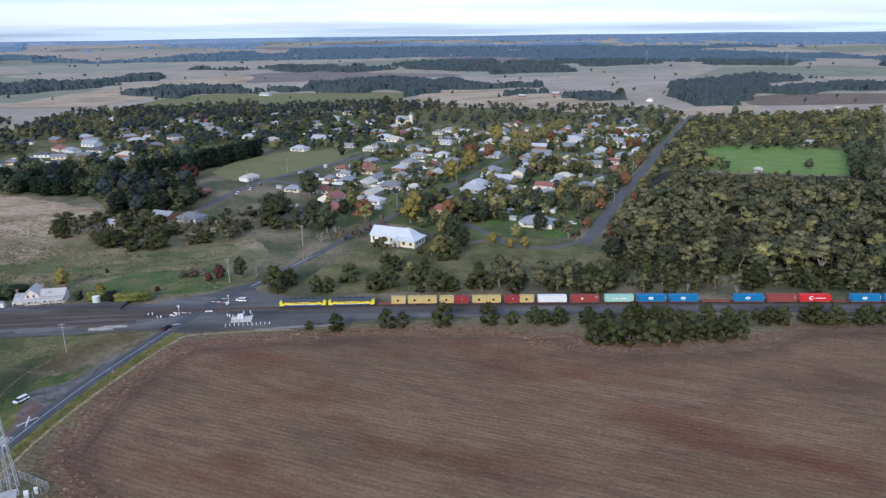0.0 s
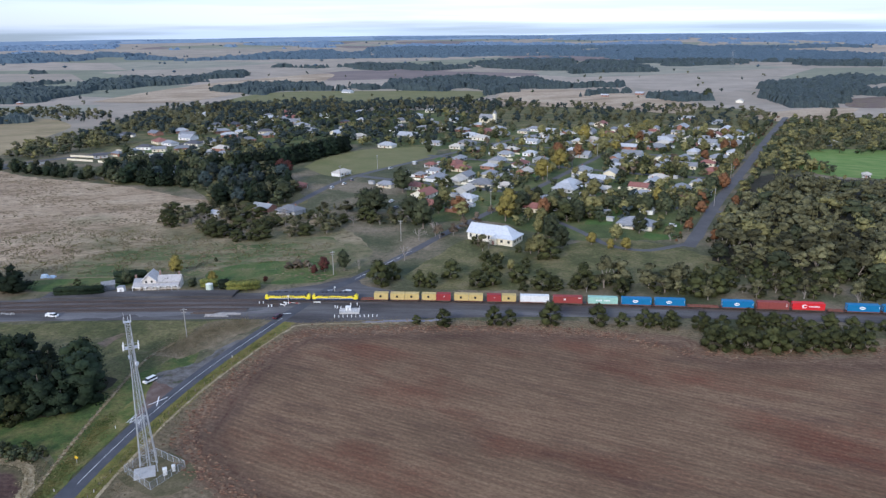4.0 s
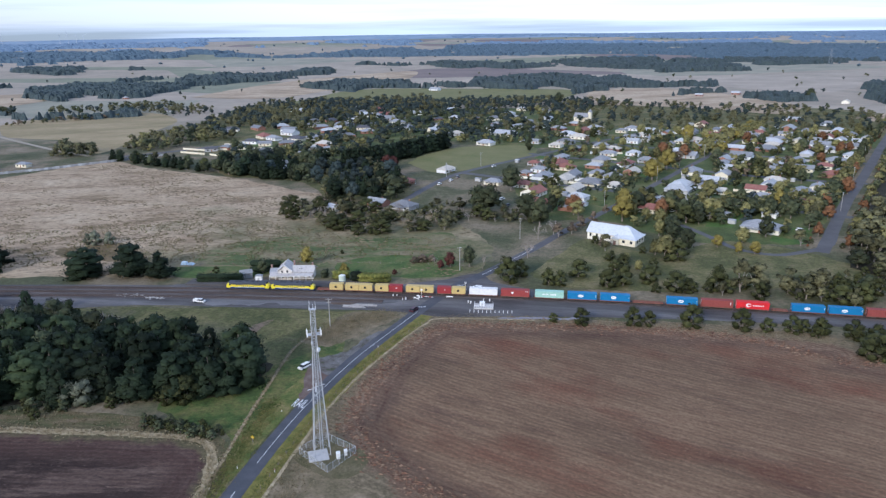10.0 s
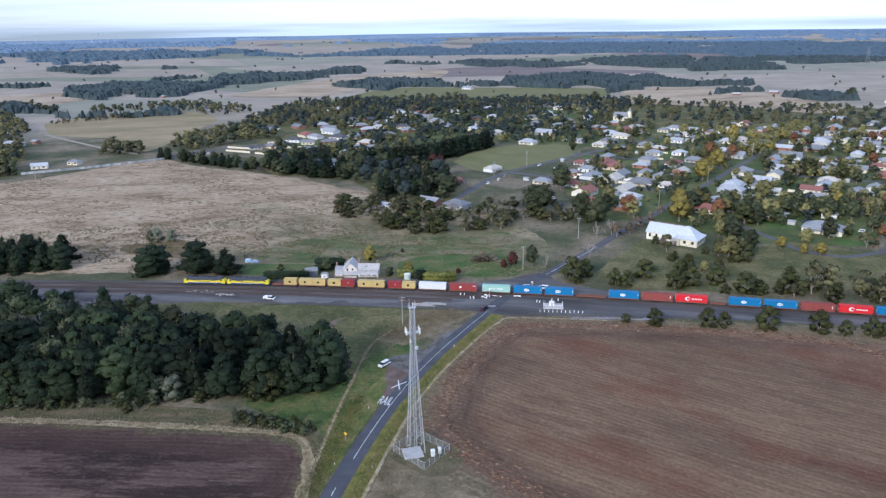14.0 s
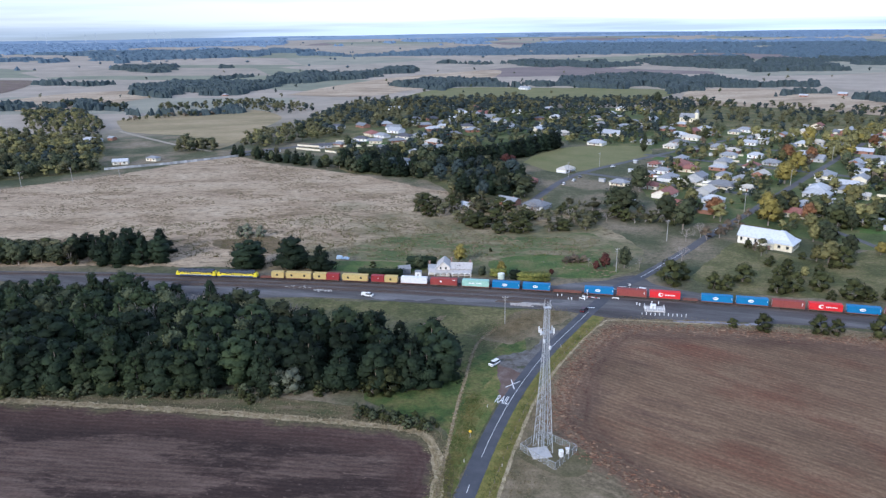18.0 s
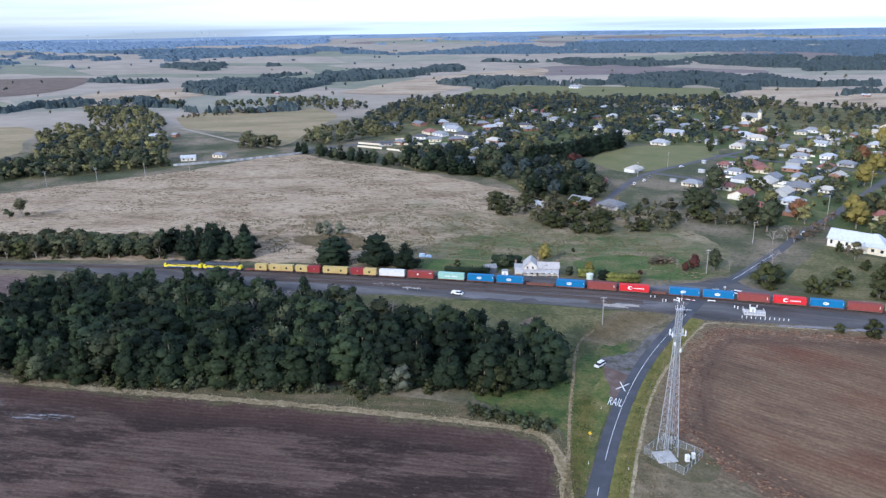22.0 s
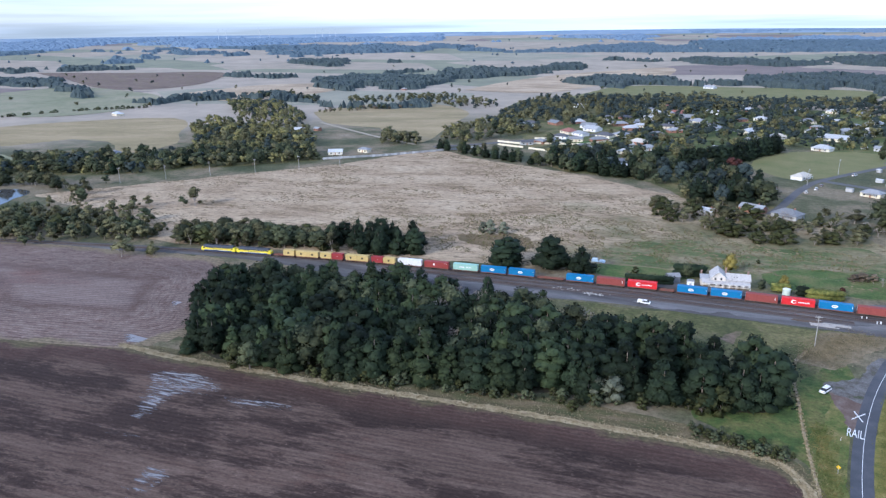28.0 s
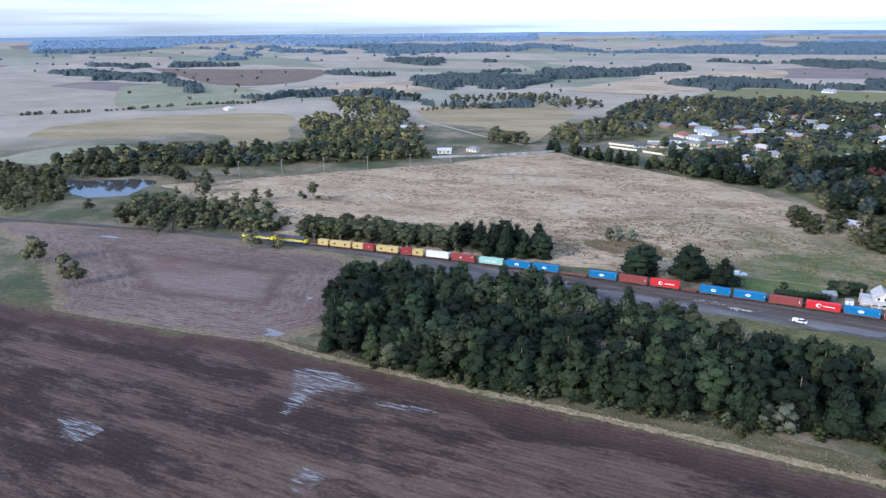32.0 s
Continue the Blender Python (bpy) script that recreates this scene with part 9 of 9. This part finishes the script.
def pylon(m):
    t = thing("transmission_tower", m, "distant grey lattice transmission tower", "pylon", "pylons")
    g = Geo()
    for sx in (-1, 1):
        for sy in (-1, 1):
            g.tube((sx * 4, sy * 4, 0), (sx * 0.8, sy * 0.8, 44), 0.22, 0.16, 4)
    part("legs", g, PYLON_STEEL, t)
    for z in (6, 13, 20, 27, 34):
        for sx in (-1, 1):
            h0, h1 = 4 - 3.2 * z / 44, 4 - 3.2 * (z + 7) / 44
            part("brace", Geo().tube((sx * h0, -h0, z), (-sx * h1, -h1, z + 7), 0.1, n=4).tube((sx * h0, h0, z), (-sx * h1, h1, z + 7), 0.1, n=4), PYLON_STEEL, t)
    for z, half in ((32, 8), (38, 6.5), (44, 5)):
        part("crossarm", Geo().tube((-half, 0, z), (half, 0, z), 0.2, n=4).tube((-half, 0, z), (0, 0, z + 2.2), 0.15, n=4).tube((half, 0, z), (0, 0, z + 2.2), 0.15, n=4), PYLON_STEEL, t)
    return t


for x, y in ((558, 2040), (860, 1860)):
    pylon(pose(x, y, rise(x, y), 0, 0, -35))


def turbine(m, turn):
    t = thing("wind_turbine", m, "three-bladed wind turbine on the horizon in haze-tinted white", "wind turbine", "wind turbines")
    part("tower", Geo().tube((0, 0, 0), (0, 0, 48), 1.1, 0.7, 10), TURBINE_HAZE, t)
    part("nacelle", Geo().box((0, 1, 49), (2, 5, 2), taper=0.9), TURBINE_HAZE, t)
    hub = part("hub", Geo().tube((0, -1.6, 49), (0, -3, 49), 1.1, 0.6, 10), TURBINE_HAZE, t)
    for k in range(3):
        a = radians(turn + 120 * k)
        part("blade", Geo().tube((0, -2.2, 49), (22 * math.sin(a), -2.2, 49 + 22 * math.cos(a)), 0.8, 0.2, 5), TURBINE_HAZE, hub)
    return t


for k, az in enumerate((0.787, 0.777, 0.735, 0.724, 0.664, 0.655, 0.646, 0.638)):
    x, y = -80 - (4180 + 60 * (k % 3)) * math.sin(az), (4180 + 60 * (k % 3)) * math.cos(az)
    turbine(pose(x, y, rise(x, y) - 1, 0, 0, 35), 17 + 41 * k)

# the last rise of wooded country along the horizon, distance haze painted in its blue
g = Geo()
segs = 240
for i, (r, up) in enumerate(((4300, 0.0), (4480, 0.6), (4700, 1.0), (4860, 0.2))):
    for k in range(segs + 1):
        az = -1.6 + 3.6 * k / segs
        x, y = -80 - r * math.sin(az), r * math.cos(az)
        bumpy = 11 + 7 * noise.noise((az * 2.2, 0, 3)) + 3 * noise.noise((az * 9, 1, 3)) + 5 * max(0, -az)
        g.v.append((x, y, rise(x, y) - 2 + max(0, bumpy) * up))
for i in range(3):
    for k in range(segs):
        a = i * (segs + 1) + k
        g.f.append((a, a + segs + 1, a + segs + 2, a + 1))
tagged(new("backdrop_hills", g.mesh("backdrop_hills", material("haze_blue_hills", [(0.17, 0.24, 0.32), (0.22, 0.29, 0.37), (0.3, 0.34, 0.38)], 0.004, 0.95, stretch=(1, 1, 8), stops=[0.35, 0.55, 0.68]), True)), "low wooded hills along the horizon, painted haze blue", "hills", kind="structure")


# ---- dry grass tufts ----
def tufts(name, count, place, low, high, mat, label):
    rs = np.random.RandomState(count)
    g = Geo()
    while count:
        p = place(rs)
        if p is None:
            continue
        count -= 1
        x, y = p
        h = rs.uniform(low, high)
        for _ in range(4):
            a, l = rs.uniform(0, 6.3), rs.uniform(0.3, 0.8) * h
            q = rs.uniform(0.08, 0.2)
            ca, sa = math.cos(a), math.sin(a)
            g.add([(x - sa * q, y + ca * q, 0), (x + sa * q, y - ca * q, 0), (x + ca * l + sa * q * 0.5, y + sa * l - ca * q * 0.5, h), (x + ca * l - sa * q * 0.6, y + sa * l + ca * q * 0.6, h * 0.85)], [(0, 1, 2, 3)])
    return tagged(new(name, g.mesh(name, mat)), label, "grass", kind="stuff")


def within(poly):
    x0, x1, y0, y1 = min(p[0] for p in poly), max(p[0] for p in poly), min(p[1] for p in poly), max(p[1] for p in poly)

    def place(rs):
        x, y = rs.uniform(x0, x1), rs.uniform(y0, y1)
        return (x, y) if inside(x, y, poly) and noise.noise((x / 9, y / 9, 4.1)) > -0.1 else None
    return place


def beside(line, width):
    pts = spline(line, 2.0)

    def place(rs):
        x, y = pts[rs.randint(len(pts))]
        return x + rs.normal() * width, y + rs.normal() * width
    return place


STRAW_DULL = material("dull_straw_grass", [(0.13, 0.11, 0.06), (0.21, 0.175, 0.105), (0.3, 0.25, 0.16)], 0.3, 0.95, fine=0.3, fine_scale=2)
STRAW = material("straw_grass", [(0.2, 0.16, 0.09), (0.32, 0.26, 0.155), (0.44, 0.37, 0.24)], 0.5, 0.95, fine=0.2, fine_scale=2)
FRINGE = [(-372, 131), (-338, 133), (-274, 142), (-216, 151), (-165, 157), (-146, 156), (-138, 144), (-134, 128), (-133.5, 90)]
ribbon("straw_fringe", spline(FRINGE, 1.2), 3.0, 0.1, STRAW, "band of tall straw-coloured grass along the field edge", "grass", 0.55)
FENCE_FRINGE = [(-134, 130), (-137, 150), (-140, 170), (-142.5, 190), (-145.5, 220), (-142, 236)]
ribbon("straw_fringe", spline(FENCE_FRINGE, 1.0), 0.8, 0.1, STRAW, "band of straw-coloured grass under the road fence", "grass", 0.6)
tufts("dry_grass", 5000, beside([(-372, 131), (-338, 133), (-274, 142), (-216, 151), (-165, 157), (-146, 156), (-138, 144), (-134, 128)], 0.9), 0.12, 0.36, STRAW, "tall dry grass along the ploughed field")
ribbon("straw_fringe", spline([(-118.6, 100), (-118.6, 165), (-116.5, 195), (-111, 222), (-103, 250), (-96, 257.5), (-60, 262)], 1.0), 1.0, 0.12, STRAW, "band of straw-coloured grass under the field fence", "grass", 0.6)
tufts("dry_grass", 5500, beside([(-114, 130), (-115.5, 165), (-114, 195), (-108, 225), (-101, 251), (-92, 258), (-58, 262), (0, 264), (50, 260)], 2.4), 0.1, 0.28, STRAW_DULL, "tall dry grass along the field fence")
tufts("dry_grass", 2000, beside(FENCE_FRINGE, 0.35), 0.12, 0.32, STRAW, "tall dry grass along the road fence")


TUSSOCKS = [(-300, 292), (-250, 306), (-190, 318), (-120, 340), (-110, 372), (-170, 368), (-235, 392), (-310, 380), (-400, 330), (-420, 262), (-340, 282)]
tufts("pasture_grass", 5200, within(TUSSOCKS), 0.25, 0.7, STRAW_DULL, "tussocks of dull straw grass over the pasture")
GREEN_TUFT = material("verge_grass_blades", [(0.06, 0.088, 0.022), (0.105, 0.125, 0.034), (0.18, 0.16, 0.055), (0.26, 0.21, 0.1)], 0.18, 0.95, fine=0.5, fine_scale=1.5)
tufts("pasture_grass", 3600, within(TUSSOCKS), 0.2, 0.6, GREEN_TUFT, "tussocks of green grass over the pasture")
tufts("verge_grass", 6000, beside([(-132.5, 100), (-133, 128), (-134, 150), (-135.5, 168), (-137, 182)], 1.7), 0.1, 0.26, GREEN_TUFT, "uneven green and straw grass beside the road")
tufts("verge_grass", 4200, beside([(-141, 228), (-136, 240), (-130, 252), (-121, 257)], 4.0), 0.1, 0.3, STRAW_DULL, "uneven straw grass behind the lay-by")
tufts("verge_grass", 5001, beside([(-120.5, 100), (-121, 140), (-120.5, 165), (-119.3, 190), (-115, 218), (-107, 250)], 1.2), 0.1, 0.26, GREEN_TUFT, "uneven yellow-green grass along the field road")


STRIP = [(-348, 138), (-372, 132), (-340, 131), (-274, 140), (-216, 149), (-165, 155), (-146, 155), (-138, 144), (-134, 140), (-140, 158), (-165, 166), (-208, 164), (-241, 155), (-281, 144), (-314, 138)]


def on_strip(rs):
    x, y = rs.uniform(-372, -134), rs.uniform(131, 166)
    return (x, y) if inside(x, y, STRIP) else None


tufts("dry_grass", 1900, on_strip, 0.12, 0.4, STRAW_DULL, "rough dry grass between the wood and the field")
for x, y, h in ((-285.8, 143.7, 3.4), (-282.5, 147.1, 3.8), (-272.3, 147.7, 3.2), (-344.5, 137.5, 5.5), (-320.0, 137.5, 9), (-286.5, 144.7, 4), (-282.0, 146.4, 4.2), (-272.8, 148.3, 4)):
    plant(x, y, h, "b", "shrubs at the edge of the wood", 1.1)
# tussocks in the wide pasture, in drifts
rg = np.random.RandomState(12)
g = Geo()
for _ in range(30000):
    x, y = rg.uniform(-640, -95), rg.uniform(240, 560)
    drift = noise.noise((x / 46, y / 20, 1.5)) + 0.6 * noise.noise((x / 11, y / 7, 6.5))
    if drift < 0.3 * rg.rand() + 0.02 or not inside(x, y, PASTURE_RIM) or not free(x, y):
        continue
    s = rg.uniform(0.3, 0.85)
    q = OCT_V * (0.7 + 0.6 * rg.rand(6, 1)) * (s * rg.uniform(0.9, 2.4), s, s * 0.35) + (x, y, 0.06)
    g.add(q.tolist(), OCT_F)
tagged(new("tussock_grass", g.mesh("tussock_grass", material("tussock_blades", [(0.095, 0.08, 0.042), (0.16, 0.125, 0.072), (0.23, 0.18, 0.11)], 0.02, 0.95, vary=0.35, island=True, fine=0.3, fine_scale=3))), "dull brown grass tussocks in the dry pasture", "grass", kind="stuff")
# broken clods and straw thrown up along the field's headland
rc = np.random.RandomState(8)
clod_line = spline([(120, 250), (52, 243), (20, 257), (-20, 258.5), (-60, 256), (-90, 251), (-101, 240), (-106, 224), (-110, 200), (-109, 179), (-103, 165), (-84, 149), (-40, 124)], 1.5)
g = Geo()
for _ in range(4200):
    x, y = clod_line[rc.randint(len(clod_line))]
    s = rc.uniform(0.12, 0.42)
    q = OCT_V * (0.6 + 0.8 * rc.rand(6, 1)) * (s * rc.uniform(0.8, 2.2), s, s * 0.6) + (x + rc.normal() * 2.6, y + rc.normal() * 2.6, 0.12)
    g.add(q.tolist(), OCT_F)
tagged(new("soil_clods", g.mesh("soil_clods", material("clods_and_straw", [(0.09, 0.04, 0.026), (0.15, 0.085, 0.052), (0.26, 0.185, 0.115)], 0.5, 0.95, vary=0.45, island=True, fine=0.3, fine_scale=3))), "broken red clods and straw along the headland", "soil", kind="stuff")


def motions():
    """The train runs west at a steady pace."""
    for ob, rows in MOVING:
        walk(ob, rows)


motions()
